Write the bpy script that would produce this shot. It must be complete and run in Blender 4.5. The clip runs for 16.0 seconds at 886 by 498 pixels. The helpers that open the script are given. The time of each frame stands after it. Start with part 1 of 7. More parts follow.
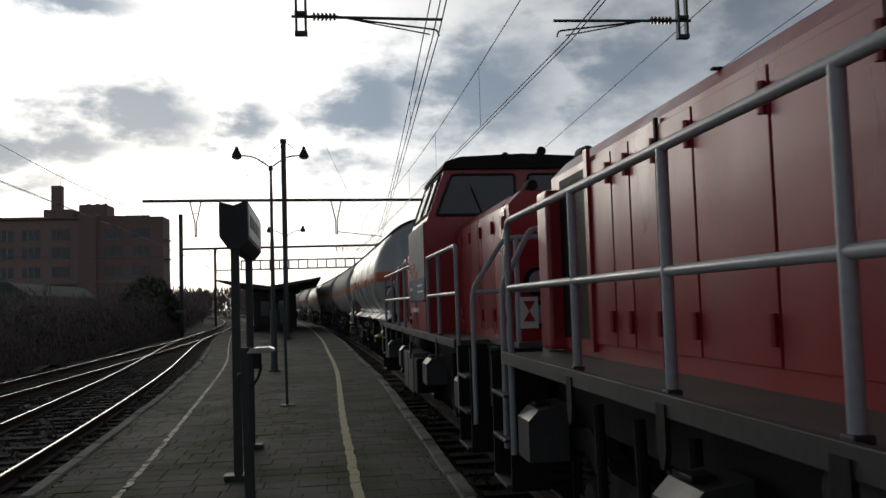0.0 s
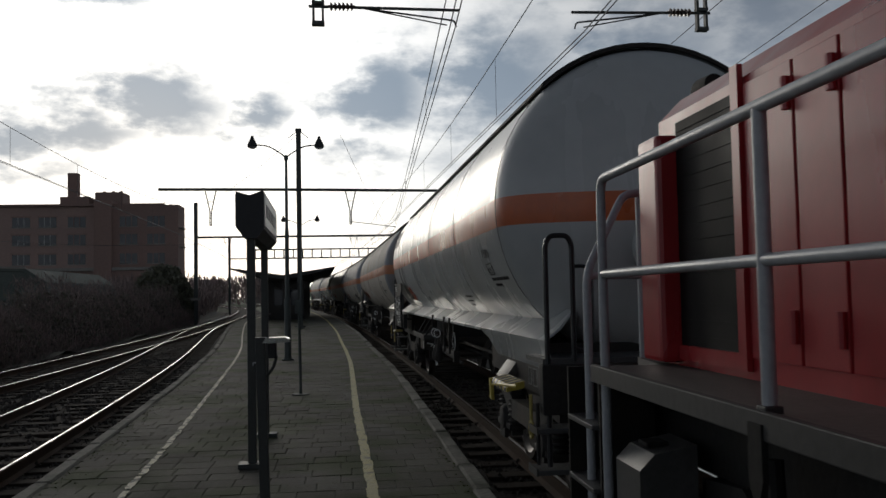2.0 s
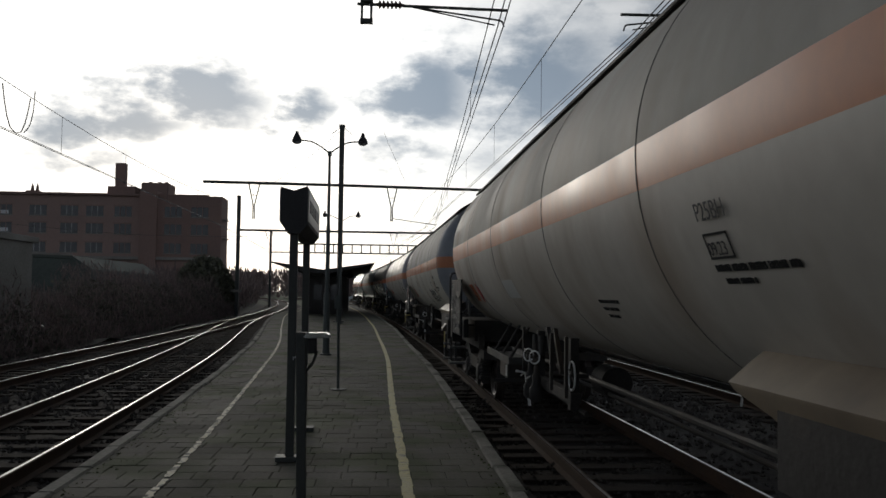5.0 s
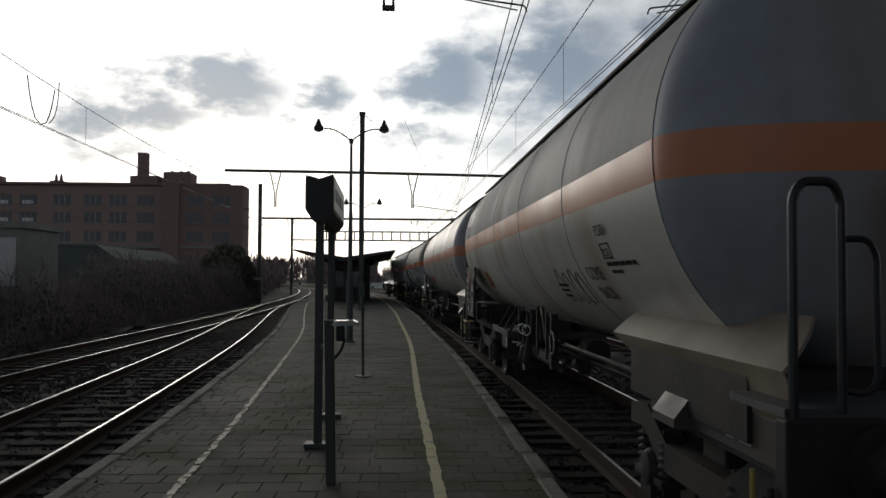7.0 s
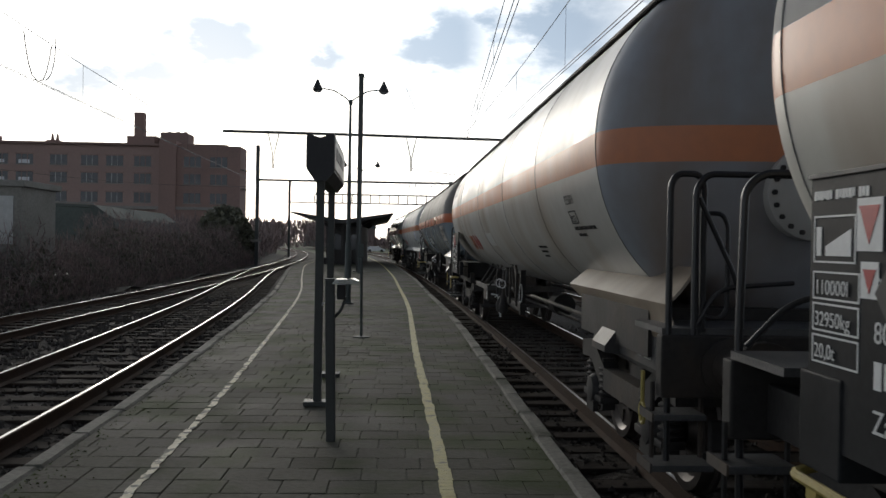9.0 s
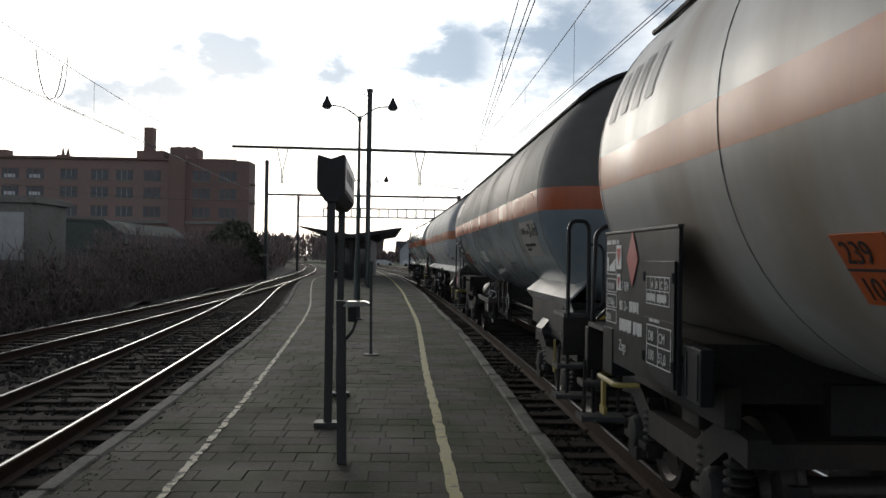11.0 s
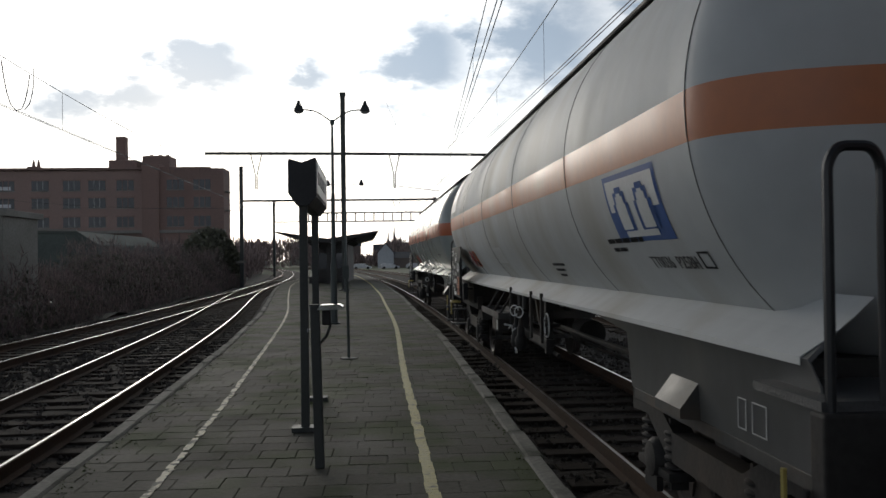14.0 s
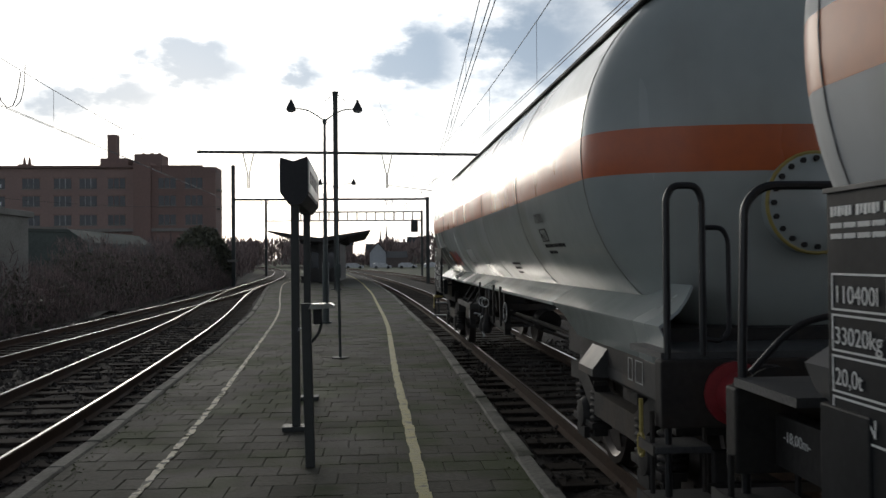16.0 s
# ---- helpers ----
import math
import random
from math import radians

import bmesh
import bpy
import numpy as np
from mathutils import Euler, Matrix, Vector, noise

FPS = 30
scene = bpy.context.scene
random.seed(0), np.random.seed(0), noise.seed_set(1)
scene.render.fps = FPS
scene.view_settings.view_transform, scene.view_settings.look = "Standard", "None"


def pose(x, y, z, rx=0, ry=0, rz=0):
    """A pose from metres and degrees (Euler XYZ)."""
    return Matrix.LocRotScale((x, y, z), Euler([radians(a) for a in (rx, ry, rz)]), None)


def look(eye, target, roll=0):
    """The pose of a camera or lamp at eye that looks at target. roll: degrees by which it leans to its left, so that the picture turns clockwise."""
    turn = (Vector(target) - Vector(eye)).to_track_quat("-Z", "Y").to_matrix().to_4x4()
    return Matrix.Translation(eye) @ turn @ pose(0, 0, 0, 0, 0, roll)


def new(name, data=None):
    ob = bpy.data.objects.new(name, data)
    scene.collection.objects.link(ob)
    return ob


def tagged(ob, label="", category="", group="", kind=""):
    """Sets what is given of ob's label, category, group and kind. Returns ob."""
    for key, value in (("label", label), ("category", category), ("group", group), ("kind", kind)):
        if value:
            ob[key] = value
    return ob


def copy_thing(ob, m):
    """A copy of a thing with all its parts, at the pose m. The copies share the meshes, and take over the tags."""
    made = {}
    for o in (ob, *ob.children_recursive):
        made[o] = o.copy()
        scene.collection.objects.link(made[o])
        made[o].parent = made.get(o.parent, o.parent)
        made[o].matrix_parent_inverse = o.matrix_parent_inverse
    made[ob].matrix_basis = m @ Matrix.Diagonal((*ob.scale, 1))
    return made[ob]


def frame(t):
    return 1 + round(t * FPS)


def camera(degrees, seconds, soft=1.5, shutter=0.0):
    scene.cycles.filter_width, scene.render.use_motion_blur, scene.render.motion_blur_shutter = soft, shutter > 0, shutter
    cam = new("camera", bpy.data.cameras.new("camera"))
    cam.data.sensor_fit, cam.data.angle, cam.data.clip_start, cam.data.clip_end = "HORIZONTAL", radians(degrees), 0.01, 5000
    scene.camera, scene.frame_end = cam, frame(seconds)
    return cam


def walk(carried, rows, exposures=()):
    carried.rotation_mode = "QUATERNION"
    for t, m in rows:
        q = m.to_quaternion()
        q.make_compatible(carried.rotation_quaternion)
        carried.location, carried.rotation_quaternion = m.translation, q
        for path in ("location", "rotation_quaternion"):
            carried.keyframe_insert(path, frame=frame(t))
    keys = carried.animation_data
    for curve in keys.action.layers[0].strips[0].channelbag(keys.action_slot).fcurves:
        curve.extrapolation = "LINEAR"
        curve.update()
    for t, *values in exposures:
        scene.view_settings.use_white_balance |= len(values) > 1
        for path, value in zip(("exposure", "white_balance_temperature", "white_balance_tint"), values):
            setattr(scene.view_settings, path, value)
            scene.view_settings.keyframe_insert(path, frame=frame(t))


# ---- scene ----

# ---------------------------------------------------------------- camera
cam = camera(53.65, 16.0, soft=1.5, shutter=0.05)
RAIL = -0.27          # top of rail below the platform surface (z = 0)
SPEED = 7.8           # metres a second
CAM_ROWS = [
    # t, x, y, z, pitch, roll, yaw
    (0.0, 0.098, -0.026, 1.554, 3.54, 1.75, -7.19), (0.5, 0.093, -0.022, 1.558, 3.08, 1.75, -7.03),
    (1.0, 0.089, -0.022, 1.560, 2.97, 1.45, -6.84), (1.5, 0.093, -0.020, 1.566, 3.00, 1.27, -6.73),
    (2.0, 0.080, -0.018, 1.564, 2.96, 1.10, -6.35), (2.5, 0.074, -0.015, 1.568, 2.72, 1.09, -5.92),
    (3.0, 0.069, -0.014, 1.572, 2.61, 0.82, -5.40), (3.5, 0.058, -0.011, 1.572, 2.66, 0.24, -4.99),
    (4.0, 0.062, -0.014, 1.578, 2.90, -0.30, -4.80), (6.5, 0.023, -0.008, 1.573, 2.51, -0.56, -2.56),
    (7.0, 0.008, -0.008, 1.581, 1.99, -0.34, -2.53), (7.5, 0.021, -0.006, 1.582, 1.69, -1.32, -2.44),
    (8.0, -0.033, -0.005, 1.567, 0.81, -1.07, -2.40), (8.5, -0.036, 0.000, 1.416, 0.42, -0.41, -2.26),
    (9.0, -0.023, 0.002, 1.545, -0.34, -0.98, -2.72), (11.5, -0.050, 0.001, 1.614, 0.86, -0.99, -1.97),
    (12.0, -0.052, 0.001, 1.609, 1.08, -0.95, -1.64), (12.5, -0.046, 0.001, 1.601, 0.77, 0.36, -1.90),
    (13.0, -0.041, 0.000, 1.596, 0.72, 0.44, -2.31), (13.5, -0.029, 0.002, 1.591, 0.62, 0.20, -3.06),
    (14.0, -0.005, 0.002, 1.602, 0.63, 0.75, -3.62), (14.5, 0.006, -0.000, 1.606, 0.65, 0.68, -4.00),
    (15.0, 0.001, -0.000, 1.603, 0.86, 0.51, -4.18), (15.5, 0.003, 0.001, 1.598, 0.80, 0.79, -4.14),
    (16.0, 0.000, 0.000, 1.600, 0.61, 0.50, -4.13)]
EXPOSURES = [(0.0, -0.03), (6.5, 0.0), (7.5, 0.14), (8.0, 0.36), (8.5, 0.60), (9.0, 0.86), (9.4, 0.86), (11.3, 0.72), (12.5, 0.66), (16.0, 0.62)]

# ---------------------------------------------------------------- light
SUN_AZ, SUN_EL = radians(-13), radians(11)
SUN_DIR = Vector((math.sin(SUN_AZ) * math.cos(SUN_EL), math.cos(SUN_AZ) * math.cos(SUN_EL), math.sin(SUN_EL)))
sun = new("sun", bpy.data.lights.new("sun", "SUN"))
sun.data.energy, sun.data.angle, sun.data.color = 0.3, radians(14), (1.0, 0.93, 0.82)
sun.matrix_world = look(SUN_DIR * 100, (0, 0, 0))


def make_world():
    w = bpy.data.worlds.new("overcast_sky")
    scene.world = w
    w.use_nodes = True
    nt = w.node_tree
    nt.nodes.clear()
    N, L = nt.nodes.new, nt.links.new

    def math_node(op, a, b=None, c=None):
        n = N("ShaderNodeMath")
        n.operation = op
        for i, v in enumerate((a, b, c)):
            if v is None:
                continue
            if isinstance(v, (int, float)):
                n.inputs[i].default_value = v
            else:
                L(v, n.inputs[i])
        return n.outputs[0]

    def ramp(fac, stops):
        n = N("ShaderNodeValToRGB")
        n.color_ramp.interpolation = "EASE"
        el = n.color_ramp.elements
        while len(el) < len(stops):
            el.new(0.5)
        for e, (p, c) in zip(el, stops):
            e.position, e.color = p, (*c, 1)
        L(fac, n.inputs[0])
        return n.outputs[0]

    def mixc(fac, a, b, mode="MIX"):
        n = N("ShaderNodeMixRGB")
        n.blend_type = mode
        for i, v in enumerate((fac, a, b)):
            if isinstance(v, (int, float)):
                n.inputs[i].default_value = v
            elif isinstance(v, tuple):
                n.inputs[i].default_value = (*v, 1)
            else:
                L(v, n.inputs[i])
        return n.outputs[0]

    sky = N("ShaderNodeTexSky")
    sky.sky_type, sky.sun_disc = "NISHITA", False
    sky.sun_elevation, sky.sun_rotation = SUN_EL, SUN_AZ
    tc = N("ShaderNodeTexCoord")
    sep = N("ShaderNodeSeparateXYZ")
    L(tc.outputs["Generated"], sep.inputs[0])
    x, y, z = sep.outputs
    up = math_node("MAXIMUM", math_node("ADD", z, 0.12), 0.03)
    comb = N("ShaderNodeCombineXYZ")
    L(math_node("DIVIDE", x, up), comb.inputs[0])
    L(math_node("DIVIDE", y, up), comb.inputs[1])
    dot = N("ShaderNodeVectorMath")
    dot.operation = "DOT_PRODUCT"
    L(tc.outputs["Generated"], dot.inputs[0])
    dot.inputs[1].default_value = SUN_DIR
    facing = math_node("MULTIPLY_ADD", dot.outputs["Value"], 0.5, 0.5)
    glow = math_node("POWER", facing, 15.0)
    core = math_node("POWER", facing, 60.0)

    noise_big = N("ShaderNodeTexNoise")
    noise_big.inputs["Scale"].default_value, noise_big.inputs["Detail"].default_value = 1.6, 7
    noise_big.inputs["Roughness"].default_value = 0.52
    shift = N("ShaderNodeVectorMath")
    shift.operation = "ADD"
    shift.inputs[1].default_value = CLOUD_SHIFT
    L(comb.outputs[0], shift.inputs[0])
    L(shift.outputs[0], noise_big.inputs["Vector"])
    cloud = noise_big.outputs["Fac"]
    # thin bright veil against the sun, heavier grey away from it
    high = ramp(z, [(0.12, (0, 0, 0)), (0.50, (1, 1, 1))])
    away = mixc(high, (0.40, 0.435, 0.49), (0.03, 0.036, 0.048))
    bright = mixc(glow, away, (1.25, 1.26, 1.25))
    bright = mixc(core, bright, (1.45, 1.44, 1.4))
    dark = mixc(glow, mixc(1.0, away, (0.6, 0.62, 0.66), "MULTIPLY"), (0.25, 0.345, 0.46))
    # banks of cloud: bearing, elevation, half width, half height in degrees, weight
    az = math_node("MULTIPLY", math_node("ARCTAN2", x, y), 57.2958)
    el = math_node("MULTIPLY", math_node("ARCSINE", z), 57.2958)
    flat = N("ShaderNodeCombineXYZ")
    L(math_node("MULTIPLY", az, 0.16), flat.inputs[0])
    L(math_node("MULTIPLY", el, 0.30), flat.inputs[1])
    curl = N("ShaderNodeTexNoise")
    curl.inputs["Scale"].default_value, curl.inputs["Detail"].default_value, curl.inputs["Roughness"].default_value = 1.3, 6, 0.58
    L(flat.outputs[0], curl.inputs["Vector"])
    bits = N("ShaderNodeSeparateXYZ")
    L(curl.outputs["Color"], bits.inputs[0])
    az = math_node("ADD", az, math_node("MULTIPLY_ADD", bits.outputs[0], 9.0, -4.5))
    el = math_node("ADD", el, math_node("MULTIPLY_ADD", bits.outputs[1], 5.0, -2.5))
    warp = math_node("MULTIPLY_ADD", curl.outputs["Fac"], 2.4, -1.2)
    total = math_node("ADD", math_node("MULTIPLY_ADD", cloud, 2.2, -1.05), math_node("MULTIPLY", warp, 0.35))
    for ca, ce, ra, re_, wt in CLOUDS:
        u = math_node("DIVIDE", math_node("SUBTRACT", az, ca), ra)
        v = math_node("DIVIDE", math_node("SUBTRACT", el, ce), re_)
        d2 = math_node("ADD", math_node("MULTIPLY", u, u), math_node("MULTIPLY", v, v))
        inside = math_node("MULTIPLY", math_node("SUBTRACT", 1.45, math_node("SQRT", d2)), wt)
        total = math_node("MAXIMUM", total, math_node("ADD", inside, math_node("MULTIPLY", warp, 0.7)))
    thick = ramp(total, [(0.0, (0, 0, 0)), (1.0, (1, 1, 1))])
    veil = mixc(thick, bright, dark)
    out = mixc(0.93, mixc(1.0, sky.outputs[0], (0.1, 0.1, 0.1), "MULTIPLY"), veil)
    bg = N("ShaderNodeBackground")
    L(out, bg.inputs[0])
    bg.inputs[1].default_value = 1.0
    o = N("ShaderNodeOutputWorld")
    L(bg.outputs[0], o.inputs[0])


CLOUD_SHIFT = (3.1, 0.7, 0.0)
CLOUDS = (
    (-11.5, 12.1, 4.0, 2.0, 1.00),
    (-5.8, 12.0, 2.4, 1.4, 0.90),
    (-16.6, 10.4, 4.8, 1.6, 0.90),
    (2.2, 12.8, 4.1, 2.0, 0.90),
    (10.1, 14.1, 6.3, 4.1, 0.80),
    (-15.2, 18.4, 4.4, 1.0, 0.70),
    (19.7, 14.9, 6.3, 4.1, 0.68),
    (1.4, 11.1, 3.3, 1.0, 0.60),
    (-17.8, 7.7, 4.1, 1.0, 0.50),
    (2.1, 8.9, 4.1, 0.9, 0.50),
    (28.1, 16.4, 7.4, 3.3, 0.60),)
make_world()

# ---------------------------------------------------------------- materials


def material(name, a, b=None, rough=0.6, metal=0.0, grain=30.0, stain=1.5, bump=0.15, streak=None, spec=0.5, per_object=0.0,
             stain_col=None, stain_amt=(0.5, 0.75), dist=0.01, placed=False):
    m = bpy.data.materials.new(name)
    m.use_nodes = True
    nt = m.node_tree
    N, L = nt.nodes.new, nt.links.new
    bsdf = nt.nodes["Principled BSDF"]
    b = b or tuple(v * 0.7 for v in a)
    spot = N("ShaderNodeNewGeometry").outputs["Position"] if placed else N("ShaderNodeTexCoord").outputs["Object"]
    n1 = N("ShaderNodeTexNoise")
    n1.inputs["Scale"].default_value, n1.inputs["Detail"].default_value = grain, 6
    L(spot, n1.inputs["Vector"])
    n2 = N("ShaderNodeTexNoise")
    n2.inputs["Scale"].default_value, n2.inputs["Detail"].default_value = stain, 5
    mp = N("ShaderNodeMapping")
    if streak:
        mp.inputs["Scale"].default_value = streak
    L(spot, mp.inputs["Vector"])
    L(mp.outputs[0], n2.inputs["Vector"])
    r1 = N("ShaderNodeValToRGB")
    r1.color_ramp.elements[0].position, r1.color_ramp.elements[1].position = 0.35, 0.68
    r1.color_ramp.elements[0].color, r1.color_ramp.elements[1].color = (*b, 1), (*a, 1)
    mixf = N("ShaderNodeMath")
    mixf.operation = "MULTIPLY_ADD"
    L(n1.outputs["Fac"], mixf.inputs[0])
    mixf.inputs[1].default_value = 0.45
    sub = N("ShaderNodeMath")
    sub.operation = "MULTIPLY_ADD"
    L(n2.outputs["Fac"], sub.inputs[0])
    sub.inputs[1].default_value, sub.inputs[2].default_value = 0.55, 0.02
    L(sub.outputs[0], mixf.inputs[2])
    L(mixf.outputs[0], r1.inputs[0])
    col = r1.outputs[0]
    if stain_col:
        n3 = N("ShaderNodeTexNoise")
        n3.inputs["Scale"].default_value, n3.inputs["Detail"].default_value = stain * 0.8, 8
        off = N("ShaderNodeMapping")
        off.inputs["Location"].default_value = (7.3, 2.1, 4.4)
        if streak:
            off.inputs["Scale"].default_value = streak
        L(spot, off.inputs["Vector"])
        L(off.outputs[0], n3.inputs["Vector"])
        r3 = N("ShaderNodeValToRGB")
        r3.color_ramp.elements[0].position, r3.color_ramp.elements[1].position = stain_amt
        L(n3.outputs["Fac"], r3.inputs[0])
        mx = N("ShaderNodeMixRGB")
        L(r3.outputs[0], mx.inputs[0])
        L(col, mx.inputs[1])
        mx.inputs[2].default_value = (*stain_col, 1)
        col = mx.outputs[0]
    if per_object:
        info = N("ShaderNodeObjectInfo")
        geo = N("ShaderNodeNewGeometry")
        ad = N("ShaderNodeMath")
        ad.operation = "ADD"
        L(info.outputs["Random"], ad.inputs[0])
        L(geo.outputs["Random Per Island"], ad.inputs[1])
        fr = N("ShaderNodeMath")
        fr.operation = "FRACT"
        L(ad.outputs[0], fr.inputs[0])
        mr = N("ShaderNodeMapRange")
        L(fr.outputs[0], mr.inputs[0])
        mr.inputs[3].default_value, mr.inputs[4].default_value = 1 - per_object, 1 + per_object
        mu = N("ShaderNodeMixRGB")
        mu.blend_type, mu.inputs[0].default_value = "MULTIPLY", 1
        L(col, mu.inputs[1])
        L(mr.outputs[0], mu.inputs[2])
        col = mu.outputs[0]
    L(col, bsdf.inputs["Base Color"])
    rr = N("ShaderNodeMapRange")
    L(n2.outputs["Fac"], rr.inputs[0])
    rr.inputs[1].default_value, rr.inputs[2].default_value = 0.3, 0.7
    rr.inputs[3].default_value, rr.inputs[4].default_value = max(rough - 0.1, 0.02), min(rough + 0.1, 1)
    L(rr.outputs[0], bsdf.inputs["Roughness"])
    bsdf.inputs["Metallic"].default_value = metal
    bsdf.inputs["Specular IOR Level"].default_value = spec
    if bump:
        bp = N("ShaderNodeBump")
        bp.inputs["Strength"].default_value, bp.inputs["Distance"].default_value = bump, dist
        L(n1.outputs["Fac"], bp.inputs["Height"])
        L(bp.outputs[0], bsdf.inputs["Normal"])
    return m


def glass_material(name, tint, rough=0.05):
    m = bpy.data.materials.new(name)
    m.use_nodes = True
    b = m.node_tree.nodes["Principled BSDF"]
    b.inputs["Base Color"].default_value = (*tint, 1)
    b.inputs["Roughness"].default_value = rough
    b.inputs["Transmission Weight"].default_value = 1.0
    b.inputs["IOR"].default_value = 1.05
    return m


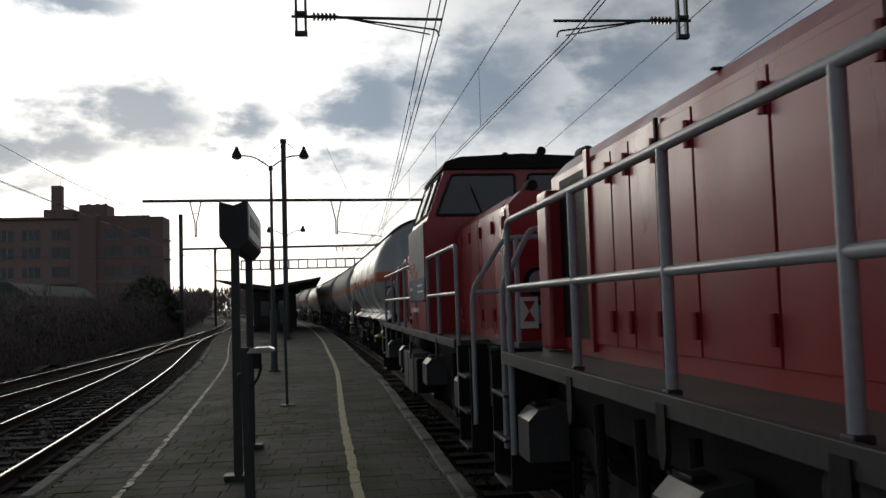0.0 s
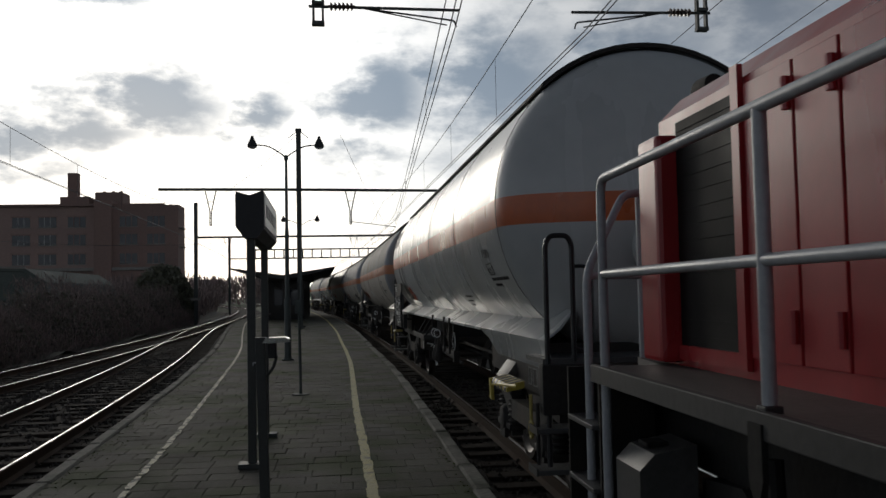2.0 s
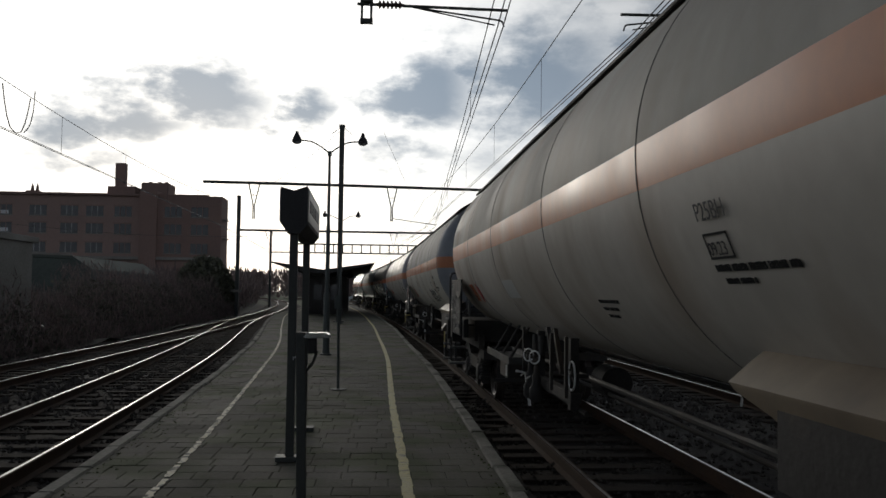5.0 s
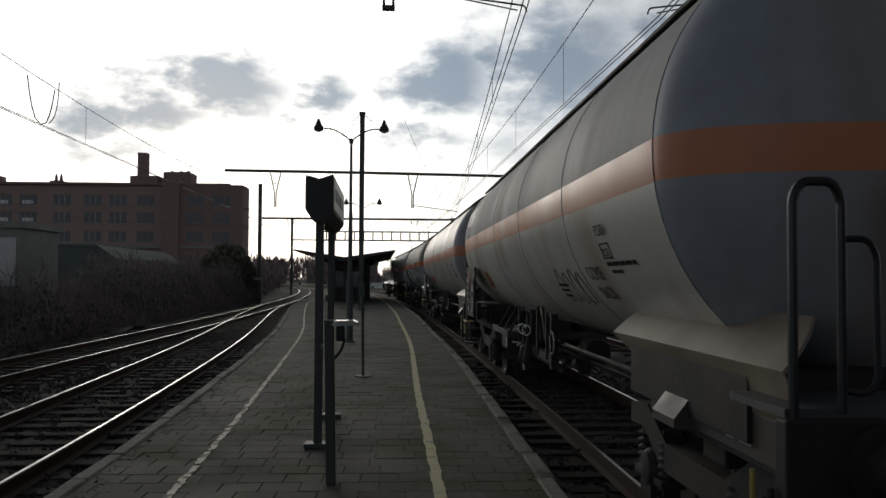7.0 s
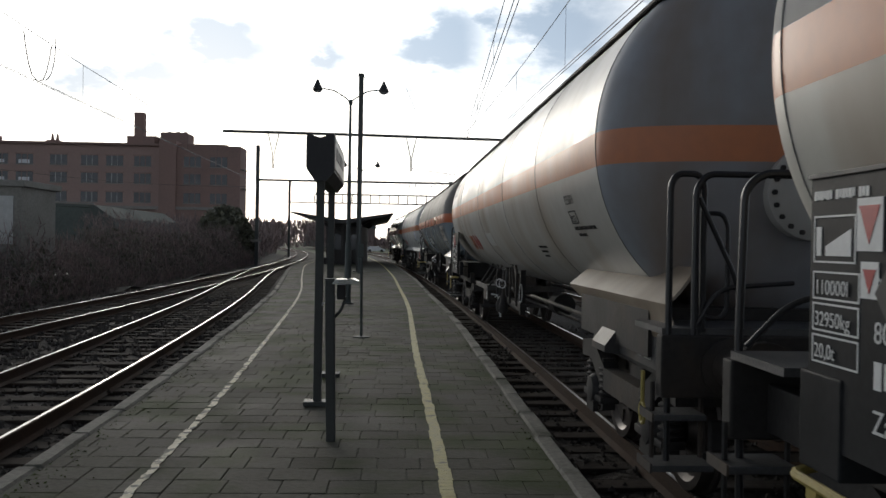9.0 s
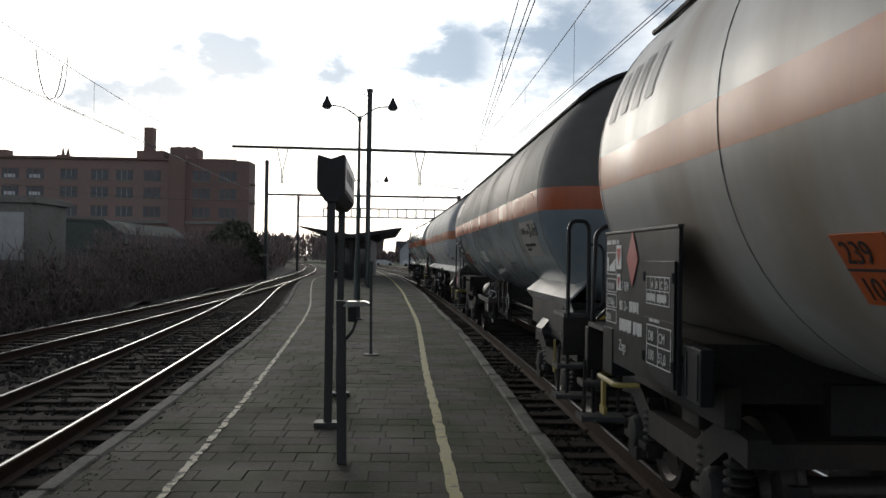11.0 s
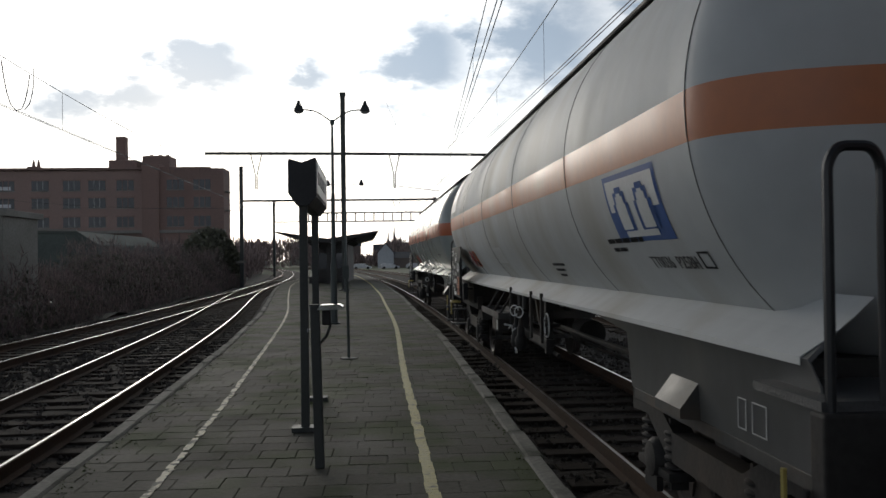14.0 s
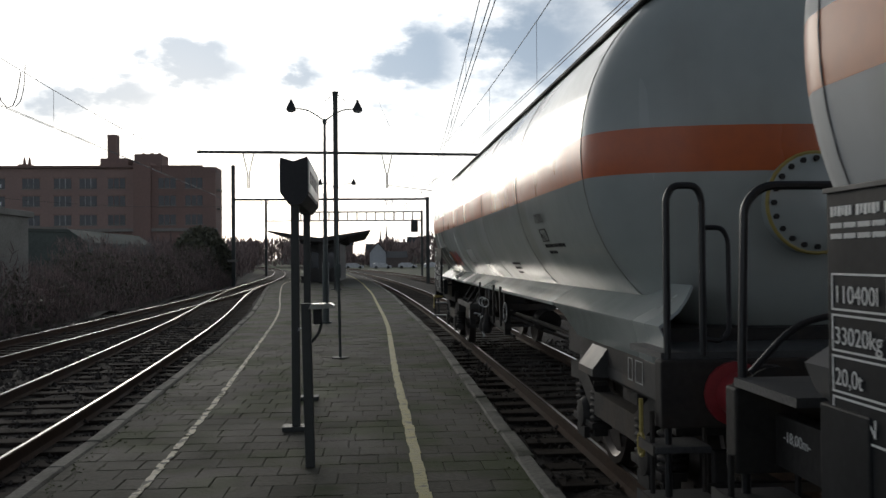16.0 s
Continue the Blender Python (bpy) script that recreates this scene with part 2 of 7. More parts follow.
M = dict(
    paver=material("concrete_paver", (0.122, 0.114, 0.089), (0.060, 0.058, 0.045), rough=0.85, spec=0.22, grain=22, stain=1.1, bump=0.6, per_object=0.19,
                   stain_col=(0.046, 0.060, 0.020), stain_amt=(0.46, 0.60), placed=True),
    bedding=material("mossy_sand_joint", (0.088, 0.087, 0.062), (0.060, 0.064, 0.040), rough=0.95, grain=30, stain=1.2, bump=0.3),
    coping=material("coping_stone", (0.28, 0.265, 0.23), (0.13, 0.125, 0.105), rough=0.85, spec=0.2, grain=26, stain=1.6, bump=0.8, per_object=0.16,
                    stain_col=(0.05, 0.055, 0.035), stain_amt=(0.50, 0.66), placed=True),
    moss=material("green_moss", (0.085, 0.11, 0.03), (0.05, 0.07, 0.02), rough=0.95, grain=30, bump=0),
    # greyed brick for far houses, distance haze put into its colour
    far_brick=material("hazy_far_brick", (0.20, 0.155, 0.14), (0.14, 0.115, 0.105), rough=0.9, grain=2, stain=0.2, bump=0),
    platform_wall=material("platform_brick_face", (0.12, 0.10, 0.085), rough=0.9, bump=0.3),
    yellow=material("worn_yellow_paint", (0.56, 0.49, 0.20), (0.40, 0.355, 0.16), rough=0.65, grain=25, stain=9, bump=0.3,
                    stain_col=(0.20, 0.18, 0.11), stain_amt=(0.60, 0.70)),
    pale_line=material("faded_line_paint", (0.68, 0.62, 0.44), (0.50, 0.46, 0.33), rough=0.7, grain=25, stain=10, bump=0.3,
                       stain_col=(0.10, 0.10, 0.075), stain_amt=(0.52, 0.57)),
    ballast=material("ballast", (0.060, 0.051, 0.044), (0.026, 0.022, 0.019), rough=0.9, spec=0.2, grain=16, stain=0.8, bump=1.0, dist=0.05),
    stone=material("ballast_stone", (0.078, 0.066, 0.057), (0.036, 0.030, 0.026), rough=0.85, grain=30, bump=0.3, per_object=0.35),
    sleeper=material("tarred_sleeper", (0.066, 0.053, 0.044), (0.032, 0.026, 0.022), rough=0.92, spec=0.08, grain=14, stain=2, bump=0.5, per_object=0.25,
                     streak=(1, 9, 9)),
    rail_top=material("polished_rail_head", (0.62, 0.60, 0.58), (0.5, 0.48, 0.46), rough=0.34, metal=1.0, grain=60, bump=0.0),
    rail_side=material("rusty_rail_web", (0.10, 0.062, 0.042), (0.055, 0.036, 0.028), rough=0.85, spec=0.15, grain=40, bump=0.3),
    soil=material("dark_soil_and_weeds", (0.11, 0.10, 0.075), (0.06, 0.055, 0.042), rough=0.95, grain=4, stain=0.2, bump=0.6),
    grass=material("rough_grass", (0.09, 0.11, 0.045), (0.05, 0.06, 0.028), rough=0.95, grain=6, stain=0.15, bump=0.5),
    twig=material("bare_twigs", (0.31, 0.235, 0.215), (0.175, 0.132, 0.122), rough=0.9, grain=10, bump=0, per_object=0.4),
    ivy=material("ivy_leaves", (0.14, 0.138, 0.09), (0.085, 0.085, 0.058), rough=0.6, grain=8, bump=0, per_object=0.4),
    mast=material("dark_green_steel", (0.055, 0.06, 0.055), (0.035, 0.038, 0.036), rough=0.6, grain=25, bump=0.1),
    lamp_steel=material("grey_green_lamp_paint", (0.07, 0.085, 0.08), (0.045, 0.055, 0.052), rough=0.55, grain=25, bump=0.1),
    sign_body=material("dark_sign_box", (0.03, 0.03, 0.032), (0.02, 0.02, 0.022), rough=0.6, bump=0.05),
    sign_face=material("weathered_sign_face", (0.56, 0.56, 0.54), (0.40, 0.40, 0.38), rough=0.4, stain=5, bump=0.05),
    wire=material("copper_wire", (0.05, 0.05, 0.05), rough=0.5, metal=0.3, bump=0),
    insulator=material("brown_porcelain", (0.06, 0.035, 0.03), rough=0.25, bump=0),
    brick=material("red_brick_wall", (0.40, 0.275, 0.235), (0.31, 0.22, 0.195), rough=0.9, grain=3, stain=0.15, bump=0.2),
    brick_dark=material("sooty_brick_wall", (0.31, 0.20, 0.17), (0.235, 0.16, 0.14), rough=0.9, grain=3, stain=0.2, bump=0.2),
    stone_band=material("pale_stone_band", (0.32, 0.30, 0.27), (0.22, 0.21, 0.19), rough=0.85, grain=4, bump=0.1),
    window_dark=material("dark_window_glass", (0.03, 0.035, 0.045), (0.02, 0.022, 0.03), rough=0.12, bump=0, spec=0.5),
    frame_white=material("white_window_frame", (0.45, 0.45, 0.44), rough=0.5, bump=0),
    concrete=material("stained_concrete", (0.31, 0.295, 0.265), (0.18, 0.17, 0.15), rough=0.9, grain=12, stain=0.8, bump=0.3),
    green_sheet=material("green_roof_sheet", (0.145, 0.165, 0.15), (0.095, 0.11, 0.10), spec=0.1, rough=0.85, grain=8, stain=0.6, bump=0.1),
    shelter_dark=material("dark_shelter_timber", (0.05, 0.045, 0.042), (0.03, 0.028, 0.027), rough=0.7, grain=10, bump=0.2),
    house_white=material("whitewashed_wall", (0.55, 0.57, 0.60), (0.42, 0.44, 0.46), rough=0.8, bump=0.05),
    slate=material("slate_roof", (0.06, 0.065, 0.075), rough=0.6, bump=0.1),
    van_white=material("white_vehicle_paint", (0.75, 0.76, 0.78), rough=0.3, bump=0),
    loco_red=material("weathered_red_paint", (0.41, 0.022, 0.028), (0.32, 0.020, 0.025), rough=0.32, grain=14, stain=1.2, bump=0.04,
                      streak=(1.6, 1.6, 0.35), stain_col=(0.26, 0.035, 0.032), stain_amt=(0.5, 0.8)),
    loco_deck=material("worn_steel_deck", (0.12, 0.105, 0.095), (0.065, 0.058, 0.052), rough=0.6, grain=40, bump=0.3),
    loco_frame=material("grimy_black_frame", (0.018, 0.017, 0.016), (0.009, 0.009, 0.009), rough=0.72, spec=0.2, grain=20, bump=0.3,
                        stain_col=(0.032, 0.025, 0.02), stain_amt=(0.55, 0.75)),
    deck_edge=material("scuffed_grey_edge", (0.045, 0.043, 0.041), (0.022, 0.021, 0.02), rough=0.65, grain=20, bump=0.2),
    rail_grey=material("light_grey_handrail", (0.42, 0.43, 0.45), (0.30, 0.31, 0.33), rough=0.4, grain=30, bump=0.05),
    grey_box=material("grey_painted_box", (0.13, 0.13, 0.13), (0.08, 0.08, 0.08), rough=0.5, stain=3, bump=0.1, stain_col=(0.1, 0.08, 0.06)),
    grille=material("black_radiator_grille", (0.009, 0.009, 0.009), spec=0.15, rough=0.6, bump=0.1),
    wrap=material("faded_advert_wrap", (0.40, 0.375, 0.335), (0.20, 0.185, 0.165), spec=0.2, rough=0.6, grain=14, stain=4.5, bump=0.05, streak=(1, 1, 0.5)),
    wrap_red=material("faded_red_print", (0.40, 0.035, 0.038), (0.32, 0.04, 0.04), rough=0.6, spec=0.2, bump=0),
    wrap_blue=material("faded_blue_print", (0.05, 0.085, 0.15), (0.04, 0.065, 0.11), rough=0.6, spec=0.2, bump=0),
    badge_blue=material("blue_badge_print", (0.03, 0.11, 0.36), (0.03, 0.09, 0.28), rough=0.35, bump=0),
    dim_print=material("grimy_lettering", (0.20, 0.20, 0.195), (0.12, 0.12, 0.115), rough=0.6, stain=6, bump=0),
    white_print=material("white_lettering", (0.75, 0.75, 0.73), (0.62, 0.62, 0.60), rough=0.5, bump=0),
    black_print=material("black_lettering", (0.03, 0.03, 0.035), rough=0.5, bump=0),
    lens=material("headlight_lens", (0.35, 0.36, 0.38), rough=0.1, bump=0, spec=0.8),
    rubber=material("black_rubber", (0.018, 0.018, 0.018), rough=0.7, bump=0),
    orange=material("orange_band_paint", (0.58, 0.13, 0.035), (0.45, 0.11, 0.04), rough=0.3, grain=12, stain=1, bump=0.02, streak=(1, 1, 0.4)),
    orange_faded=material("faded_orange_band", (0.58, 0.215, 0.10), (0.48, 0.19, 0.10), spec=0.35, rough=0.4, grain=12, stain=1, bump=0.02, streak=(1, 1, 0.4)),
    hazard_orange=material("hazard_plate_orange", (0.50, 0.11, 0.025), (0.40, 0.09, 0.03), rough=0.45, bump=0),
    hazard_red=material("hazard_red", (0.45, 0.03, 0.03), rough=0.45, bump=0),
    board=material("dark_data_board", (0.026, 0.027, 0.029), (0.014, 0.015, 0.016), rough=0.55, spec=0.12, stain=3, bump=0.05),
    wagon_black=material("oily_black_steel", (0.036, 0.033, 0.031), (0.018, 0.016, 0.015), rough=0.66, spec=0.3, grain=25, bump=0.3,
                         stain_col=(0.075, 0.055, 0.040), stain_amt=(0.52, 0.76)),
    tube_black=material("black_handrail", (0.02, 0.02, 0.022), rough=0.4, bump=0),
    wheel_steel=material("wheel_steel", (0.10, 0.085, 0.075), (0.06, 0.05, 0.045), rough=0.5, metal=0.6, bump=0.1),
    buffer_red=material("red_buffer_housing", (0.30, 0.03, 0.035), rough=0.45, bump=0.05),
    step_grey=material("checkered_step_plate", (0.08, 0.08, 0.08), (0.045, 0.045, 0.045), rough=0.5, grain=60, bump=0.5),
    handwheel=material("white_handwheel", (0.66, 0.66, 0.65), (0.5, 0.5, 0.49), rough=0.3, bump=0),
    hook_yellow=material("yellow_hook_paint", (0.42, 0.33, 0.09), rough=0.5, bump=0.05),
    chrome=material("polished_metal", (0.75, 0.76, 0.78), rough=0.12, metal=1.0, bump=0),
    plastic_blue=material("blue_litter", (0.05, 0.16, 0.35), rough=0.3, bump=0),
)


M["stripe"] = material("yellow_black_stripe_paint", (0.50, 0.38, 0.05), (0.38, 0.29, 0.05), rough=0.5, bump=0.05)
M["weld_line"] = material("dirt_in_weld_seam", (0.20, 0.19, 0.18), (0.13, 0.12, 0.115), rough=0.7, bump=0)
M["sill_grey"] = material("grimy_grey_sill", (0.062, 0.060, 0.058), (0.034, 0.033, 0.032), rough=0.55, spec=0.35, grain=18, stain=2.5, bump=0.15,
                          stain_col=(0.10, 0.075, 0.055), stain_amt=(0.5, 0.75))
M["sand_box"] = material("dull_dark_grey_box", (0.075, 0.073, 0.07), (0.045, 0.044, 0.043), rough=0.5, stain=3, bump=0.1)


def tank_paint(name, a, b, dirt, amt, rough=0.21):
    return material(name, a, b, rough=rough, grain=6, stain=0.8, bump=0.015, streak=(1.3, 1.3, 0.22), stain_col=dirt, stain_amt=amt)


# ---------------------------------------------------------------- mesh helpers


def part(name, bm, mat, parent=None, label="", smooth=False, pose_m=None):
    me = bpy.data.meshes.new(name)
    bm.to_mesh(me)
    bm.free()
    return put(name, me, mat, parent, label, smooth, pose_m)


def put(name, me, mat, parent=None, label="", smooth=False, pose_m=None):
    if mat and not me.materials:
        me.materials.append(M[mat] if isinstance(mat, str) else mat)
    if smooth:
        me.shade_smooth()
        me.set_sharp_from_angle(angle=radians(38))
    ob = new(name, me)
    ob.parent = parent
    if pose_m is not None:
        ob.matrix_basis = pose_m
    if label:
        tagged(ob, label)
    return ob


def box(bm, x0, x1, y0, y1, z0, z1, bev=0.0, m=None):
    v = bmesh.ops.create_cube(bm, size=1)["verts"]
    mm = Matrix.Translation(((x0 + x1) / 2, (y0 + y1) / 2, (z0 + z1) / 2)) @ Matrix.Diagonal((abs(x1 - x0), abs(y1 - y0), abs(z1 - z0), 1))
    bmesh.ops.transform(bm, matrix=(m @ mm) if m else mm, verts=v)
    if bev:
        e = list({e for w in v for e in w.link_edges})
        bmesh.ops.bevel(bm, geom=e, offset=bev, segments=2, affect="EDGES", profile=0.6)
    return bm


def B(*a, **k):
    return box(bmesh.new(), *a, **k)


def prism(bm, pts, axis, a, b):
    """Polygon pts in the two other axes, drawn from a to b along the axis."""
    def at3(p, d):
        return {"x": (d, p[0], p[1]), "y": (p[0], d, p[1]), "z": (p[0], p[1], d)}[axis]
    lo = [bm.verts.new(at3(p, a)) for p in pts]
    hi = [bm.verts.new(at3(p, b)) for p in pts]
    bm.faces.new(lo)
    bm.faces.new(hi)
    for i in range(len(pts)):
        j = (i + 1) % len(pts)
        bm.faces.new((lo[i], lo[j], hi[j], hi[i]))
    bmesh.ops.recalc_face_normals(bm, faces=bm.faces)
    return bm


def bend(pts, rad, n=5):
    """The polyline with its inner corners rounded."""
    pts = [Vector(p) for p in pts]
    out = [pts[0]]
    for a, p, c in zip(pts, pts[1:], pts[2:]):
        d1, d2 = (a - p), (c - p)
        k = min(rad, d1.length * 0.49, d2.length * 0.49)
        s, e = p + d1.normalized() * k, p + d2.normalized() * k
        for i in range(n + 1):
            u = i / n
            out.append(s * (1 - u) ** 2 + p * 2 * u * (1 - u) + e * u ** 2)
    out.append(pts[-1])
    return out


def tube(bm, pts, r, n=8, rad=0.0):
    pts = bend(pts, rad) if rad else [Vector(p) for p in pts]
    rings = []
    side = None
    for i, p in enumerate(pts):
        d = (pts[min(i + 1, len(pts) - 1)] - pts[max(i - 1, 0)]).normalized()
        if side is None:
            side = d.cross(Vector((0.31, 0.17, 0.93))).normalized()
        side = (side - d * side.dot(d)).normalized()
        up = d.cross(side)
        rr = r[i] if isinstance(r, (list, tuple)) else r
        rings.append([bm.verts.new(p + (side * math.cos(2 * math.pi * k / n) + up * math.sin(2 * math.pi * k / n)) * rr) for k in range(n)])
    for a, b in zip(rings, rings[1:]):
        for k in range(n):
            bm.faces.new((a[k], a[(k + 1) % n], b[(k + 1) % n], b[k]))
    bm.faces.new(rings[0][::-1])
    bm.faces.new(rings[-1])
    return bm


def T(*a, **k):
    return tube(bmesh.new(), *a, **k)


def lathe(bm, prof, n=24, axis="y", centre=(0, 0, 0), a0=0.0, a1=2 * math.pi):
    """prof: (distance along the axis, radius); a full or a partial turn."""
    full = abs(a1 - a0 - 2 * math.pi) < 1e-6
    steps = n if full else n + 1
    rings = []
    c = Vector(centre)
    for d, r in prof:
        ring = []
        for k in range(steps):
            t = a0 + (a1 - a0) * k / n
            u, v = r * math.cos(t), r * math.sin(t)
            q = {"y": (u, d, v), "x": (d, u, v), "z": (u, v, d)}[axis]
            ring.append(bm.verts.new(c + Vector(q)))
        rings.append(ring)
    for a, b in zip(rings, rings[1:]):
        for k in range(steps if full else steps - 1):
            bm.faces.new((a[k], a[(k + 1) % steps], b[(k + 1) % steps], b[k]))
    if full:
        for ring, flip in ((rings[0], True), (rings[-1], False)):
            bm.faces.new(ring[::-1] if flip else ring)
    bmesh.ops.recalc_face_normals(bm, faces=bm.faces)
    return bm


def words(name, text, size, mat, parent, m, label="", align="LEFT"):
    cu = bpy.data.curves.new(name, "FONT")
    cu.body, cu.size, cu.align_x, cu.extrude = text, size, align, 0.001
    cu.materials.append(M[mat])
    ob = new(name, cu)
    ob.parent = parent
    ob.matrix_basis = m
    if label:
        tagged(ob, label)
    return ob


def empty(name, m=None):
    e = new(name)
    e.empty_display_size = 0.2
    if m is not None:
        e.matrix_basis = m
    return e


# ---------------------------------------------------------------- plan


def spline(points):
    xs, ys = zip(*points)

    def f(v):
        v = float(v)
        i = max(0, min(len(xs) - 2, int(np.searchsorted(xs, v)) - 1))
        h = xs[i + 1] - xs[i]

        def slope(k):
            a, b = max(k - 1, 0), min(k + 1, len(xs) - 1)
            return (ys[b] - ys[a]) / (xs[b] - xs[a])
        u = (v - xs[i]) / h
        if u < 0:
            return ys[0] + (v - xs[0]) * slope(0)
        if u > 1:
            return ys[-1] + (v - xs[-1]) * slope(len(xs) - 1)
        return ((2 * u ** 3 - 3 * u ** 2 + 1) * ys[i] + (u ** 3 - 2 * u ** 2 + u) * h * slope(i)
                + (3 * u ** 2 - 2 * u ** 3) * ys[i + 1] + (u ** 3 - u ** 2) * h * slope(i + 1))
    return f


def main_track(y):
    return 2.93 - y * y / 2200.0


def slow_track(y):
    return main_track(y) + 4.7


def outer_track(y):
    return -8.2 - max(0.0, y - 18.0) ** 2 / 1950.0


_merge = spline([(-40, -5.2), (-15, -4.25), (0, -4.15), (8, -4.35), (18, -4.95), (28, -5.78), (38, -6.85), (48, -7.95), (58, -8.85), (68, -9.42)])


def merge_track(y):
    return _merge(y) if y < 66 else outer_track(y)


def right_edge(y):
    return main_track(y) - 1.65 + (0.034 * math.sin((y - 13.0) * 0.3) if 2.5 < y < 44.4 else 0.0)


def left_edge(y):
    return min(merge_track(min(y, 64)) + 1.715 - max(0.0, y - 64) * 0.02, right_edge(y) - 3.0)


# ---------------------------------------------------------------- ground and tracks


def strip(name, f, a, b, y0, y1, step, z, mat, label, rough_z=0.0, cols=1, kind="structure", uneven=0.0):
    """A band of ground from f(y)+a to f(y)+b."""
    bm = bmesh.new()
    rows = []
    n = int((y1 - y0) / step)
    for i in range(n + 1):
        y = y0 + (y1 - y0) * i / n
        c = f(y)
        row = []
        for k in range(cols + 1):
            x = c + a + (b - a) * k / cols
            dz = rough_z * noise.noise(Vector((x * 4.1, y * 4.1, 0.3))) + uneven * noise.noise(Vector((x * 0.3, y * 0.3, 5)))
            row.append(bm.verts.new((x, y, z + dz)))
        rows.append(row)
    for r, s in zip(rows, rows[1:]):
        for k in range(cols):
            bm.faces.new((r[k], r[k + 1], s[k + 1], s[k]))
    return tagged(part(name, bm, mat, smooth=True), label, kind=kind)


def ground():
    bm = bmesh.new()
    n = 40
    vs = {}
    for i in range(n + 1):
        for j in range(n + 1):
            u, v = i / n * 2 - 1, j / n * 2 - 1
            x, y = math.copysign(abs(u) ** 2.2, u) * 2600, math.copysign(abs(v) ** 2.2, v) * 2600 + 20
            vs[i, j] = bm.verts.new((x, y, -0.72))
    for i in range(n):
        for j in range(n):
            bm.faces.new((vs[i, j], vs[i + 1, j], vs[i + 1, j + 1], vs[i, j + 1]))
    tagged(part("ground", bm, "grass"), "rough grass and weeds reaching the horizon", kind="structure")


ground()
RAIL_SECTION = ((-0.036, 0), (0.036, 0), (0.036, -0.035), (0.012, -0.05), (0.012, -0.13), (0.065, -0.16), (-0.065, -0.16), (-0.012, -0.13), (-0.012, -0.05), (-0.036, -0.035))


def sweep(bm, f, off, y0, y1, step, section, z):
    rings = []
    n = int((y1 - y0) / step)
    for i in range(n + 1):
        y = y0 + (y1 - y0) * i / n
        d = (f(y + 0.2) - f(y - 0.2)) / 0.4
        k = 1 / math.hypot(1, d)
        rings.append([bm.verts.new((f(y) + (off + u) * k, y - (off + u) * d * k, z + w)) for u, w in section])
    m = len(section)
    for a, b in zip(rings, rings[1:]):
        for k in range(m):
            bm.faces.new((a[k], a[(k + 1) % m], b[(k + 1) % m], b[k]))
    bm.faces.new(rings[0])
    bm.faces.new(rings[-1][::-1])
    bmesh.ops.recalc_face_normals(bm, faces=bm.faces)
    return bm


def sleeper_mesh():
    me = bpy.data.meshes.new("sleeper")
    bm = B(-1.28, 1.28, -0.125, 0.125, -0.14, 0, bev=0.012)
    bm.to_mesh(me)
    bm.free()
    me.materials.append(M["sleeper"])
    return me


SLEEPER = sleeper_mesh()


def track(name, f, y0, y1, near, label, bed=2.1):
    root = tagged(empty(name), label, kind="structure")
    for off in (-0.7525, 0.7525):
        r = part("rail", sweep(bmesh.new(), f, off, y0, y1, 1.5, RAIL_SECTION, RAIL), "rail_side", root, "rusty steel rail with a polished head")
        cap = [(-0.015, 0.0), (0.015, 0.0), (0.015, 0.003), (-0.015, 0.003)]
        part("rail_head", sweep(bmesh.new(), f, off, y0, y1, 1.5, cap, RAIL + 0.001), "rail_top", r, "bright worn running surface")
    rest = bmesh.new()
    y, k = y0, 0
    while y < y1:
        d = math.atan((f(y + 0.2) - f(y - 0.2)) / 0.4)
        m = pose(f(y) + random.uniform(-0.03, 0.03), y, RAIL - 0.165 + random.uniform(-0.01, 0.006), 0, 0, -math.degrees(d) + random.uniform(-0.8, 0.8))
        if near[0] < y < near[1]:
            put("sleeper", SLEEPER, None, root, pose_m=m)
        elif y < 90:
            box(rest, -1.28, 1.28, -0.125, 0.125, -0.14, 0, m=m)
        y += 0.62
        k += 1
    tagged(part("far_sleepers", rest, "sleeper", root), kind="stuff")
    return root


for nm, f, a, b in (("ballast_bed_1", main_track, -1.62, 6.9), ("ballast_bed_2", lambda y: merge_track(y) if y < 66 else outer_track(y), -1.7, 1.74),
                    ("ballast_bed_3", outer_track, -2.2, 2.4)):
    strip(nm, f, a, b, -25, 40, 0.35, RAIL - 0.20 - (0.012 if nm.endswith("3") else 0.0), "ballast", "dark grey track ballast", 0.07, 22)
    strip(nm + "_far", f, a, b, 40, 260, 2.0, RAIL - 0.20 - (0.012 if nm.endswith("3") else 0.0), "ballast", "dark grey track ballast", 0.03, 6)

track("track_1", main_track, -25, 240, (2, 40), "running line beside the platform, steel rails on tarred timber sleepers")
track("track_2", merge_track, -25, 62, (4, 45), "curving siding line that joins the outer track")
track("track_3", outer_track, -25, 240, (14, 50), "outer running line with bright rail heads")
track("track_4", slow_track, -25, 240, (5, 20), "third running line behind the train")


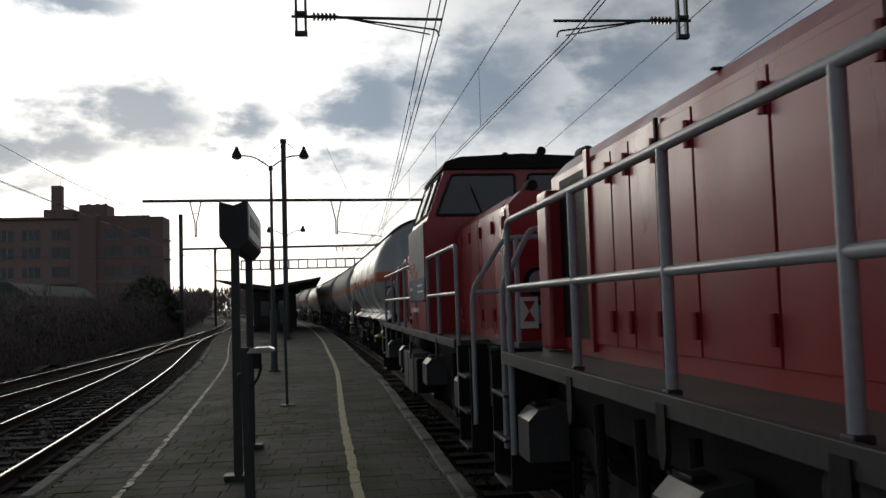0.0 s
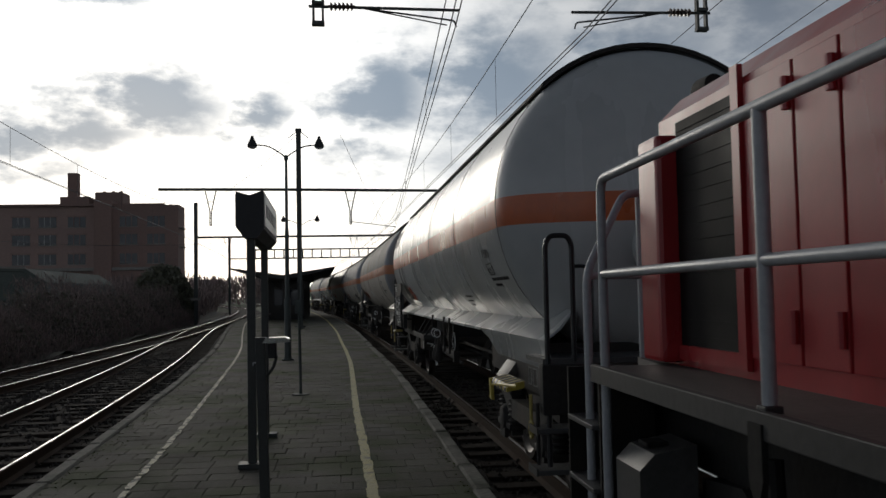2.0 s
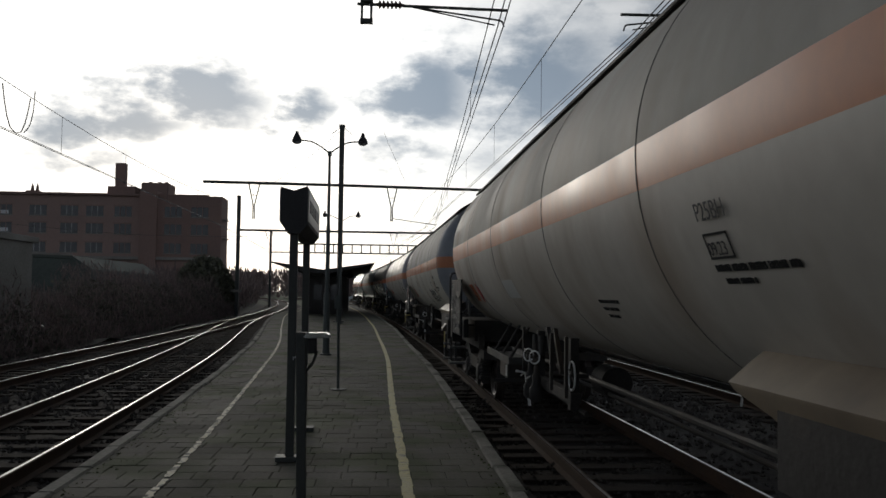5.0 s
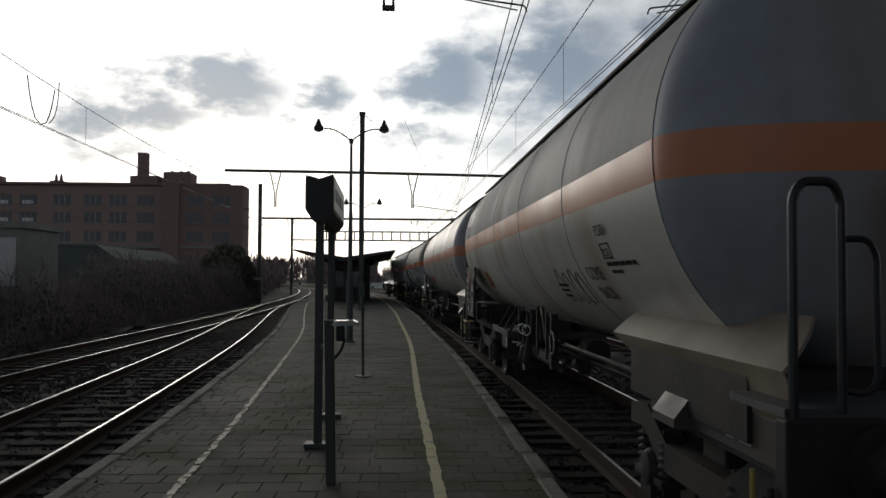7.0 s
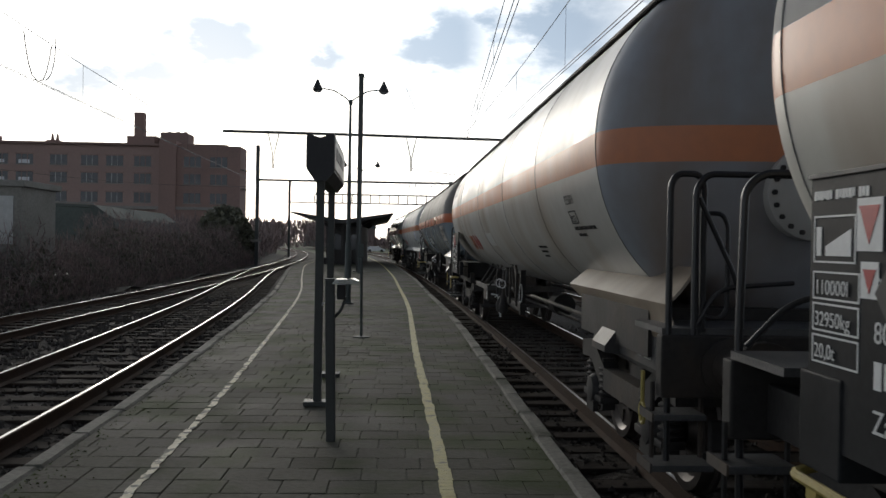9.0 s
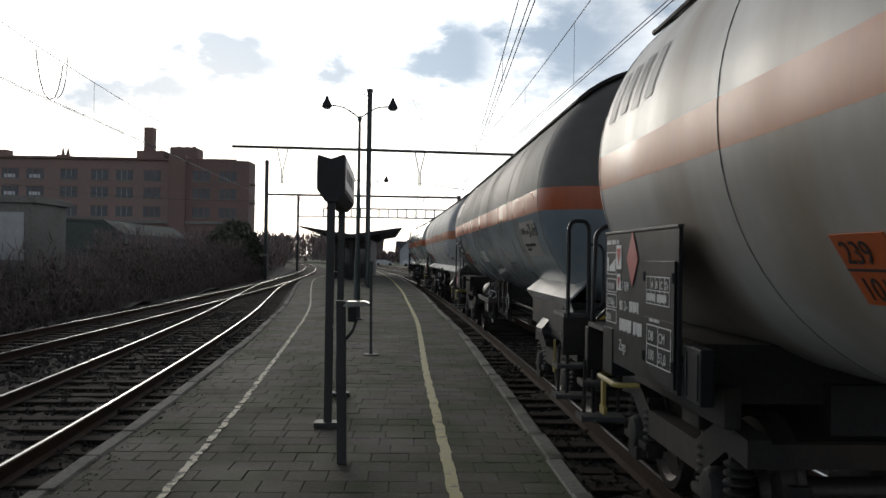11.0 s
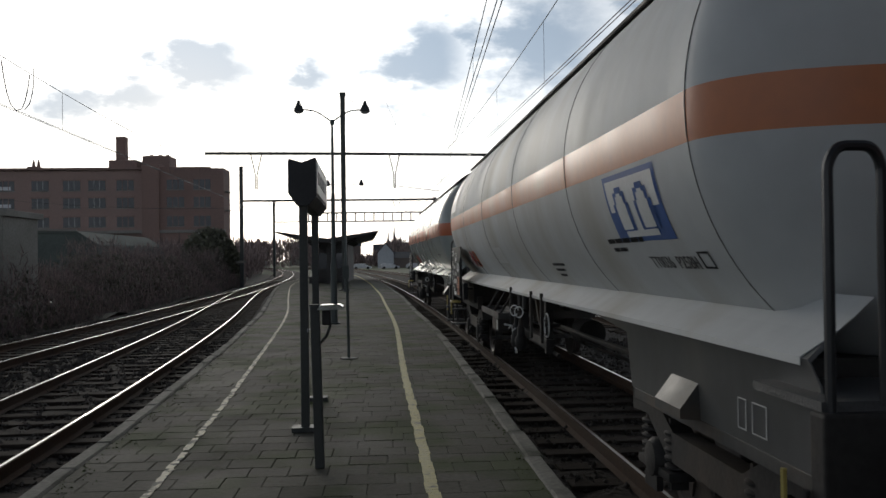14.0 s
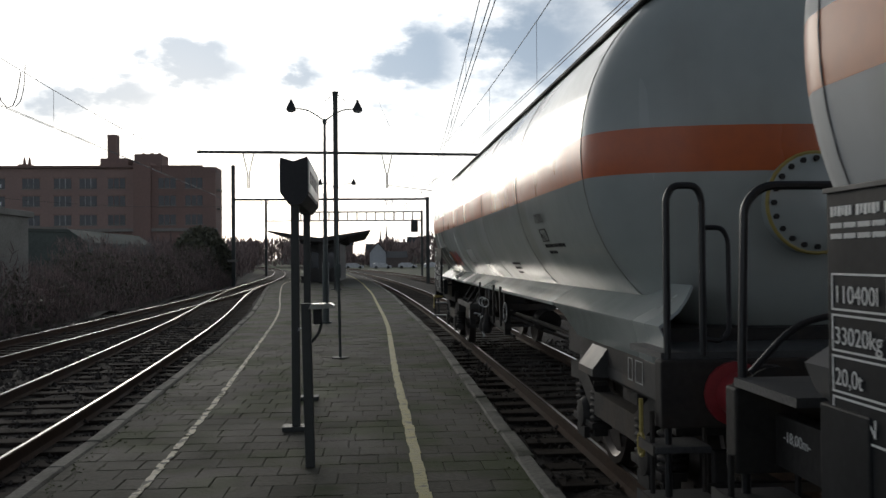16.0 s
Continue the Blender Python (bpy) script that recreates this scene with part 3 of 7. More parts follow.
def loose_ballast():
    rng = np.random.default_rng(3)
    verts, faces = [], []
    base = np.array([(1, 0, 0), (-1, 0, 0), (0, 1, 0), (0, -1, 0), (0, 0, 1), (0, 0, -1)], float)
    tri = [(0, 2, 4), (2, 1, 4), (1, 3, 4), (3, 0, 4), (2, 0, 5), (1, 2, 5), (3, 1, 5), (0, 3, 5)]
    spots = []
    for _ in range(7500):
        y = 3.5 + 18 * rng.random() ** 1.5
        spots.append((main_track(y) + rng.uniform(-1.58, 3.6), y))
    for _ in range(6000):
        y = 7 + 24 * rng.random() ** 1.3
        spots.append((merge_track(y) + rng.uniform(-2.4, 1.68), y))
    for _ in range(2500):
        y = 17 + 20 * rng.random()
        spots.append((outer_track(y) + rng.uniform(-2.0, 2.2), y))
    for x, y in spots:
        z = RAIL - 0.205 + 0.07 * noise.noise(Vector((x * 4.1, y * 4.1, 0.3)))
        s = rng.uniform(0.02, 0.042) * (1 if y < 14 else 1.4)
        p = base * s * rng.uniform(0.6, 1.25, (6, 3))
        a = rng.uniform(0, 6.28)
        c, d = math.cos(a), math.sin(a)
        p = np.stack([p[:, 0] * c - p[:, 1] * d, p[:, 0] * d + p[:, 1] * c, p[:, 2]], 1) + (x, y, z + 0.01)
        k = len(verts)
        verts += [tuple(q) for q in p]
        faces += [tuple(k + i for i in t) for t in tri]
    me = bpy.data.meshes.new("loose_ballast")
    me.from_pydata(verts, [], faces)
    tagged(put("loose_ballast", me, "stone"), "loose crushed ballast stones between the sleepers", "ballast", kind="stuff")


loose_ballast()

# ---------------------------------------------------------------- platform


def platform():
    bm = bmesh.new()
    ys = list(np.arange(-25, 111, 1.5))
    lo, hi = [], []
    for y in ys:
        l, r = left_edge(y) + 0.02, right_edge(y) - 0.02
        hi.append((bm.verts.new((l, y, -0.009)), bm.verts.new((r, y, -0.009))))
        lo.append((bm.verts.new((l, y, -0.75)), bm.verts.new((r, y, -0.75))))
    for i in range(len(ys) - 1):
        bm.faces.new((hi[i][0], hi[i][1], hi[i + 1][1], hi[i + 1][0]))
        bm.faces.new((lo[i][0], hi[i][0], hi[i + 1][0], lo[i + 1][0]))
        bm.faces.new((hi[i][1], lo[i][1], lo[i + 1][1], hi[i + 1][1]))
    bm.faces.new((lo[0][0], lo[0][1], hi[0][1], hi[0][0]))
    bm.faces.new((lo[-1][1], lo[-1][0], hi[-1][0], hi[-1][1]))
    bmesh.ops.recalc_face_normals(bm, faces=bm.faces)
    return tagged(part("platform", bm, "bedding"), "island platform paved with mossy grey concrete pavers", kind="structure")


PLATFORM = platform()
strip("platform_far", lambda y: 0.5 * (left_edge(y) + right_edge(y)), -1.2, 1.2, 50, 110, 2, -0.006, "paver", "far stretch of grey platform paving")


def painted_line(name, f, wide, mat, label, ragged, y0=-3, y1=100):
    """Paint laid over the pavers in short ragged flakes, whole further off."""
    rng = random.Random(len(name))
    root = bmesh.new()
    y, a, b = y0, 0.0, 0.0
    while y < y1:
        ln = 0.075 if y < 26 else 1.5
        r = ragged if y < 26 else 0.0
        a2, b2 = rng.uniform(-r, r), rng.uniform(-r, r)
        step = 0.006 * math.sin(int(y / 0.3) * 2.4) if y < 26 else 0
        if not (r and rng.random() < ragged * 3):
            q = [(f(y) - wide / 2 + a + step, y), (f(y) + wide / 2 + b + step, y), (f(y + ln) + wide / 2 + b2 + step, y + ln - 0.003), (f(y + ln) - wide / 2 + a2 + step, y + ln - 0.003)]
            prism(root, q, "z", 0.0015, 0.006)
        a, b = a2, b2
        y += ln
    return tagged(part(name, root, mat), label, kind="structure")


painted_line("yellow_line", lambda y: main_track(y) - 2.64 + 0.015 * math.sin(y * 0.35) + 0.07 * min(1.0, max(0.0, (y - 12.0) / 8.0)), 0.092, "yellow", "worn yellow safety line painted along the platform", 0.004)
painted_line("pale_line", lambda y: merge_track(min(y, 64)) + 2.585 + 0.02 * math.sin(y * 0.3) - max(0, y - 64) * 0.02, 0.058, "pale_line", "faded flaking safety line on the platform pavers", 0.009)

# ---------------------------------------------------------------- platform furniture


def station_lamp(m):
    root = tagged(empty("platform_lamp", m), "slender green-grey platform lamp post with two curved arms", "lamp post", group="platform lamps")
    bm = bmesh.new()
    lathe(bm, [(0, 0.15), (0.03, 0.15), (0.04, 0.10), (0.12, 0.085), (1.5, 0.08), (1.58, 0.055), (3.2, 0.05), (3.3, 0.04), (4.2, 0.038), (5.06, 0.03)], 16, "z")
    part("post", bm, "lamp_steel", root, smooth=True)
    part("collar", lathe(bmesh.new(), [(5.0, 0.03), (5.03, 0.055), (5.1, 0.055), (5.14, 0.03)], 12, "z"), "lamp_steel", root, smooth=True)
    for s in (-1, 1):
        arm = part("arm", T([(0, 0, 5.08), (s * 0.18, 0, 5.22), (s * 0.42, 0, 5.36), (s * 0.60, 0, 5.39), (s * 0.80, 0, 5.395)], 0.018, rad=0.12), "lamp_steel", root, smooth=True)
        head = part("shade", lathe(bmesh.new(), [(5.34, 0.115), (5.36, 0.125), (5.42, 0.115), (5.50, 0.075), (5.56, 0.045), (5.62, 0.03)], 18, "z", (s * 0.83, 0, 0)),
                    "sign_body", root, "dark bell-shaped lamp shade", smooth=True)
        part("diffuser", lathe(bmesh.new(), [(5.30, 0.05), (5.315, 0.09), (5.338, 0.105)], 16, "z", (s * 0.83, 0, 0)), "lens", head, smooth=True)
    return root


station_lamp(pose(-1.36, 22.2, 0, 0, 0, 2))
station_lamp(pose(-2.10, 44.0, 0, 0, 0, -2))


def name_board():
    root = tagged(empty("station_sign", pose(-0.79, 8.2, 0, 0, 0, 1.2)), "dark double-sided station sign box on two steel posts", "sign")
    sec = [(-0.125, 2.55), (0.0, 2.515), (0.125, 2.56), (0.13, 2.20), (0.06, 2.115), (-0.05, 2.115), (-0.125, 2.22)]
    part("sign_box", prism(bmesh.new(), sec, "y", 0, 2.05), "sign_body", root)
    for s in (-1, 1):
        face = part("sign_face", B(s * 0.1315 - 0.004, s * 0.1315 + 0.004, 0.05, 2.0, 2.235, 2.53, bev=0.002), "sign_face", root, "weathered pale name panel")
        for k, (a, b) in enumerate(((0.25, 0.62), (0.70, 1.05), (1.12, 1.75))):
            part("lettering", B(s * 0.137 - 0.002, s * 0.137 + 0.002, a, b, 2.33, 2.45), "black_print", face)
    for y in (0.12, 1.9):
        p = part("post", B(-0.038, 0.038, y - 0.038, y + 0.038, 0.02, 2.12, bev=0.006), "mast", root)
        part("foot_plate", B(-0.125, 0.125, y - 0.09, y + 0.09, 0.0, 0.045, bev=0.008), "mast", p)


name_board()


def reader_post():
    root = tagged(empty("control_post", pose(-0.545, 6.83, 0, 0, -1.2, 0)), "short dark steel post with a bright-topped control unit", "post")
    part("post", B(-0.036, 0.036, -0.036, 0.036, 0.0, 1.25, bev=0.006), "mast", root)
    part("cap", B(-0.040, 0.040, -0.040, 0.040, 1.25, 1.262, bev=0.003), "mast", root)
    part("bracket", T([(0.03, 0, 0.96), (0.09, 0, 1.02), (0.12, 0, 1.12)], 0.012, rad=0.04), "mast", root)
    part("unit", B(0.055, 0.12, -0.05, 0.05, 1.10, 1.215, bev=0.01), "rubber", root)
    part("hood", prism(bmesh.new(), [(0.02, 1.22), (0.225, 1.22), (0.22, 1.242), (0.19, 1.258), (0.05, 1.258)], "y", -0.09, 0.09), "chrome", root, "polished metal cover reflecting the sky")
    part("clip", T([(-0.04, 0, 1.07), (-0.06, 0, 1.07), (-0.06, 0, 1.05)], 0.006), "rail_grey", root)


reader_post()


def low_pole():
    root = tagged(empty("low_pole", pose(-0.65, 14.3, 0)), "thin grey low pole on a round base plate", "pole")
    part("tube", T([(0, 0, 0.015), (-0.02, 0, 1.5)], 0.024), "lamp_steel", root, smooth=True)
    part("base_plate", lathe(bmesh.new(), [(0.0, 0.14), (0.015, 0.135), (0.02, 0.04)], 20, "z"), "mast", root)
    part("unit", B(-0.08, 0.02, -0.045, 0.03, 1.30, 1.52, bev=0.01), "lamp_steel", root)


low_pole()

# ---------------------------------------------------------------- overhead line


def insulator(bm, p, q):
    """Ribbed rod along x."""
    a, b = sorted((p[0], q[0]))
    prof = [(a, 0.02)]
    for i in range(6):
        c = a + (b - a) * (0.14 + 0.72 * i / 5)
        prof += [(c - 0.02, 0.022), (c - 0.012, 0.058), (c + 0.010, 0.045), (c + 0.02, 0.022)]
    prof.append((b, 0.02))
    return lathe(bm, prof, 12, "x", (0, p[1], p[2]))


def tee_mast():
    root = tagged(empty("overhead_mast", pose(-2.28, 46.5, 0)), "tall dark steel catenary mast with a long cross-beam", "catenary mast")
    part("column", B(-0.125, 0.125, -0.125, 0.125, 0.0, 10.3, bev=0.015), "mast", root)
    part("cap", B(-0.16, 0.16, -0.13, 0.13, 10.28, 10.46, bev=0.04), "mast", root)
    part("base_plate", B(-0.28, 0.28, -0.28, 0.28, 0.0, 0.05, bev=0.01), "mast", root)
    beam = part("cross_beam", T([(-7.2, 0, 7.27), (0, 0, 7.22), (7.7, 0, 7.12)], 0.075, 10), "mast", root, smooth=True)
    for x in (-4.55, 2.70):
        part("hanger", tube(T([(x - 0.28, 0, 7.2), (x - 0.04, 0, 6.1), (x - 0.04, 0, 5.35), (x + 0.04, 0, 5.35), (x + 0.04, 0, 6.1), (x + 0.28, 0, 7.2)], 0.032, 6), [(x - 0.13, 0, 6.6), (x + 0.13, 0, 6.6)], 0.018, 6), "mast", beam)
    part("steady_arm", T([(2.75, 0, 5.5), (5.1, 0, 5.2)], 0.02, 6), "wire", root)
    for s in (-1, 1):
        part("stay", T([(s * 0.1, 0, 10.3), (s * 0.55, 0, 9.95)], 0.015, 6), "wire", root)


tee_mast()


def portal(y, xa, xb, ztop, zbeam, lattice, label):
    root = tagged(empty("overhead_portal", pose(0, y, 0)), label, "catenary portal", group="catenary portals")
    for x, zt in ((xa, ztop), (xb, zbeam + 0.15)):
        part("column", B(x - 0.14, x + 0.14, -0.14, 0.14, -0.72, zt, bev=0.02), "mast", root)
    if lattice:
        for z in (zbeam, zbeam - 1.1):
            part("chord", B(xa + 3.2, xb, -0.09, 0.09, z - 0.085, z + 0.085), "mast", root)
        n = 14
        for i in range(n + 1):
            x = xa + 3.2 + (xb - xa - 3.2) * i / n
            part("strut", B(x - 0.075, x + 0.075, -0.07, 0.07, zbeam - 1.02, zbeam - 0.08), "mast", root)
        part("beam_end", B(xa, xa + 3.2, -0.05, 0.05, zbeam - 1.16, zbeam - 1.04), "mast", root)
    else:
        part("beam", T([(xa, 0, zbeam), (xb, 0, zbeam)], 0.085, 10), "mast", root)
    return root


p1 = portal(72, -11.8, 3.95, 9.3, 6.5, False, "steel catenary portal over the tracks beyond the shelter")
part("board", B(-12.2, -11.4, -0.18, -0.15, 1.45, 1.65), "concrete", p1, "small pale board on the mast")
for x in (-9.3, 0.8):
    part("hanger", T([(x - 0.3, 0, 6.45), (x, 0, 5.3), (x + 0.3, 0, 6.45)], 0.03, 6), "mast", p1)
p2 = portal(112, -14.3, 5.4, 9.2, 7.6, True, "far lattice signal gantry across all tracks")
sg = part("signal", B(4.0, 4.9, -0.3, 0.3, 5.0, 6.4, bev=0.08), "sign_body", p2, "dark signal head hung under the gantry")


def near_gantry():
    """Beam and drop posts above the camera's view, with the arms that hold the wires."""
    root = tagged(empty("overhead_gantry", pose(0, 11.2, 0)), "catenary gantry with drop posts and insulated arms", "catenary gantry")
    part("beam", B(-10.5, 10.4, -0.15, 0.15, 7.4, 7.75, bev=0.02), "mast", root)
    for x in (-10.5, 10.2):
        part("column", B(x - 0.15, x + 0.15, -0.15, 0.15, -0.72, 7.75, bev=0.02), "mast", root)
    for x, s, e in ((-0.22, 1, 1.55), (4.92, -1, 3.18)):
        post = part("drop_post", B(x - 0.075, x - 0.045, -0.04, 0.04, 5.05, 7.4), "mast", root)
        part("drop_post", B(x + 0.045, x + 0.075, -0.04, 0.04, 5.05, 7.4), "mast", root)
        part("tie_plate", B(x - 0.08, x + 0.08, -0.05, 0.05, 5.05, 5.10), "mast", post)
        part("tie_plate", B(x - 0.08, x + 0.08, -0.05, 0.05, 5.32, 5.36), "mast", post)
        z = 5.30
        arm = part("arm", T([(x - s * 0.12, 0, z), (e + s * 0.06, 0, z - 0.02 + 0.0)], 0.02, 8), "mast", root)
        part("insulator", insulator(bmesh.new(), (x + s * 0.12, 0, z), (x + s * 0.48, 0, z)), "insulator", arm, "ribbed brown insulator")
        part("steady_arm", T([(x + s * 0.6, 0, z - 0.02), (e - s * 0.15, 0, z - 0.14), (e, 0, z - 0.16), (e + s * 0.02, 0, z - 0.24)], 0.012, 6, rad=0.05), "wire", arm)
        part("steady_arm", T([(x + s * 0.6, 0, z - 0.02), (e - s * 0.1, 0, z - 0.22)], 0.009, 6), "wire", arm)


near_gantry()


def overhead(name, contact, label, sag=0.5, mess=1.3, zc=5.02, droppers=5):
    """One equipped line: two contact wires, a messenger and droppers, span by span. contact: (y, x) at the supports."""
    root = tagged(empty(name), label, "overhead wire")
    for off in (-0.035, 0.035):
        part("contact_wire", T([(x + off, y, zc) for y, x in contact], 0.0085, 5), "wire", root)
    for (y0, x0), (y1, x1) in zip(contact, contact[1:]):
        pts = []
        for i in range(13):
            u = i / 12
            pts.append((x0 + (x1 - x0) * u, y0 + (y1 - y0) * u, zc + mess - sag * 4 * u * (1 - u)))
        part("messenger_wire", T(pts, 0.009, 5), "wire", root)
        for i in range(1, droppers + 1):
            u = i / (droppers + 1)
            x, y = x0 + (x1 - x0) * u, y0 + (y1 - y0) * u
            part("dropper", T([(x, y, zc), (x, y, zc + mess - sag * 4 * u * (1 - u))], 0.005, 4), "wire", root)
    return root


overhead("overhead_line", [(-28, 2.8), (11.2, 3.32), (46.5, 2.15), (72, 0.85), (112, -2.2), (170, -9)], "contact wires and messenger over the train's track", sag=0.55, mess=1.55)
overhead("overhead_line", [(-28, -0.4), (11.2, 1.52), (46.5, 2.7), (72, 1.2), (112, -1.6)], "second set of wires crossing towards the train's track", sag=0.3, mess=0.7, zc=5.05)
overhead("overhead_line", [(-28, -8.0), (11.2, -8.1), (46.5, -8.6), (72, -9.7), (112, -12.8), (170, -20)], "contact wires and messenger over the outer track", sag=0.5, mess=1.4)
for k, (a, b, s) in enumerate((((5.2, -28, 6.9), (9.0, 72, 6.9), 0.2), ((5.9, -28, 6.9), (12.6, 72, 6.9), 0.2), ((-0.1, 46.5, 10.2), (3.9, 72, 6.6), 0.3), ((-2.3, 46.5, 10.2), (-11.7, 72, 8.9), 0.4),
                               ((-14.0, 112, 8.6), (-60, 60, 12.0), 2.5))):
    a, b = Vector(a), Vector(b)
    pts = [a.lerp(b, i / 14) - Vector((0, 0, s * 4 * (i / 14) * (1 - i / 14))) for i in range(15)]
    tagged(part("feeder_wire", T(pts, 0.009 if k < 4 else 0.02, 5), "wire"), "single sagging overhead feeder wire", "overhead wire")



def jumper_loop(y, reach, top):
    pts = [(-8.2, y + reach * u, 5.02 + top * abs(u) ** 2.6) for u in (-1, -0.85, -0.65, -0.4, 0, 0.4, 0.65, 0.85, 1)]
    tagged(part("jumper_wire", T(pts, 0.013, 6), "wire", smooth=True), "slack U-shaped jumper wire on the overhead line", "overhead wire")


jumper_loop(20.0, 0.75, 0.95)
tagged(part("jumper_wire", T([(-8.2, 21.0, 6.2), (-8.2, 20.95, 5.7), (-8.2, 20.75, 5.3), (-8.2, 20.45, 5.12)], 0.012, 6, rad=0.2), "wire", smooth=True), "curved jumper wire hanging from the messenger", "overhead wire")

# ---------------------------------------------------------------- shelter


def shelter():
    y0, y1 = 58.0, 84.0
    root = tagged(empty("platform_shelter", pose(-3.95, 0, 0, 0, 0, 0)), "dark butterfly-roofed platform shelter with a waiting room", "shelter")

    def cx(y):
        return -0.03 * (y - 58)
    sec = [(-3.35, 3.42), (-3.35, 3.52), (0, 3.02), (3.35, 3.52), (3.35, 3.42), (0.4, 2.78), (-0.4, 2.78)]
    bm = prism(bmesh.new(), sec, "y", y0, y1)
    for v in bm.verts:
        v.co.x += cx(v.co.y)
    part("roof", bm, "shelter_dark", root)
    for y in (60, 66, 72, 78, 83):
        post = part("pillar", B(cx(y) - 0.12, cx(y) + 0.12, y - 0.12, y + 0.12, 0, 2.8, bev=0.02), "shelter_dark", root)
        for s in (-1, 1):
            part("brace", T([(cx(y), y, 2.0), (cx(y) + s * 1.9, y, 3.08)], 0.06, 6), "shelter_dark", post)
    room = part("waiting_room", B(-1.45, 1.1, 63, 74, 0, 2.72, bev=0.02), "shelter_dark", root, "dark waiting room under the shelter roof")
    for x in (-0.95, 0.0):
        part("window", B(x, x + 0.7, 62.97, 63.0, 1.0, 2.1), "window_dark", room)
    for x, y in ((0.9, 61.5), (-1.3, 61.2)):
        part("bench", B(x - 0.2, x + 0.2, y - 0.7, y + 0.7, 0.40, 0.46, bev=0.01), "shelter_dark", root)
        for d in (-0.5, 0.5):
            part("bench_leg", B(x - 0.15, x + 0.15, y + d - 0.03, y + d + 0.03, 0, 0.40), "shelter_dark", root)


shelter()

# ---------------------------------------------------------------- left bank: hut, shed, shrubs


def hut():
    root = tagged(empty("trackside_hut", pose(-13.6, 30, 0)), "stained concrete trackside hut with recessed panels", "hut")
    part("body", B(-2.4, 1.35, -1.2, 1.6, -0.72, 3.15, bev=0.02), "concrete", root)
    part("roof_slab", B(-2.5, 1.5, -1.35, 1.75, 3.15, 3.36, bev=0.02), "concrete", root)
    for x in (-1.0, 0.15):
        part("panel", B(x - 0.05, x + 0.95, -1.23, -1.2, 1.3, 2.85, bev=0.004), "sign_face", root, "pale weathered panel")
        part("panel", B(x - 0.05, x + 0.95, -1.23, -1.2, -0.4, 1.1, bev=0.004), "concrete", root)


hut()


def shed():
    root = tagged(empty("green_shed", pose(-20.0, 52, 0)), "low shed with a faded green sheet roof", "shed")
    part("wall", B(-8, 3.0, 0, 14, -0.72, 1.6), "concrete", root)
    sec = [(-8.4, 3.75), (2.2, 3.45), (3.3, 2.7), (3.6, 1.4), (3.5, 1.4), (3.2, 2.6), (2.1, 3.3), (-8.4, 3.6)]
    part("roof", prism(bmesh.new(), sec, "y", -0.4, 14.4), "green_sheet", root, "faded green corrugated roof")
    part("roof_edge", prism(bmesh.new(), [(-8.4, 3.76), (2.2, 3.46), (2.2, 3.56), (-8.4, 3.86)], "y", -0.5, -0.38), "stone_band", root, "pale roof edge")
    part("gable", prism(bmesh.new(), [(-8.2, 1.4), (3.4, 1.4), (3.1, 2.6), (2.1, 3.28), (-8.2, 3.55)], "y", -0.3, -0.2), "green_sheet", root)


shed()


def bank():
    strip("embankment", outer_track, -30, -2.2, -20, 130, 2.5, -0.5, "soil", "dark soil bank beside the tracks", 0.0, 12, uneven=0.6)


bank()


def thicket(name, label, count, region, blade, mat, seed, height):
    """Many separate slender twigs or leaves; region gives (x, y), height gives the top there."""
    rng = np.random.default_rng(seed)
    x, y = region(rng, count)
    top = height(x, y)
    z = -0.6 + top * rng.random(count) ** 0.75
    a = rng.uniform(0, 6.283, count)
    tilt = rng.normal(0, blade[2], count)
    ln = rng.uniform(blade[0] * 0.5, blade[0], count)
    w = blade[1] * rng.uniform(0.6, 1.4, count)
    d = np.stack([np.sin(tilt) * np.cos(a), np.sin(tilt) * np.sin(a), np.cos(tilt)], 1) * ln[:, None]
    b = a + rng.uniform(0, 3.1, count)
    s = np.stack([np.cos(b), np.sin(b), rng.uniform(-0.5, 0.5, count)], 1) * w[:, None]
    p = np.stack([x, y, z], 1)
    v = np.empty((count * 4, 3))
    v[0::4], v[1::4], v[2::4], v[3::4] = p - s * 0.5, p + s * 0.5, p + d * 0.6 + s * 0.45, p + d - s * 0.1
    f = (np.arange(count)[:, None] * 4 + np.arange(4)[None, :]).tolist()
    me = bpy.data.meshes.new(name)
    me.from_pydata(v.tolist(), [], f)
    return tagged(put(name, me, mat), label, "shrubs", kind="stuff")


def bank_region(x_in, depth, y0, y1):
    def g(rng, n):
        y = rng.uniform(y0, y1, n)
        x = np.array([outer_track(v) for v in y]) - x_in - depth * rng.random(n)
        return x, y
    return g


def shrub_top(x, y):
    h = 2.0 + 1.1 * np.sin(y * 0.37 + 1) * np.sin(y * 0.13) + 0.5 * np.sin(y * 1.1 + x)
    edge = np.clip((np.array([outer_track(v) for v in y]) - 2.3 - x) / 1.6, 0.12, 1)
    return np.clip(h * 0.75, 0.7, 2.0) * np.interp(y, (22, 40), (1.0, 1.5)) * edge + 0.2


thicket("shrubs", "dense bare brown shrubs on the bank beside the track", 52000, bank_region(2.4, 4.5, 14, 78), (0.55, 0.026, 1.25), "twig", 5, shrub_top)
thicket("bramble", "dark evergreen brambles under the bare shrubs", 30000, bank_region(2.6, 4.7, 14, 78), (0.20, 0.12, 1.3), "ivy", 6, lambda x, y: shrub_top(x, y) * 0.8)


def ivy_region(rng, n):
    u, v = rng.uniform(0, 6.283, n), np.sqrt(rng.random(n))
    return -15.2 + 2.6 * v * np.cos(u), 76 + 3.0 * v * np.sin(u)


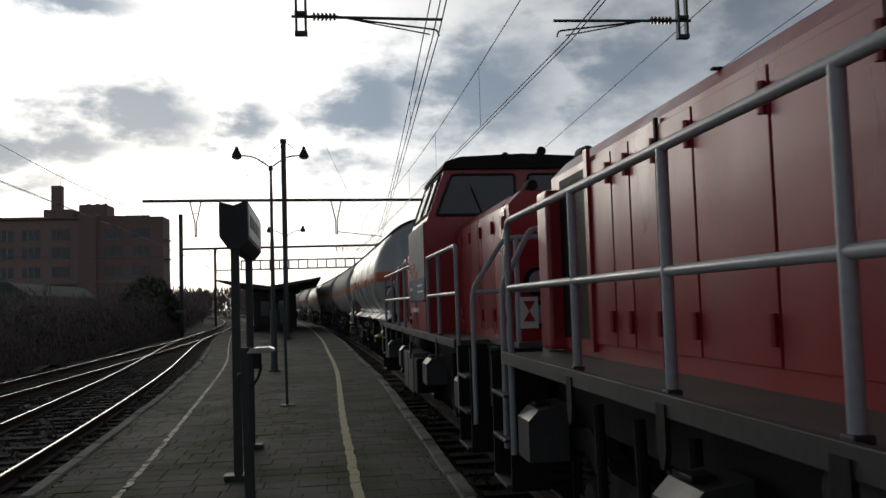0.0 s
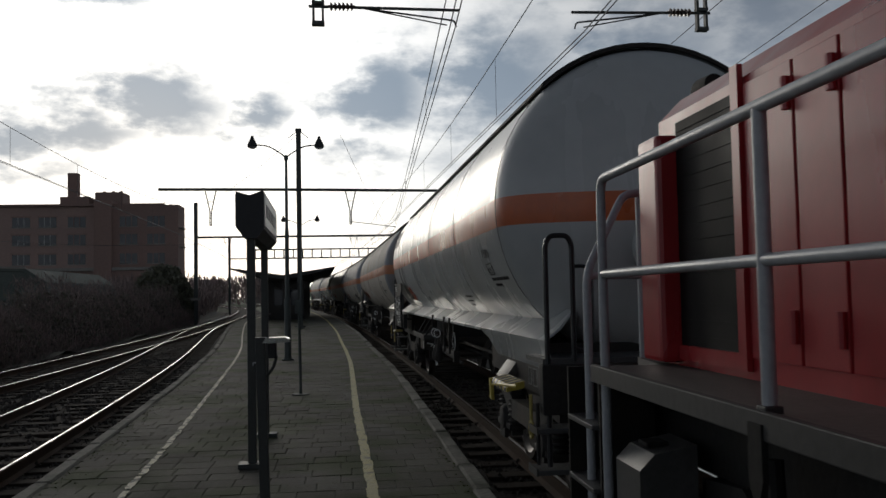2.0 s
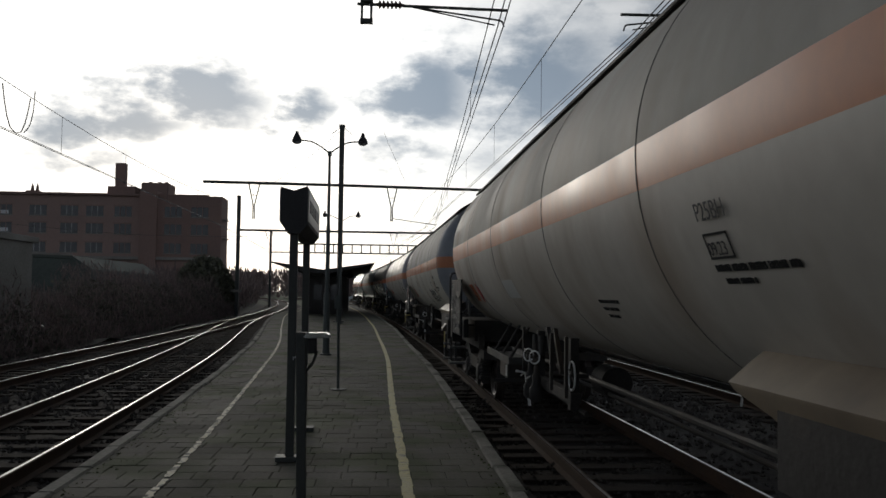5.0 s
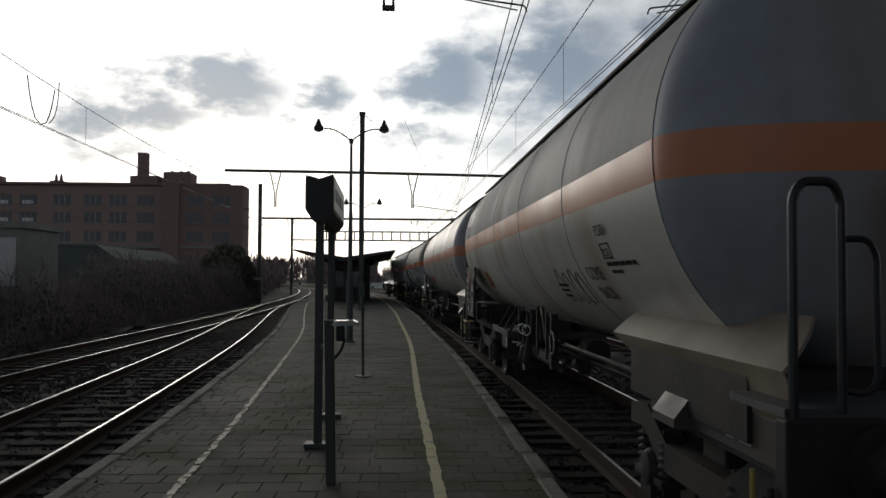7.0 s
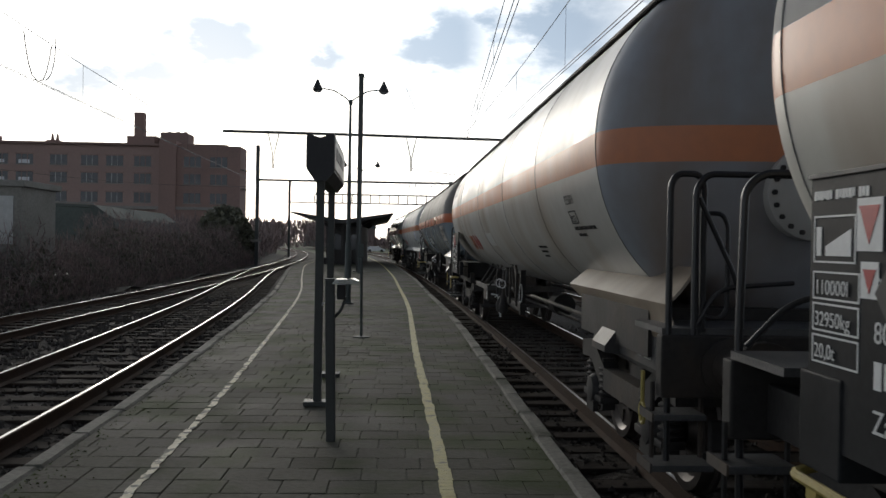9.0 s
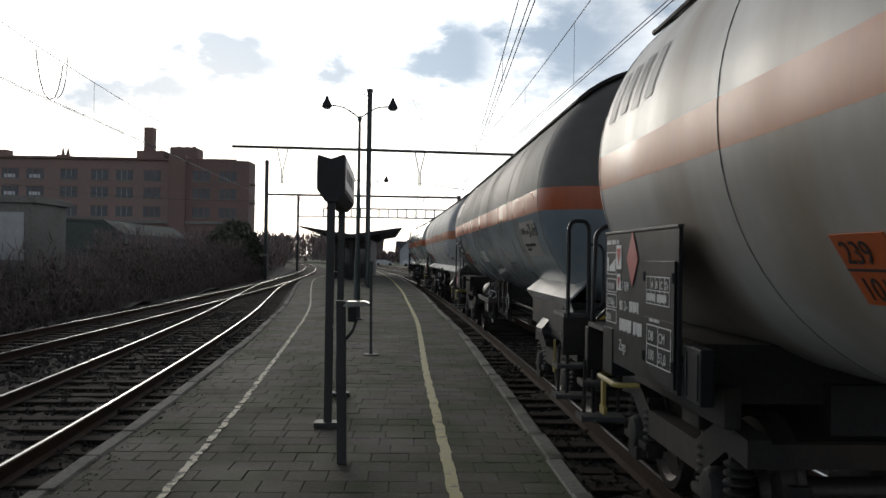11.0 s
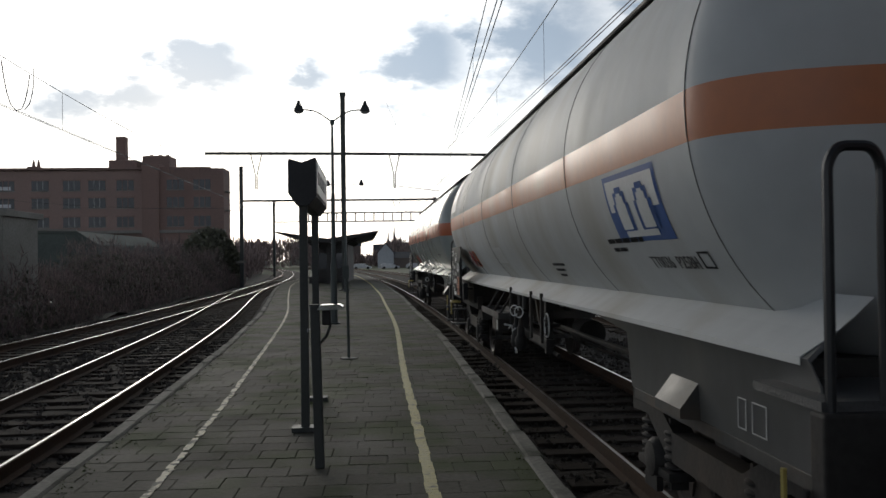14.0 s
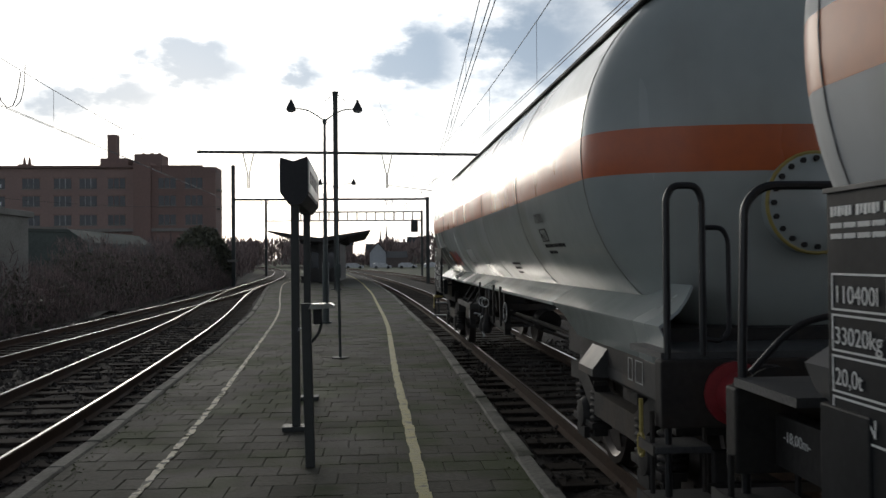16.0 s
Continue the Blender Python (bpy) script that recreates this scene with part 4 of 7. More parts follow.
thicket("ivy_bush", "tall dark ivy-covered bush by the mast", 9000, ivy_region, (0.35, 0.28, 1.2), "ivy", 9,
        lambda x, y: 4.6 * np.sqrt(np.clip(1 - (((x + 15.2) / 2.8) ** 2 + ((y - 76) / 3.2) ** 2), 0.05, 1)) + 0.5)
thicket("far_shrubs", "leafless shrubs and young trees along the far line", 14000,
        lambda rng, n: (lambda y: (np.array([outer_track(v) for v in y]) - 4 - 10 * rng.random(n), y))(rng.uniform(78, 190, n)), (1.4, 0.12, 0.6), "twig", 11,
        lambda x, y: 2.4 + 1.6 * np.sin(y * 0.21) ** 2)

thicket("hedge", "tall dark hedge and scrub before the brick block", 16000, lambda rng, n: (rng.uniform(-75, -19, n), rng.uniform(92, 112, n)), (1.0, 0.45, 0.9), "ivy", 14,
        lambda x, y: 2.6 + 0.5 * np.sin(x * 0.31) + 0.4 * np.sin(x * 0.9 + y))

# ---------------------------------------------------------------- brick building


def brick_block():
    """Long four-storey block; local x runs along the facade, which faces the tracks."""
    root = tagged(empty("brick_block", pose(-22.3, 122, 0, 0, 0, -1.0)), "long four-storey red-brick apartment block with chimney stacks", "building")
    top = 14.3
    part("wing", B(-10.6, 0, -0.5, 4, -0.72, top + 0.1), "brick_dark", root, "darker end wing of the block")
    main = part("wall", B(-62, -10.6, 0, 9, -0.72, top), "brick", root)
    part("parapet", B(-62, -1.8, -0.62, 0.2, top + 0.004, top + 0.3), "brick_dark", root)
    part("stair_bay", B(-10.9, -8.6, -1.0, 3, -0.72, top + 0.7), "brick_dark", root, "projecting stair bay")
    part("cornice", B(-62, 0.1, -0.85, 0.3, 5.6, 6.0), "stone_band", root, "pale stone band above the ground floor")
    part("chimney_breast", B(-16.3, -12.4, 2, 6, top, top + 1.6, bev=0.15), "brick_dark", root, "stepped roof stack")
    part("chimney", B(-15.6, -14.3, 3, 4.4, top + 1.6, top + 5.0, bev=0.05), "brick_dark", root, "tall square chimney")
    part("chimney_breast", B(-11.7, -7.9, 2, 6, top, top + 2.2, bev=0.25), "brick_dark", root)
    for x in (-10.9, -9.7, -8.7):
        part("chimney_pot", lathe(bmesh.new(), [(top + 2.2, 0.3), (top + 2.5, 0.25)], 10, "z", (x, 4, 0)), "brick_dark", root)
    part("chimney_breast", B(-27.8, -26.2, 3, 5, top, top + 0.9), "brick_dark", root)
    for x in (-27.3, -26.6):
        part("chimney_pot", lathe(bmesh.new(), [(top + 0.9, 0.28), (top + 1.6, 0.16), (top + 2.0, 0.05)], 10, "z", (x, 4, 0)), "brick_dark", root)
    for x in (-58, -44, -36.0):
        part("chimney_breast", B(x, x + 1.2, 3, 5, top, top + 1.5), "brick_dark", root)
    cols = [-57, -53, -48.5, -44.5, -40, -36, -32.8, -29.4, -24.8, -20.6, -17.2, -13.4, -6.5, -2.9]
    for i, x in enumerate(cols):
        face = -0.5 if x > -10 else 0.0
        for z in (7.2, 9.8, 12.2):
            w, hgt = (1.15, 1.35)
            win = part("window", B(x - w, x + w, face - 0.03, face + 0.02, z - hgt / 2, z + hgt / 2), "window_dark", main if face == 0 else root, "dark double window")
            part("lintel", B(x - w - 0.15, x + w + 0.15, face - 0.08, face - 0.031, z + hgt / 2, z + hgt / 2 + 0.18), "brick_dark", win)
            for d in (-0.38, 0.38):
                part("mullion", B(x + d * 1.0 - 0.05, x + d * 1.0 + 0.05, face - 0.07, face - 0.031, z - hgt / 2, z + hgt / 2), "frame_white" if i in (10, 9, 8) else "brick_dark", win)
            # white plates stand in for bright sky showing through these windows
            if i in (6, 7) and z > 8:
                part("blind", B(x - w * 0.7, x + w * 0.6, face - 0.05, face - 0.031, z - hgt * 0.42, z - hgt * 0.05), "van_white", win, "white pane standing in for bright sky seen through the window")
            part("sill", B(x - w - 0.1, x + w + 0.1, face - 0.15, face - 0.031, z - hgt / 2 - 0.12, z - hgt / 2), "stone_band", win)
    for z in (8.6, 11.2):
        part("balcony", B(0, 0.5, 0.2, 2.4, z, z + 0.15), "concrete", root)


brick_block()

# ---------------------------------------------------------------- distance


def far_house():
    root = tagged(empty("gabled_house", pose(-0.5, 240, -0.7)), "white gable-fronted house with a slate roof far down the line", "house")
    part("wall", prism(bmesh.new(), [(-2.2, 0), (2.2, 0), (2.2, 4.0), (0, 6.6), (-2.2, 4.0)], "y", 0, 9), "house_white", root)
    for s in (-1, 1):
        part("roof", prism(bmesh.new(), [(0, 6.62), (s * 2.5, 3.7), (s * 2.5, 3.95), (0, 6.9)], "y", -0.3, 9.3), "slate", root)
    part("side_house", B(2.2, 8, 2, 10, 0, 2.6), "far_brick", root)
    part("side_roof", prism(bmesh.new(), [(1.8, 2.6), (10.2, 2.6), (6, 4.4)], "x", 2.3, 8.2), "slate", root)


far_house()


def town():
    rng = random.Random(8)
    x = -70.0
    while x < 120:
        w, d, h = rng.uniform(7, 12), 9, rng.uniform(5, 9)
        y = rng.uniform(330, 420)
        root = tagged(empty("terraced_house", pose(x, y, -0.7)), "distant terraced house with a pitched dark roof", "house", group="distant houses")
        part("wall", B(0, w, 0, d, 0, h), rng.choice(["far_brick", "far_brick", "house_white", "concrete"]), root)
        part("roof", prism(bmesh.new(), [(-0.3, h), (d + 0.3, h), (d / 2, h + 3.2)], "x", -0.3, w + 0.3), "slate", root)
        if rng.random() < 0.6:
            part("chimney", B(w * 0.7, w * 0.7 + 0.8, 3, 4, h + 1, h + 4.4), "brick_dark", root)
        x += w + rng.choice([0, 0, 2, 5])
    for x, h in ((0.5, 17), (3.6, 20)):
        root = tagged(empty("church_spire", pose(x, 460, 0)), "distant church tower with a pointed spire", "church")
        part("tower", B(-1, 1, -1, 1, -0.7, h * 0.5), "brick_dark", root)
        part("spire", lathe(bmesh.new(), [(h * 0.5, 1.1), (h * 0.52, 0.8), (h, 0.05)], 8, "z"), "slate", root)


town()
thicket("far_wood", "belt of bare trees on the skyline", 16000, lambda rng, n: (rng.uniform(-120, 170, n), rng.uniform(255, 320, n)), (2.6, 0.5, 0.5), "twig", 21,
        lambda x, y: 5.5 + 2.5 * np.sin(x * 0.13) + 1.5 * np.sin(x * 0.41 + 1))


def parked_car(x, y, r):
    root = tagged(empty("parked_car", pose(x, y, -0.7, 0, 0, r)), "white car parked beyond the far tracks", "car", group="parked vehicles")
    sec = [(-2.2, 0.3), (2.2, 0.3), (2.2, 0.75), (1.4, 0.85), (0.7, 1.36), (-1.5, 1.4), (-2.2, 0.95)]
    part("body", prism(bmesh.new(), sec, "y", -0.85, 0.85), "van_white", root)
    part("windscreen", prism(bmesh.new(), [(1.32, 0.92), (0.74, 1.34), (0.77, 1.37), (1.37, 0.94)], "y", -0.75, 0.75), "window_dark", root)
    for wx in (-1.4, 1.4):
        for wy in (-0.8, 0.8):
            part("wheel", lathe(bmesh.new(), [(wy - 0.1, 0.3), (wy - 0.08, 0.34), (wy + 0.08, 0.34), (wy + 0.1, 0.3)], 16, "y", (wx, 0, 0.34)), "rubber", root)


for x, y, r in ((0.5, 205, 4), (6.5, 206, -3), (12.5, 204, 2), (19, 205, 6), (26, 208, 0), (-6, 207, 0)):
    parked_car(x, y, r)

# ---------------------------------------------------------------- train: running gear
CACHE = {}


def shared(key, build, mat, smooth=True):
    if key not in CACHE:
        me = bpy.data.meshes.new(key)
        bm = build()
        bm.to_mesh(me)
        bm.free()
        me.materials.append(M[mat])
        if smooth:
            me.shade_smooth()
            me.set_sharp_from_angle(angle=radians(38))
        CACHE[key] = me
    return CACHE[key]


def wheel_disc(r):
    bm = bmesh.new()
    for s in (-1, 1):
        prof = [(s * 0.68, 0.10), (s * 0.69, 0.16), (s * 0.715, r - 0.12), (s * 0.70, r - 0.07), (s * 0.685, r + 0.028), (s * 0.71, r + 0.028), (s * 0.725, r), (s * 0.82, r - 0.005),
                (s * 0.82, r - 0.07), (s * 0.775, r - 0.11), (s * 0.77, 0.17), (s * 0.83, 0.14), (s * 0.83, 0.08)]
        lathe(bm, prof, 32, "x")
        for k in range(4):
            a = k * math.pi / 2
            box(bm, s * 0.768, s * 0.79, -0.02, 0.02, 0.2, r - 0.14, m=Matrix.Rotation(a, 4, "X"))
    lathe(bm, [(-0.7, 0.085), (0.7, 0.085)], 14, "x")
    return bm


WHEELSETS = []


def wheelset(parent, y, r):
    ob = put("wheelset", shared("wheelset_%d" % round(r * 100), lambda: wheel_disc(r), "wheel_steel"), None, parent, "steel axle with two worn wheels", pose_m=pose(0, y, r))
    WHEELSETS.append((ob, y, r))
    return ob


def side_frame(wb):
    h = wb / 2
    sec = [(-h - 0.55, 0.72), (-h - 0.55, 0.88), (-h - 0.1, 0.92), (-h + 0.35, 0.70), (h - 0.35, 0.70), (h + 0.1, 0.92), (h + 0.55, 0.88), (h + 0.55, 0.72), (h + 0.2, 0.74),
           (h - 0.25, 0.50), (-h + 0.25, 0.50), (-h - 0.2, 0.74)]
    return prism(bmesh.new(), sec, "x", -0.07, 0.07)


def axle_gear(r):
    """Axle box with its coil springs and guide, about one wheel centre."""
    bm = bmesh.new()
    for s in (-1,):
        lathe(bm, [(s * 0.90, 0.15), (s * 1.08, 0.15), (s * 1.12, 0.12), (s * 1.13, 0.06)], 16, "x")
        box(bm, s * 0.92, s * 1.1, -0.34, 0.34, -0.09, -0.03, bev=0.01)
        for d in (-0.25, 0.25):
            for k in range(5):
                z = -0.02 + k * 0.055
                lathe(bm, [(z, 0.075), (z + 0.012, 0.095), (z + 0.026, 0.095), (z + 0.038, 0.075)], 12, "z", (s * 1.0, d, 0))
            box(bm, s * 0.94, s * 1.06, d - 0.02, d + 0.02, -0.16, 0.32)
        box(bm, s * 1.07, s * 1.115, -0.13, 0.13, -0.20, -0.10)
    return bm


def bogie(parent, y, wb, r, label):
    b = put("bogie", shared("bolster", lambda: B(-0.93, 0.93, -0.2, 0.2, 0.55, 0.85, bev=0.02), "wagon_black", False), None, parent, label, pose_m=pose(0, y, 0))
    for x in (-1.0, 1.0):
        put("side_frame", shared("side_frame_%d" % round(wb * 10), lambda: side_frame(wb), "wagon_black", False), None, b, pose_m=pose(x, 0, 0))
    for d in (-wb / 2 - 0.5, wb / 2 + 0.5):
        put("cross_beam", shared("bogie_cross_beam", lambda: B(-0.93, 0.93, -0.05, 0.05, 0.72, 0.86), "wagon_black", False), None, b, pose_m=pose(0, d, 0))
    for d in (-wb / 2, wb / 2):
        wheelset(b, d, r)
        for turn in (0, 180):
            put("axle_box", shared("axle_box", lambda: axle_gear(r), "wagon_black"), None, b, pose_m=pose(0, d, r, 0, 0, turn))
        put("brake_shoe", shared("brake_shoe", lambda: box(box(B(0.70, 0.82, -0.56, -0.49, -0.12, 0.16, bev=0.01), -0.82, -0.70, -0.56, -0.49, -0.12, 0.16, bev=0.01), -0.9, 0.9, -0.62, -0.56, -0.1, -0.04),
                                 "wagon_black", False), None, b, pose_m=pose(0, d, r))
    return b


def buffers(root, y, sgn, z, mat, ln=0.60):
    for x in (-0.875, 0.875):
        b = part("buffer", lathe(bmesh.new(), [(y, 0.19), (y + sgn * 0.03, 0.19), (y + sgn * 0.04, 0.13), (y + sgn * 0.36, 0.12), (y + sgn * 0.37, 0.085), (y + sgn * (ln - 0.05), 0.085)], 20, "y", (x, 0, z)),
                 mat, root, smooth=True)
        part("buffer_head", lathe(bmesh.new(), [(y + sgn * (ln - 0.06), 0.10), (y + sgn * (ln - 0.05), 0.22), (y + sgn * (ln - 0.015), 0.225), (y + sgn * ln, 0.12)], 24, "y", (x, 0, z)), "wagon_black", b, smooth=True)
    part("coupling", tube(tube(T([(0, y, z), (0, y + sgn * 0.42, z), (0, y + sgn * 0.5, z - 0.12)], 0.045, 8, rad=0.08), [(-0.06, y + sgn * 0.35, z), (-0.06, y + sgn * 0.6, z - 0.25)], 0.022, 6),
                          [(0.06, y + sgn * 0.35, z), (0.06, y + sgn * 0.6, z - 0.25)], 0.022, 6), "wagon_black", root)
    part("brake_hose", T([(0.35, y, z - 0.05), (0.36, y + sgn * 0.22, z - 0.1), (0.33, y + sgn * 0.42, z - 0.42), (0.25, y + sgn * 0.55, z - 0.35)], 0.022, 6, rad=0.15), "rubber", root)


# ---------------------------------------------------------------- train: locomotive


def on_side(y, z, x=-1.0, flip=False):
    """Pose for lettering on the side that faces the platform."""
    return Matrix.Translation((x, y, z)) @ Matrix(((0, 0, -1, 0), (-1, 0, 0, 0), (0, 1, 0, 0), (0, 0, 0, 1)))


def locomotive():
    root = tagged(empty("locomotive"), "red diesel shunting locomotive with grey handrails and a centre cab", "locomotive", group="pair of diesel locomotives")
    DK = 1.41                      # deck height above the rail
    outline = [(-1.46, -4.95), (-1.46, 5.9), (-1.08, 5.9), (-1.0, 6.5), (1.0, 6.5), (1.08, 5.9), (1.46, 5.9), (1.46, -4.95), (1.08, -4.95), (1.0, -6.05), (-1.0, -6.05), (-1.08, -4.95)]
    part("deck", prism(bmesh.new(), outline, "z", DK - 0.05, DK), "loco_deck", root, "dusty steel walkway")
    for s in (-1, 1):
        part("deck_edge", B(s * 1.462 - 0.02, s * 1.462 + 0.02, -4.95, 5.9, DK - 0.085, DK + 0.012, bev=0.006), "deck_edge", root)
        part("side_frame", B(s * 1.0 - 0.03, s * 1.0 + 0.03, -5.95, 6.3, DK - 0.5, DK - 0.05), "loco_frame", root)
    part("centre_sill", B(-0.9, 0.9, -5.9, 6.2, DK - 0.45, DK - 0.05), "loco_frame", root)
    for s in (-1, 1):
        y = 6.38 if s > 0 else -6.05
        part("headstock", B(-1.3, 1.3, y - 0.05, y + 0.05, 0.80, DK - 0.05, bev=0.02), "loco_frame", root)
        buffers(root, y + s * 0.05, s, 1.06, "loco_frame", 0.50)
        part("rail_guard", B(-0.9, 0.9, y - s * 0.35 - 0.02, y - s * 0.35 + 0.02, 0.12, 0.5), "loco_frame", root)
    for y in (-3.6, 3.6):
        bogie(root, y, 2.4, 0.46, "two-axle black locomotive bogie")
    # hoods
    HT, HW = 2.97, 0.98

    def hood_bm(y0, y1):
        sec = [(-HW, DK), (-HW, HT - 0.14), (-HW + 0.14, HT), (HW - 0.14, HT), (HW, HT - 0.14), (HW, DK)]
        return prism(bmesh.new(), sec, "y", y0, y1)
    short = part("short_hood", hood_bm(-5.7, -2.17), "loco_red", root, "red engine hood with access doors")
    long = part("long_hood", hood_bm(-0.08, 6.05), "loco_red", root, "long red engine hood with tall access doors")

    def doors(hood, edges, y_lo, y_hi, tall=(DK + 0.10, HT - 0.18)):
        for a, b in zip(edges, edges[1:]):
            for s in (-1, 1):
                d = part("access_door", B(s * (HW + 0.006) - 0.009, s * (HW + 0.006) + 0.009, a + 0.012, b - 0.012, tall[0], tall[1], bev=0.005), "loco_red", hood)
                for z in (tall[0] + 0.16, tall[1] - 0.14):
                    part("hinge", T([(s * (HW + 0.03), a + 0.035, z - 0.07), (s * (HW + 0.03), a + 0.035, z + 0.07)], 0.02, 8), "loco_red", d)
    doors(short, [-5.55, -4.95, -4.2, -3.45, -2.75, -2.2], -5.6, -2.2)
    doors(long, [-0.03, 0.72, 1.54, 2.35, 3.14, 3.62, 4.10, 4.45, 4.92], -0.2, 4.9)
    for y in (1.54, 3.62):
        for s in (-1, 1):
            part("rain_strip", B(s * (HW + 0.018) - 0.01, s * (HW + 0.018) + 0.01, y - 0.013, y + 0.013, DK + 0.02, HT - 0.14), "loco_frame", long)
    part("hood_seam", B(-HW + 0.1, HW - 0.1, 1.0, 1.04, HT, HT + 0.012), "loco_frame", long)
    part("hood_seam", B(-HW + 0.1, HW - 0.1, 3.1, 3.14, HT, HT + 0.012), "loco_frame", long)
    # radiator end of the long hood
    for s in (-1, 1):
        g = part("radiator_grille", B(s * (HW + 0.004) - 0.012, s * (HW + 0.004) + 0.012, 5.0, 5.75, DK + 0.12, HT - 0.20), "grille", long, "black radiator grille in the hood side")
        for k in range(14):
            z = DK + 0.16 + k * 0.088
            part("slat", B(s * (HW + 0.017) - 0.003, s * (HW + 0.017) + 0.003, 5.02, 5.73, z, z + 0.014), "grille", g)
        part("grille_frame", B(s * (HW + 0.02) - 0.015, s * (HW + 0.02) + 0.015, 4.92, 5.0, DK + 0.04, HT - 0.08), "loco_red", long)
        part("grille_frame", B(s * (HW + 0.02) - 0.015, s * (HW + 0.02) + 0.015, 5.0, 5.75, DK + 0.04, DK + 0.12), "loco_red", long)
        part("corner_post", B(s * (HW + 0.03) - 0.10, s * (HW + 0.03) + 0.06, 5.76, 6.08, DK + 0.02, HT - 0.26, bev=0.03), "loco_red", long, "rounded red corner post")
        part("grab_handle", T([(s * 1.02, 6.08, DK + 0.25), (s * 1.02, 6.18, DK + 0.27), (s * 1.02, 6.18, HT - 0.85), (s * 1.02, 6.08, HT - 0.82)], 0.016, 8, rad=0.05), "loco_red", long)
        part("roof_lamp", lathe(bmesh.new(), [(5.83, 0.06), (5.99, 0.07), (6.05, 0.055)], 14, "y", (s * 0.72, 0, HT + 0.05)), "loco_frame", long, smooth=True)
        part("roof_lamp", lathe(bmesh.new(), [(-5.5, 0.06), (-5.66, 0.07), (-5.72, 0.055)], 14, "y", (s * 0.72, 0, HT + 0.05)), "loco_frame", short, smooth=True)
        for z, r in ((2.02, 0.15), (1.68, 0.14)):
            for y, d, hd in ((-5.70, -1, short), (6.05, 1, long)):
                lm = part("headlight", lathe(bmesh.new(), [(y, r), (y + d * 0.05, r), (y + d * 0.06, r - 0.03)], 22, "y", (s * 0.70, 0, z)), "loco_frame", hd, "round dark headlight housing", smooth=True)
                part("lens", lathe(bmesh.new(), [(y + d * 0.04, r - 0.035), (y + d * 0.07, r - 0.045), (y + d * 0.08, 0.02)], 22, "y", (s * 0.70, 0, z)), "lens", lm, smooth=True)
        part("sand_hatch", B(s * (HW + 0.016) - 0.01, s * (HW + 0.016) + 0.01, -5.52, -5.34, 1.98, 2.32, bev=0.06 * 0.1), "grey_box", short, "pale oval filler hatch")
    for y, d, hd in ((-5.70, -1, short), (6.05, 1, long)):
        for x in (-0.45, 0.2):
            part("vent_plate", B(x, x + 0.5, y + d * 0.0, y + d * 0.012, 2.50, 2.74), "grey_box", hd, "pale metal plate")
        part("door_gap", B(-0.26, -0.24, y, y + d * 0.008, DK + 0.1, HT - 0.15), "loco_frame", hd)
        sg = part("shunting_sign", B(-0.98, -0.80, y + d * 0.36, y + d * 0.38, 1.55, 1.86, bev=0.004), "white_print", root, "white plate with red triangles")
        for zz, f in ((1.72, 1), (1.72, -1)):
            part("triangle", prism(bmesh.new(), [(-0.89, zz), (-0.95, zz + f * 0.10), (-0.83, zz + f * 0.10)], "y", y + d * 0.38, y + d * 0.386), "hazard_red", sg)
    # cab
    C0, C1, WZ, RZ = -2.17, -0.08, 2.98, 3.88
    cab = part("cab", prism(bmesh.new(), [(-1.45, DK), (-1.45, WZ), (-1.40, WZ + 0.03), (-1.12, RZ - 0.12), (1.12, RZ - 0.12), (1.40, WZ + 0.03), (1.45, WZ), (1.45, DK)], "y", C0, C1), "loco_red", root, "red cab with sloping windows")
    part("cab_roof", prism(bmesh.new(), [(-1.17, RZ - 0.14), (-1.12, RZ - 0.04), (-0.9, RZ + 0.03), (0, RZ + 0.07), (0.9, RZ + 0.03), (1.12, RZ - 0.04), (1.17, RZ - 0.14)], "y", C0 - 0.10, C1 + 0.10), "loco_frame", root, "dark cab roof")
    for y, d in ((C0, -1), (C1, 1)):
        for s in (-1, 1):
            win = part("front_window", prism(bmesh.new(), [(s * 0.10, WZ + 0.10), (s * 1.26, WZ + 0.10), (s * 1.02, RZ - 0.22), (s * 0.10, RZ - 0.22)], "y", y, y + d * 0.02), "window_dark", cab, "dark cab windscreen")
            part("rubber_seal", tube(bmesh.new(), [(s * 0.10, y + d * 0.02, WZ + 0.10), (s * 1.26, y + d * 0.02, WZ + 0.10), (s * 1.02, y + d * 0.02, RZ - 0.22), (s * 0.10, y + d * 0.02, RZ - 0.22), (s * 0.10, y + d * 0.02, WZ + 0.12)], 0.022, 6, rad=0.06), "rubber", win)
            part("wiper", T([(s * 0.6, y + d * 0.05, WZ + 0.12), (s * 0.75, y + d * 0.05, RZ - 0.4)], 0.01, 5), "rubber", win)
    for s in (-1, 1):
        lean = Matrix.Translation((s * 1.40, 0, WZ + 0.03)) @ Matrix.Rotation(-s * math.atan2(0.28, RZ - 0.15 - WZ), 4, "Y")
        for a, b in ((C0 + 0.15, C0 + 0.92), (C0 + 1.0, C1 - 0.15)):
            win = part("side_window", B(-0.012, 0.012, a, b, 0.10, 0.72, bev=0.01, m=lean), "window_dark", cab, "sloping cab side window")
            part("rubber_seal", tube(bmesh.new(), [lean @ Vector(q) for q in ((s * 0.012, a, 0.10), (s * 0.012, b, 0.10), (s * 0.012, b, 0.72), (s * 0.012, a, 0.72), (s * 0.012, a, 0.12))], 0.02, 6, rad=0.05), "rubber", win)
        x = s * 1.452
        wrap = part("side_panel", B(x - 0.004, x + 0.004, C0 + 0.02, C1 - 0.02, 1.89, WZ - 0.01), "wrap", cab, "faded advertising wrap on the cab side")
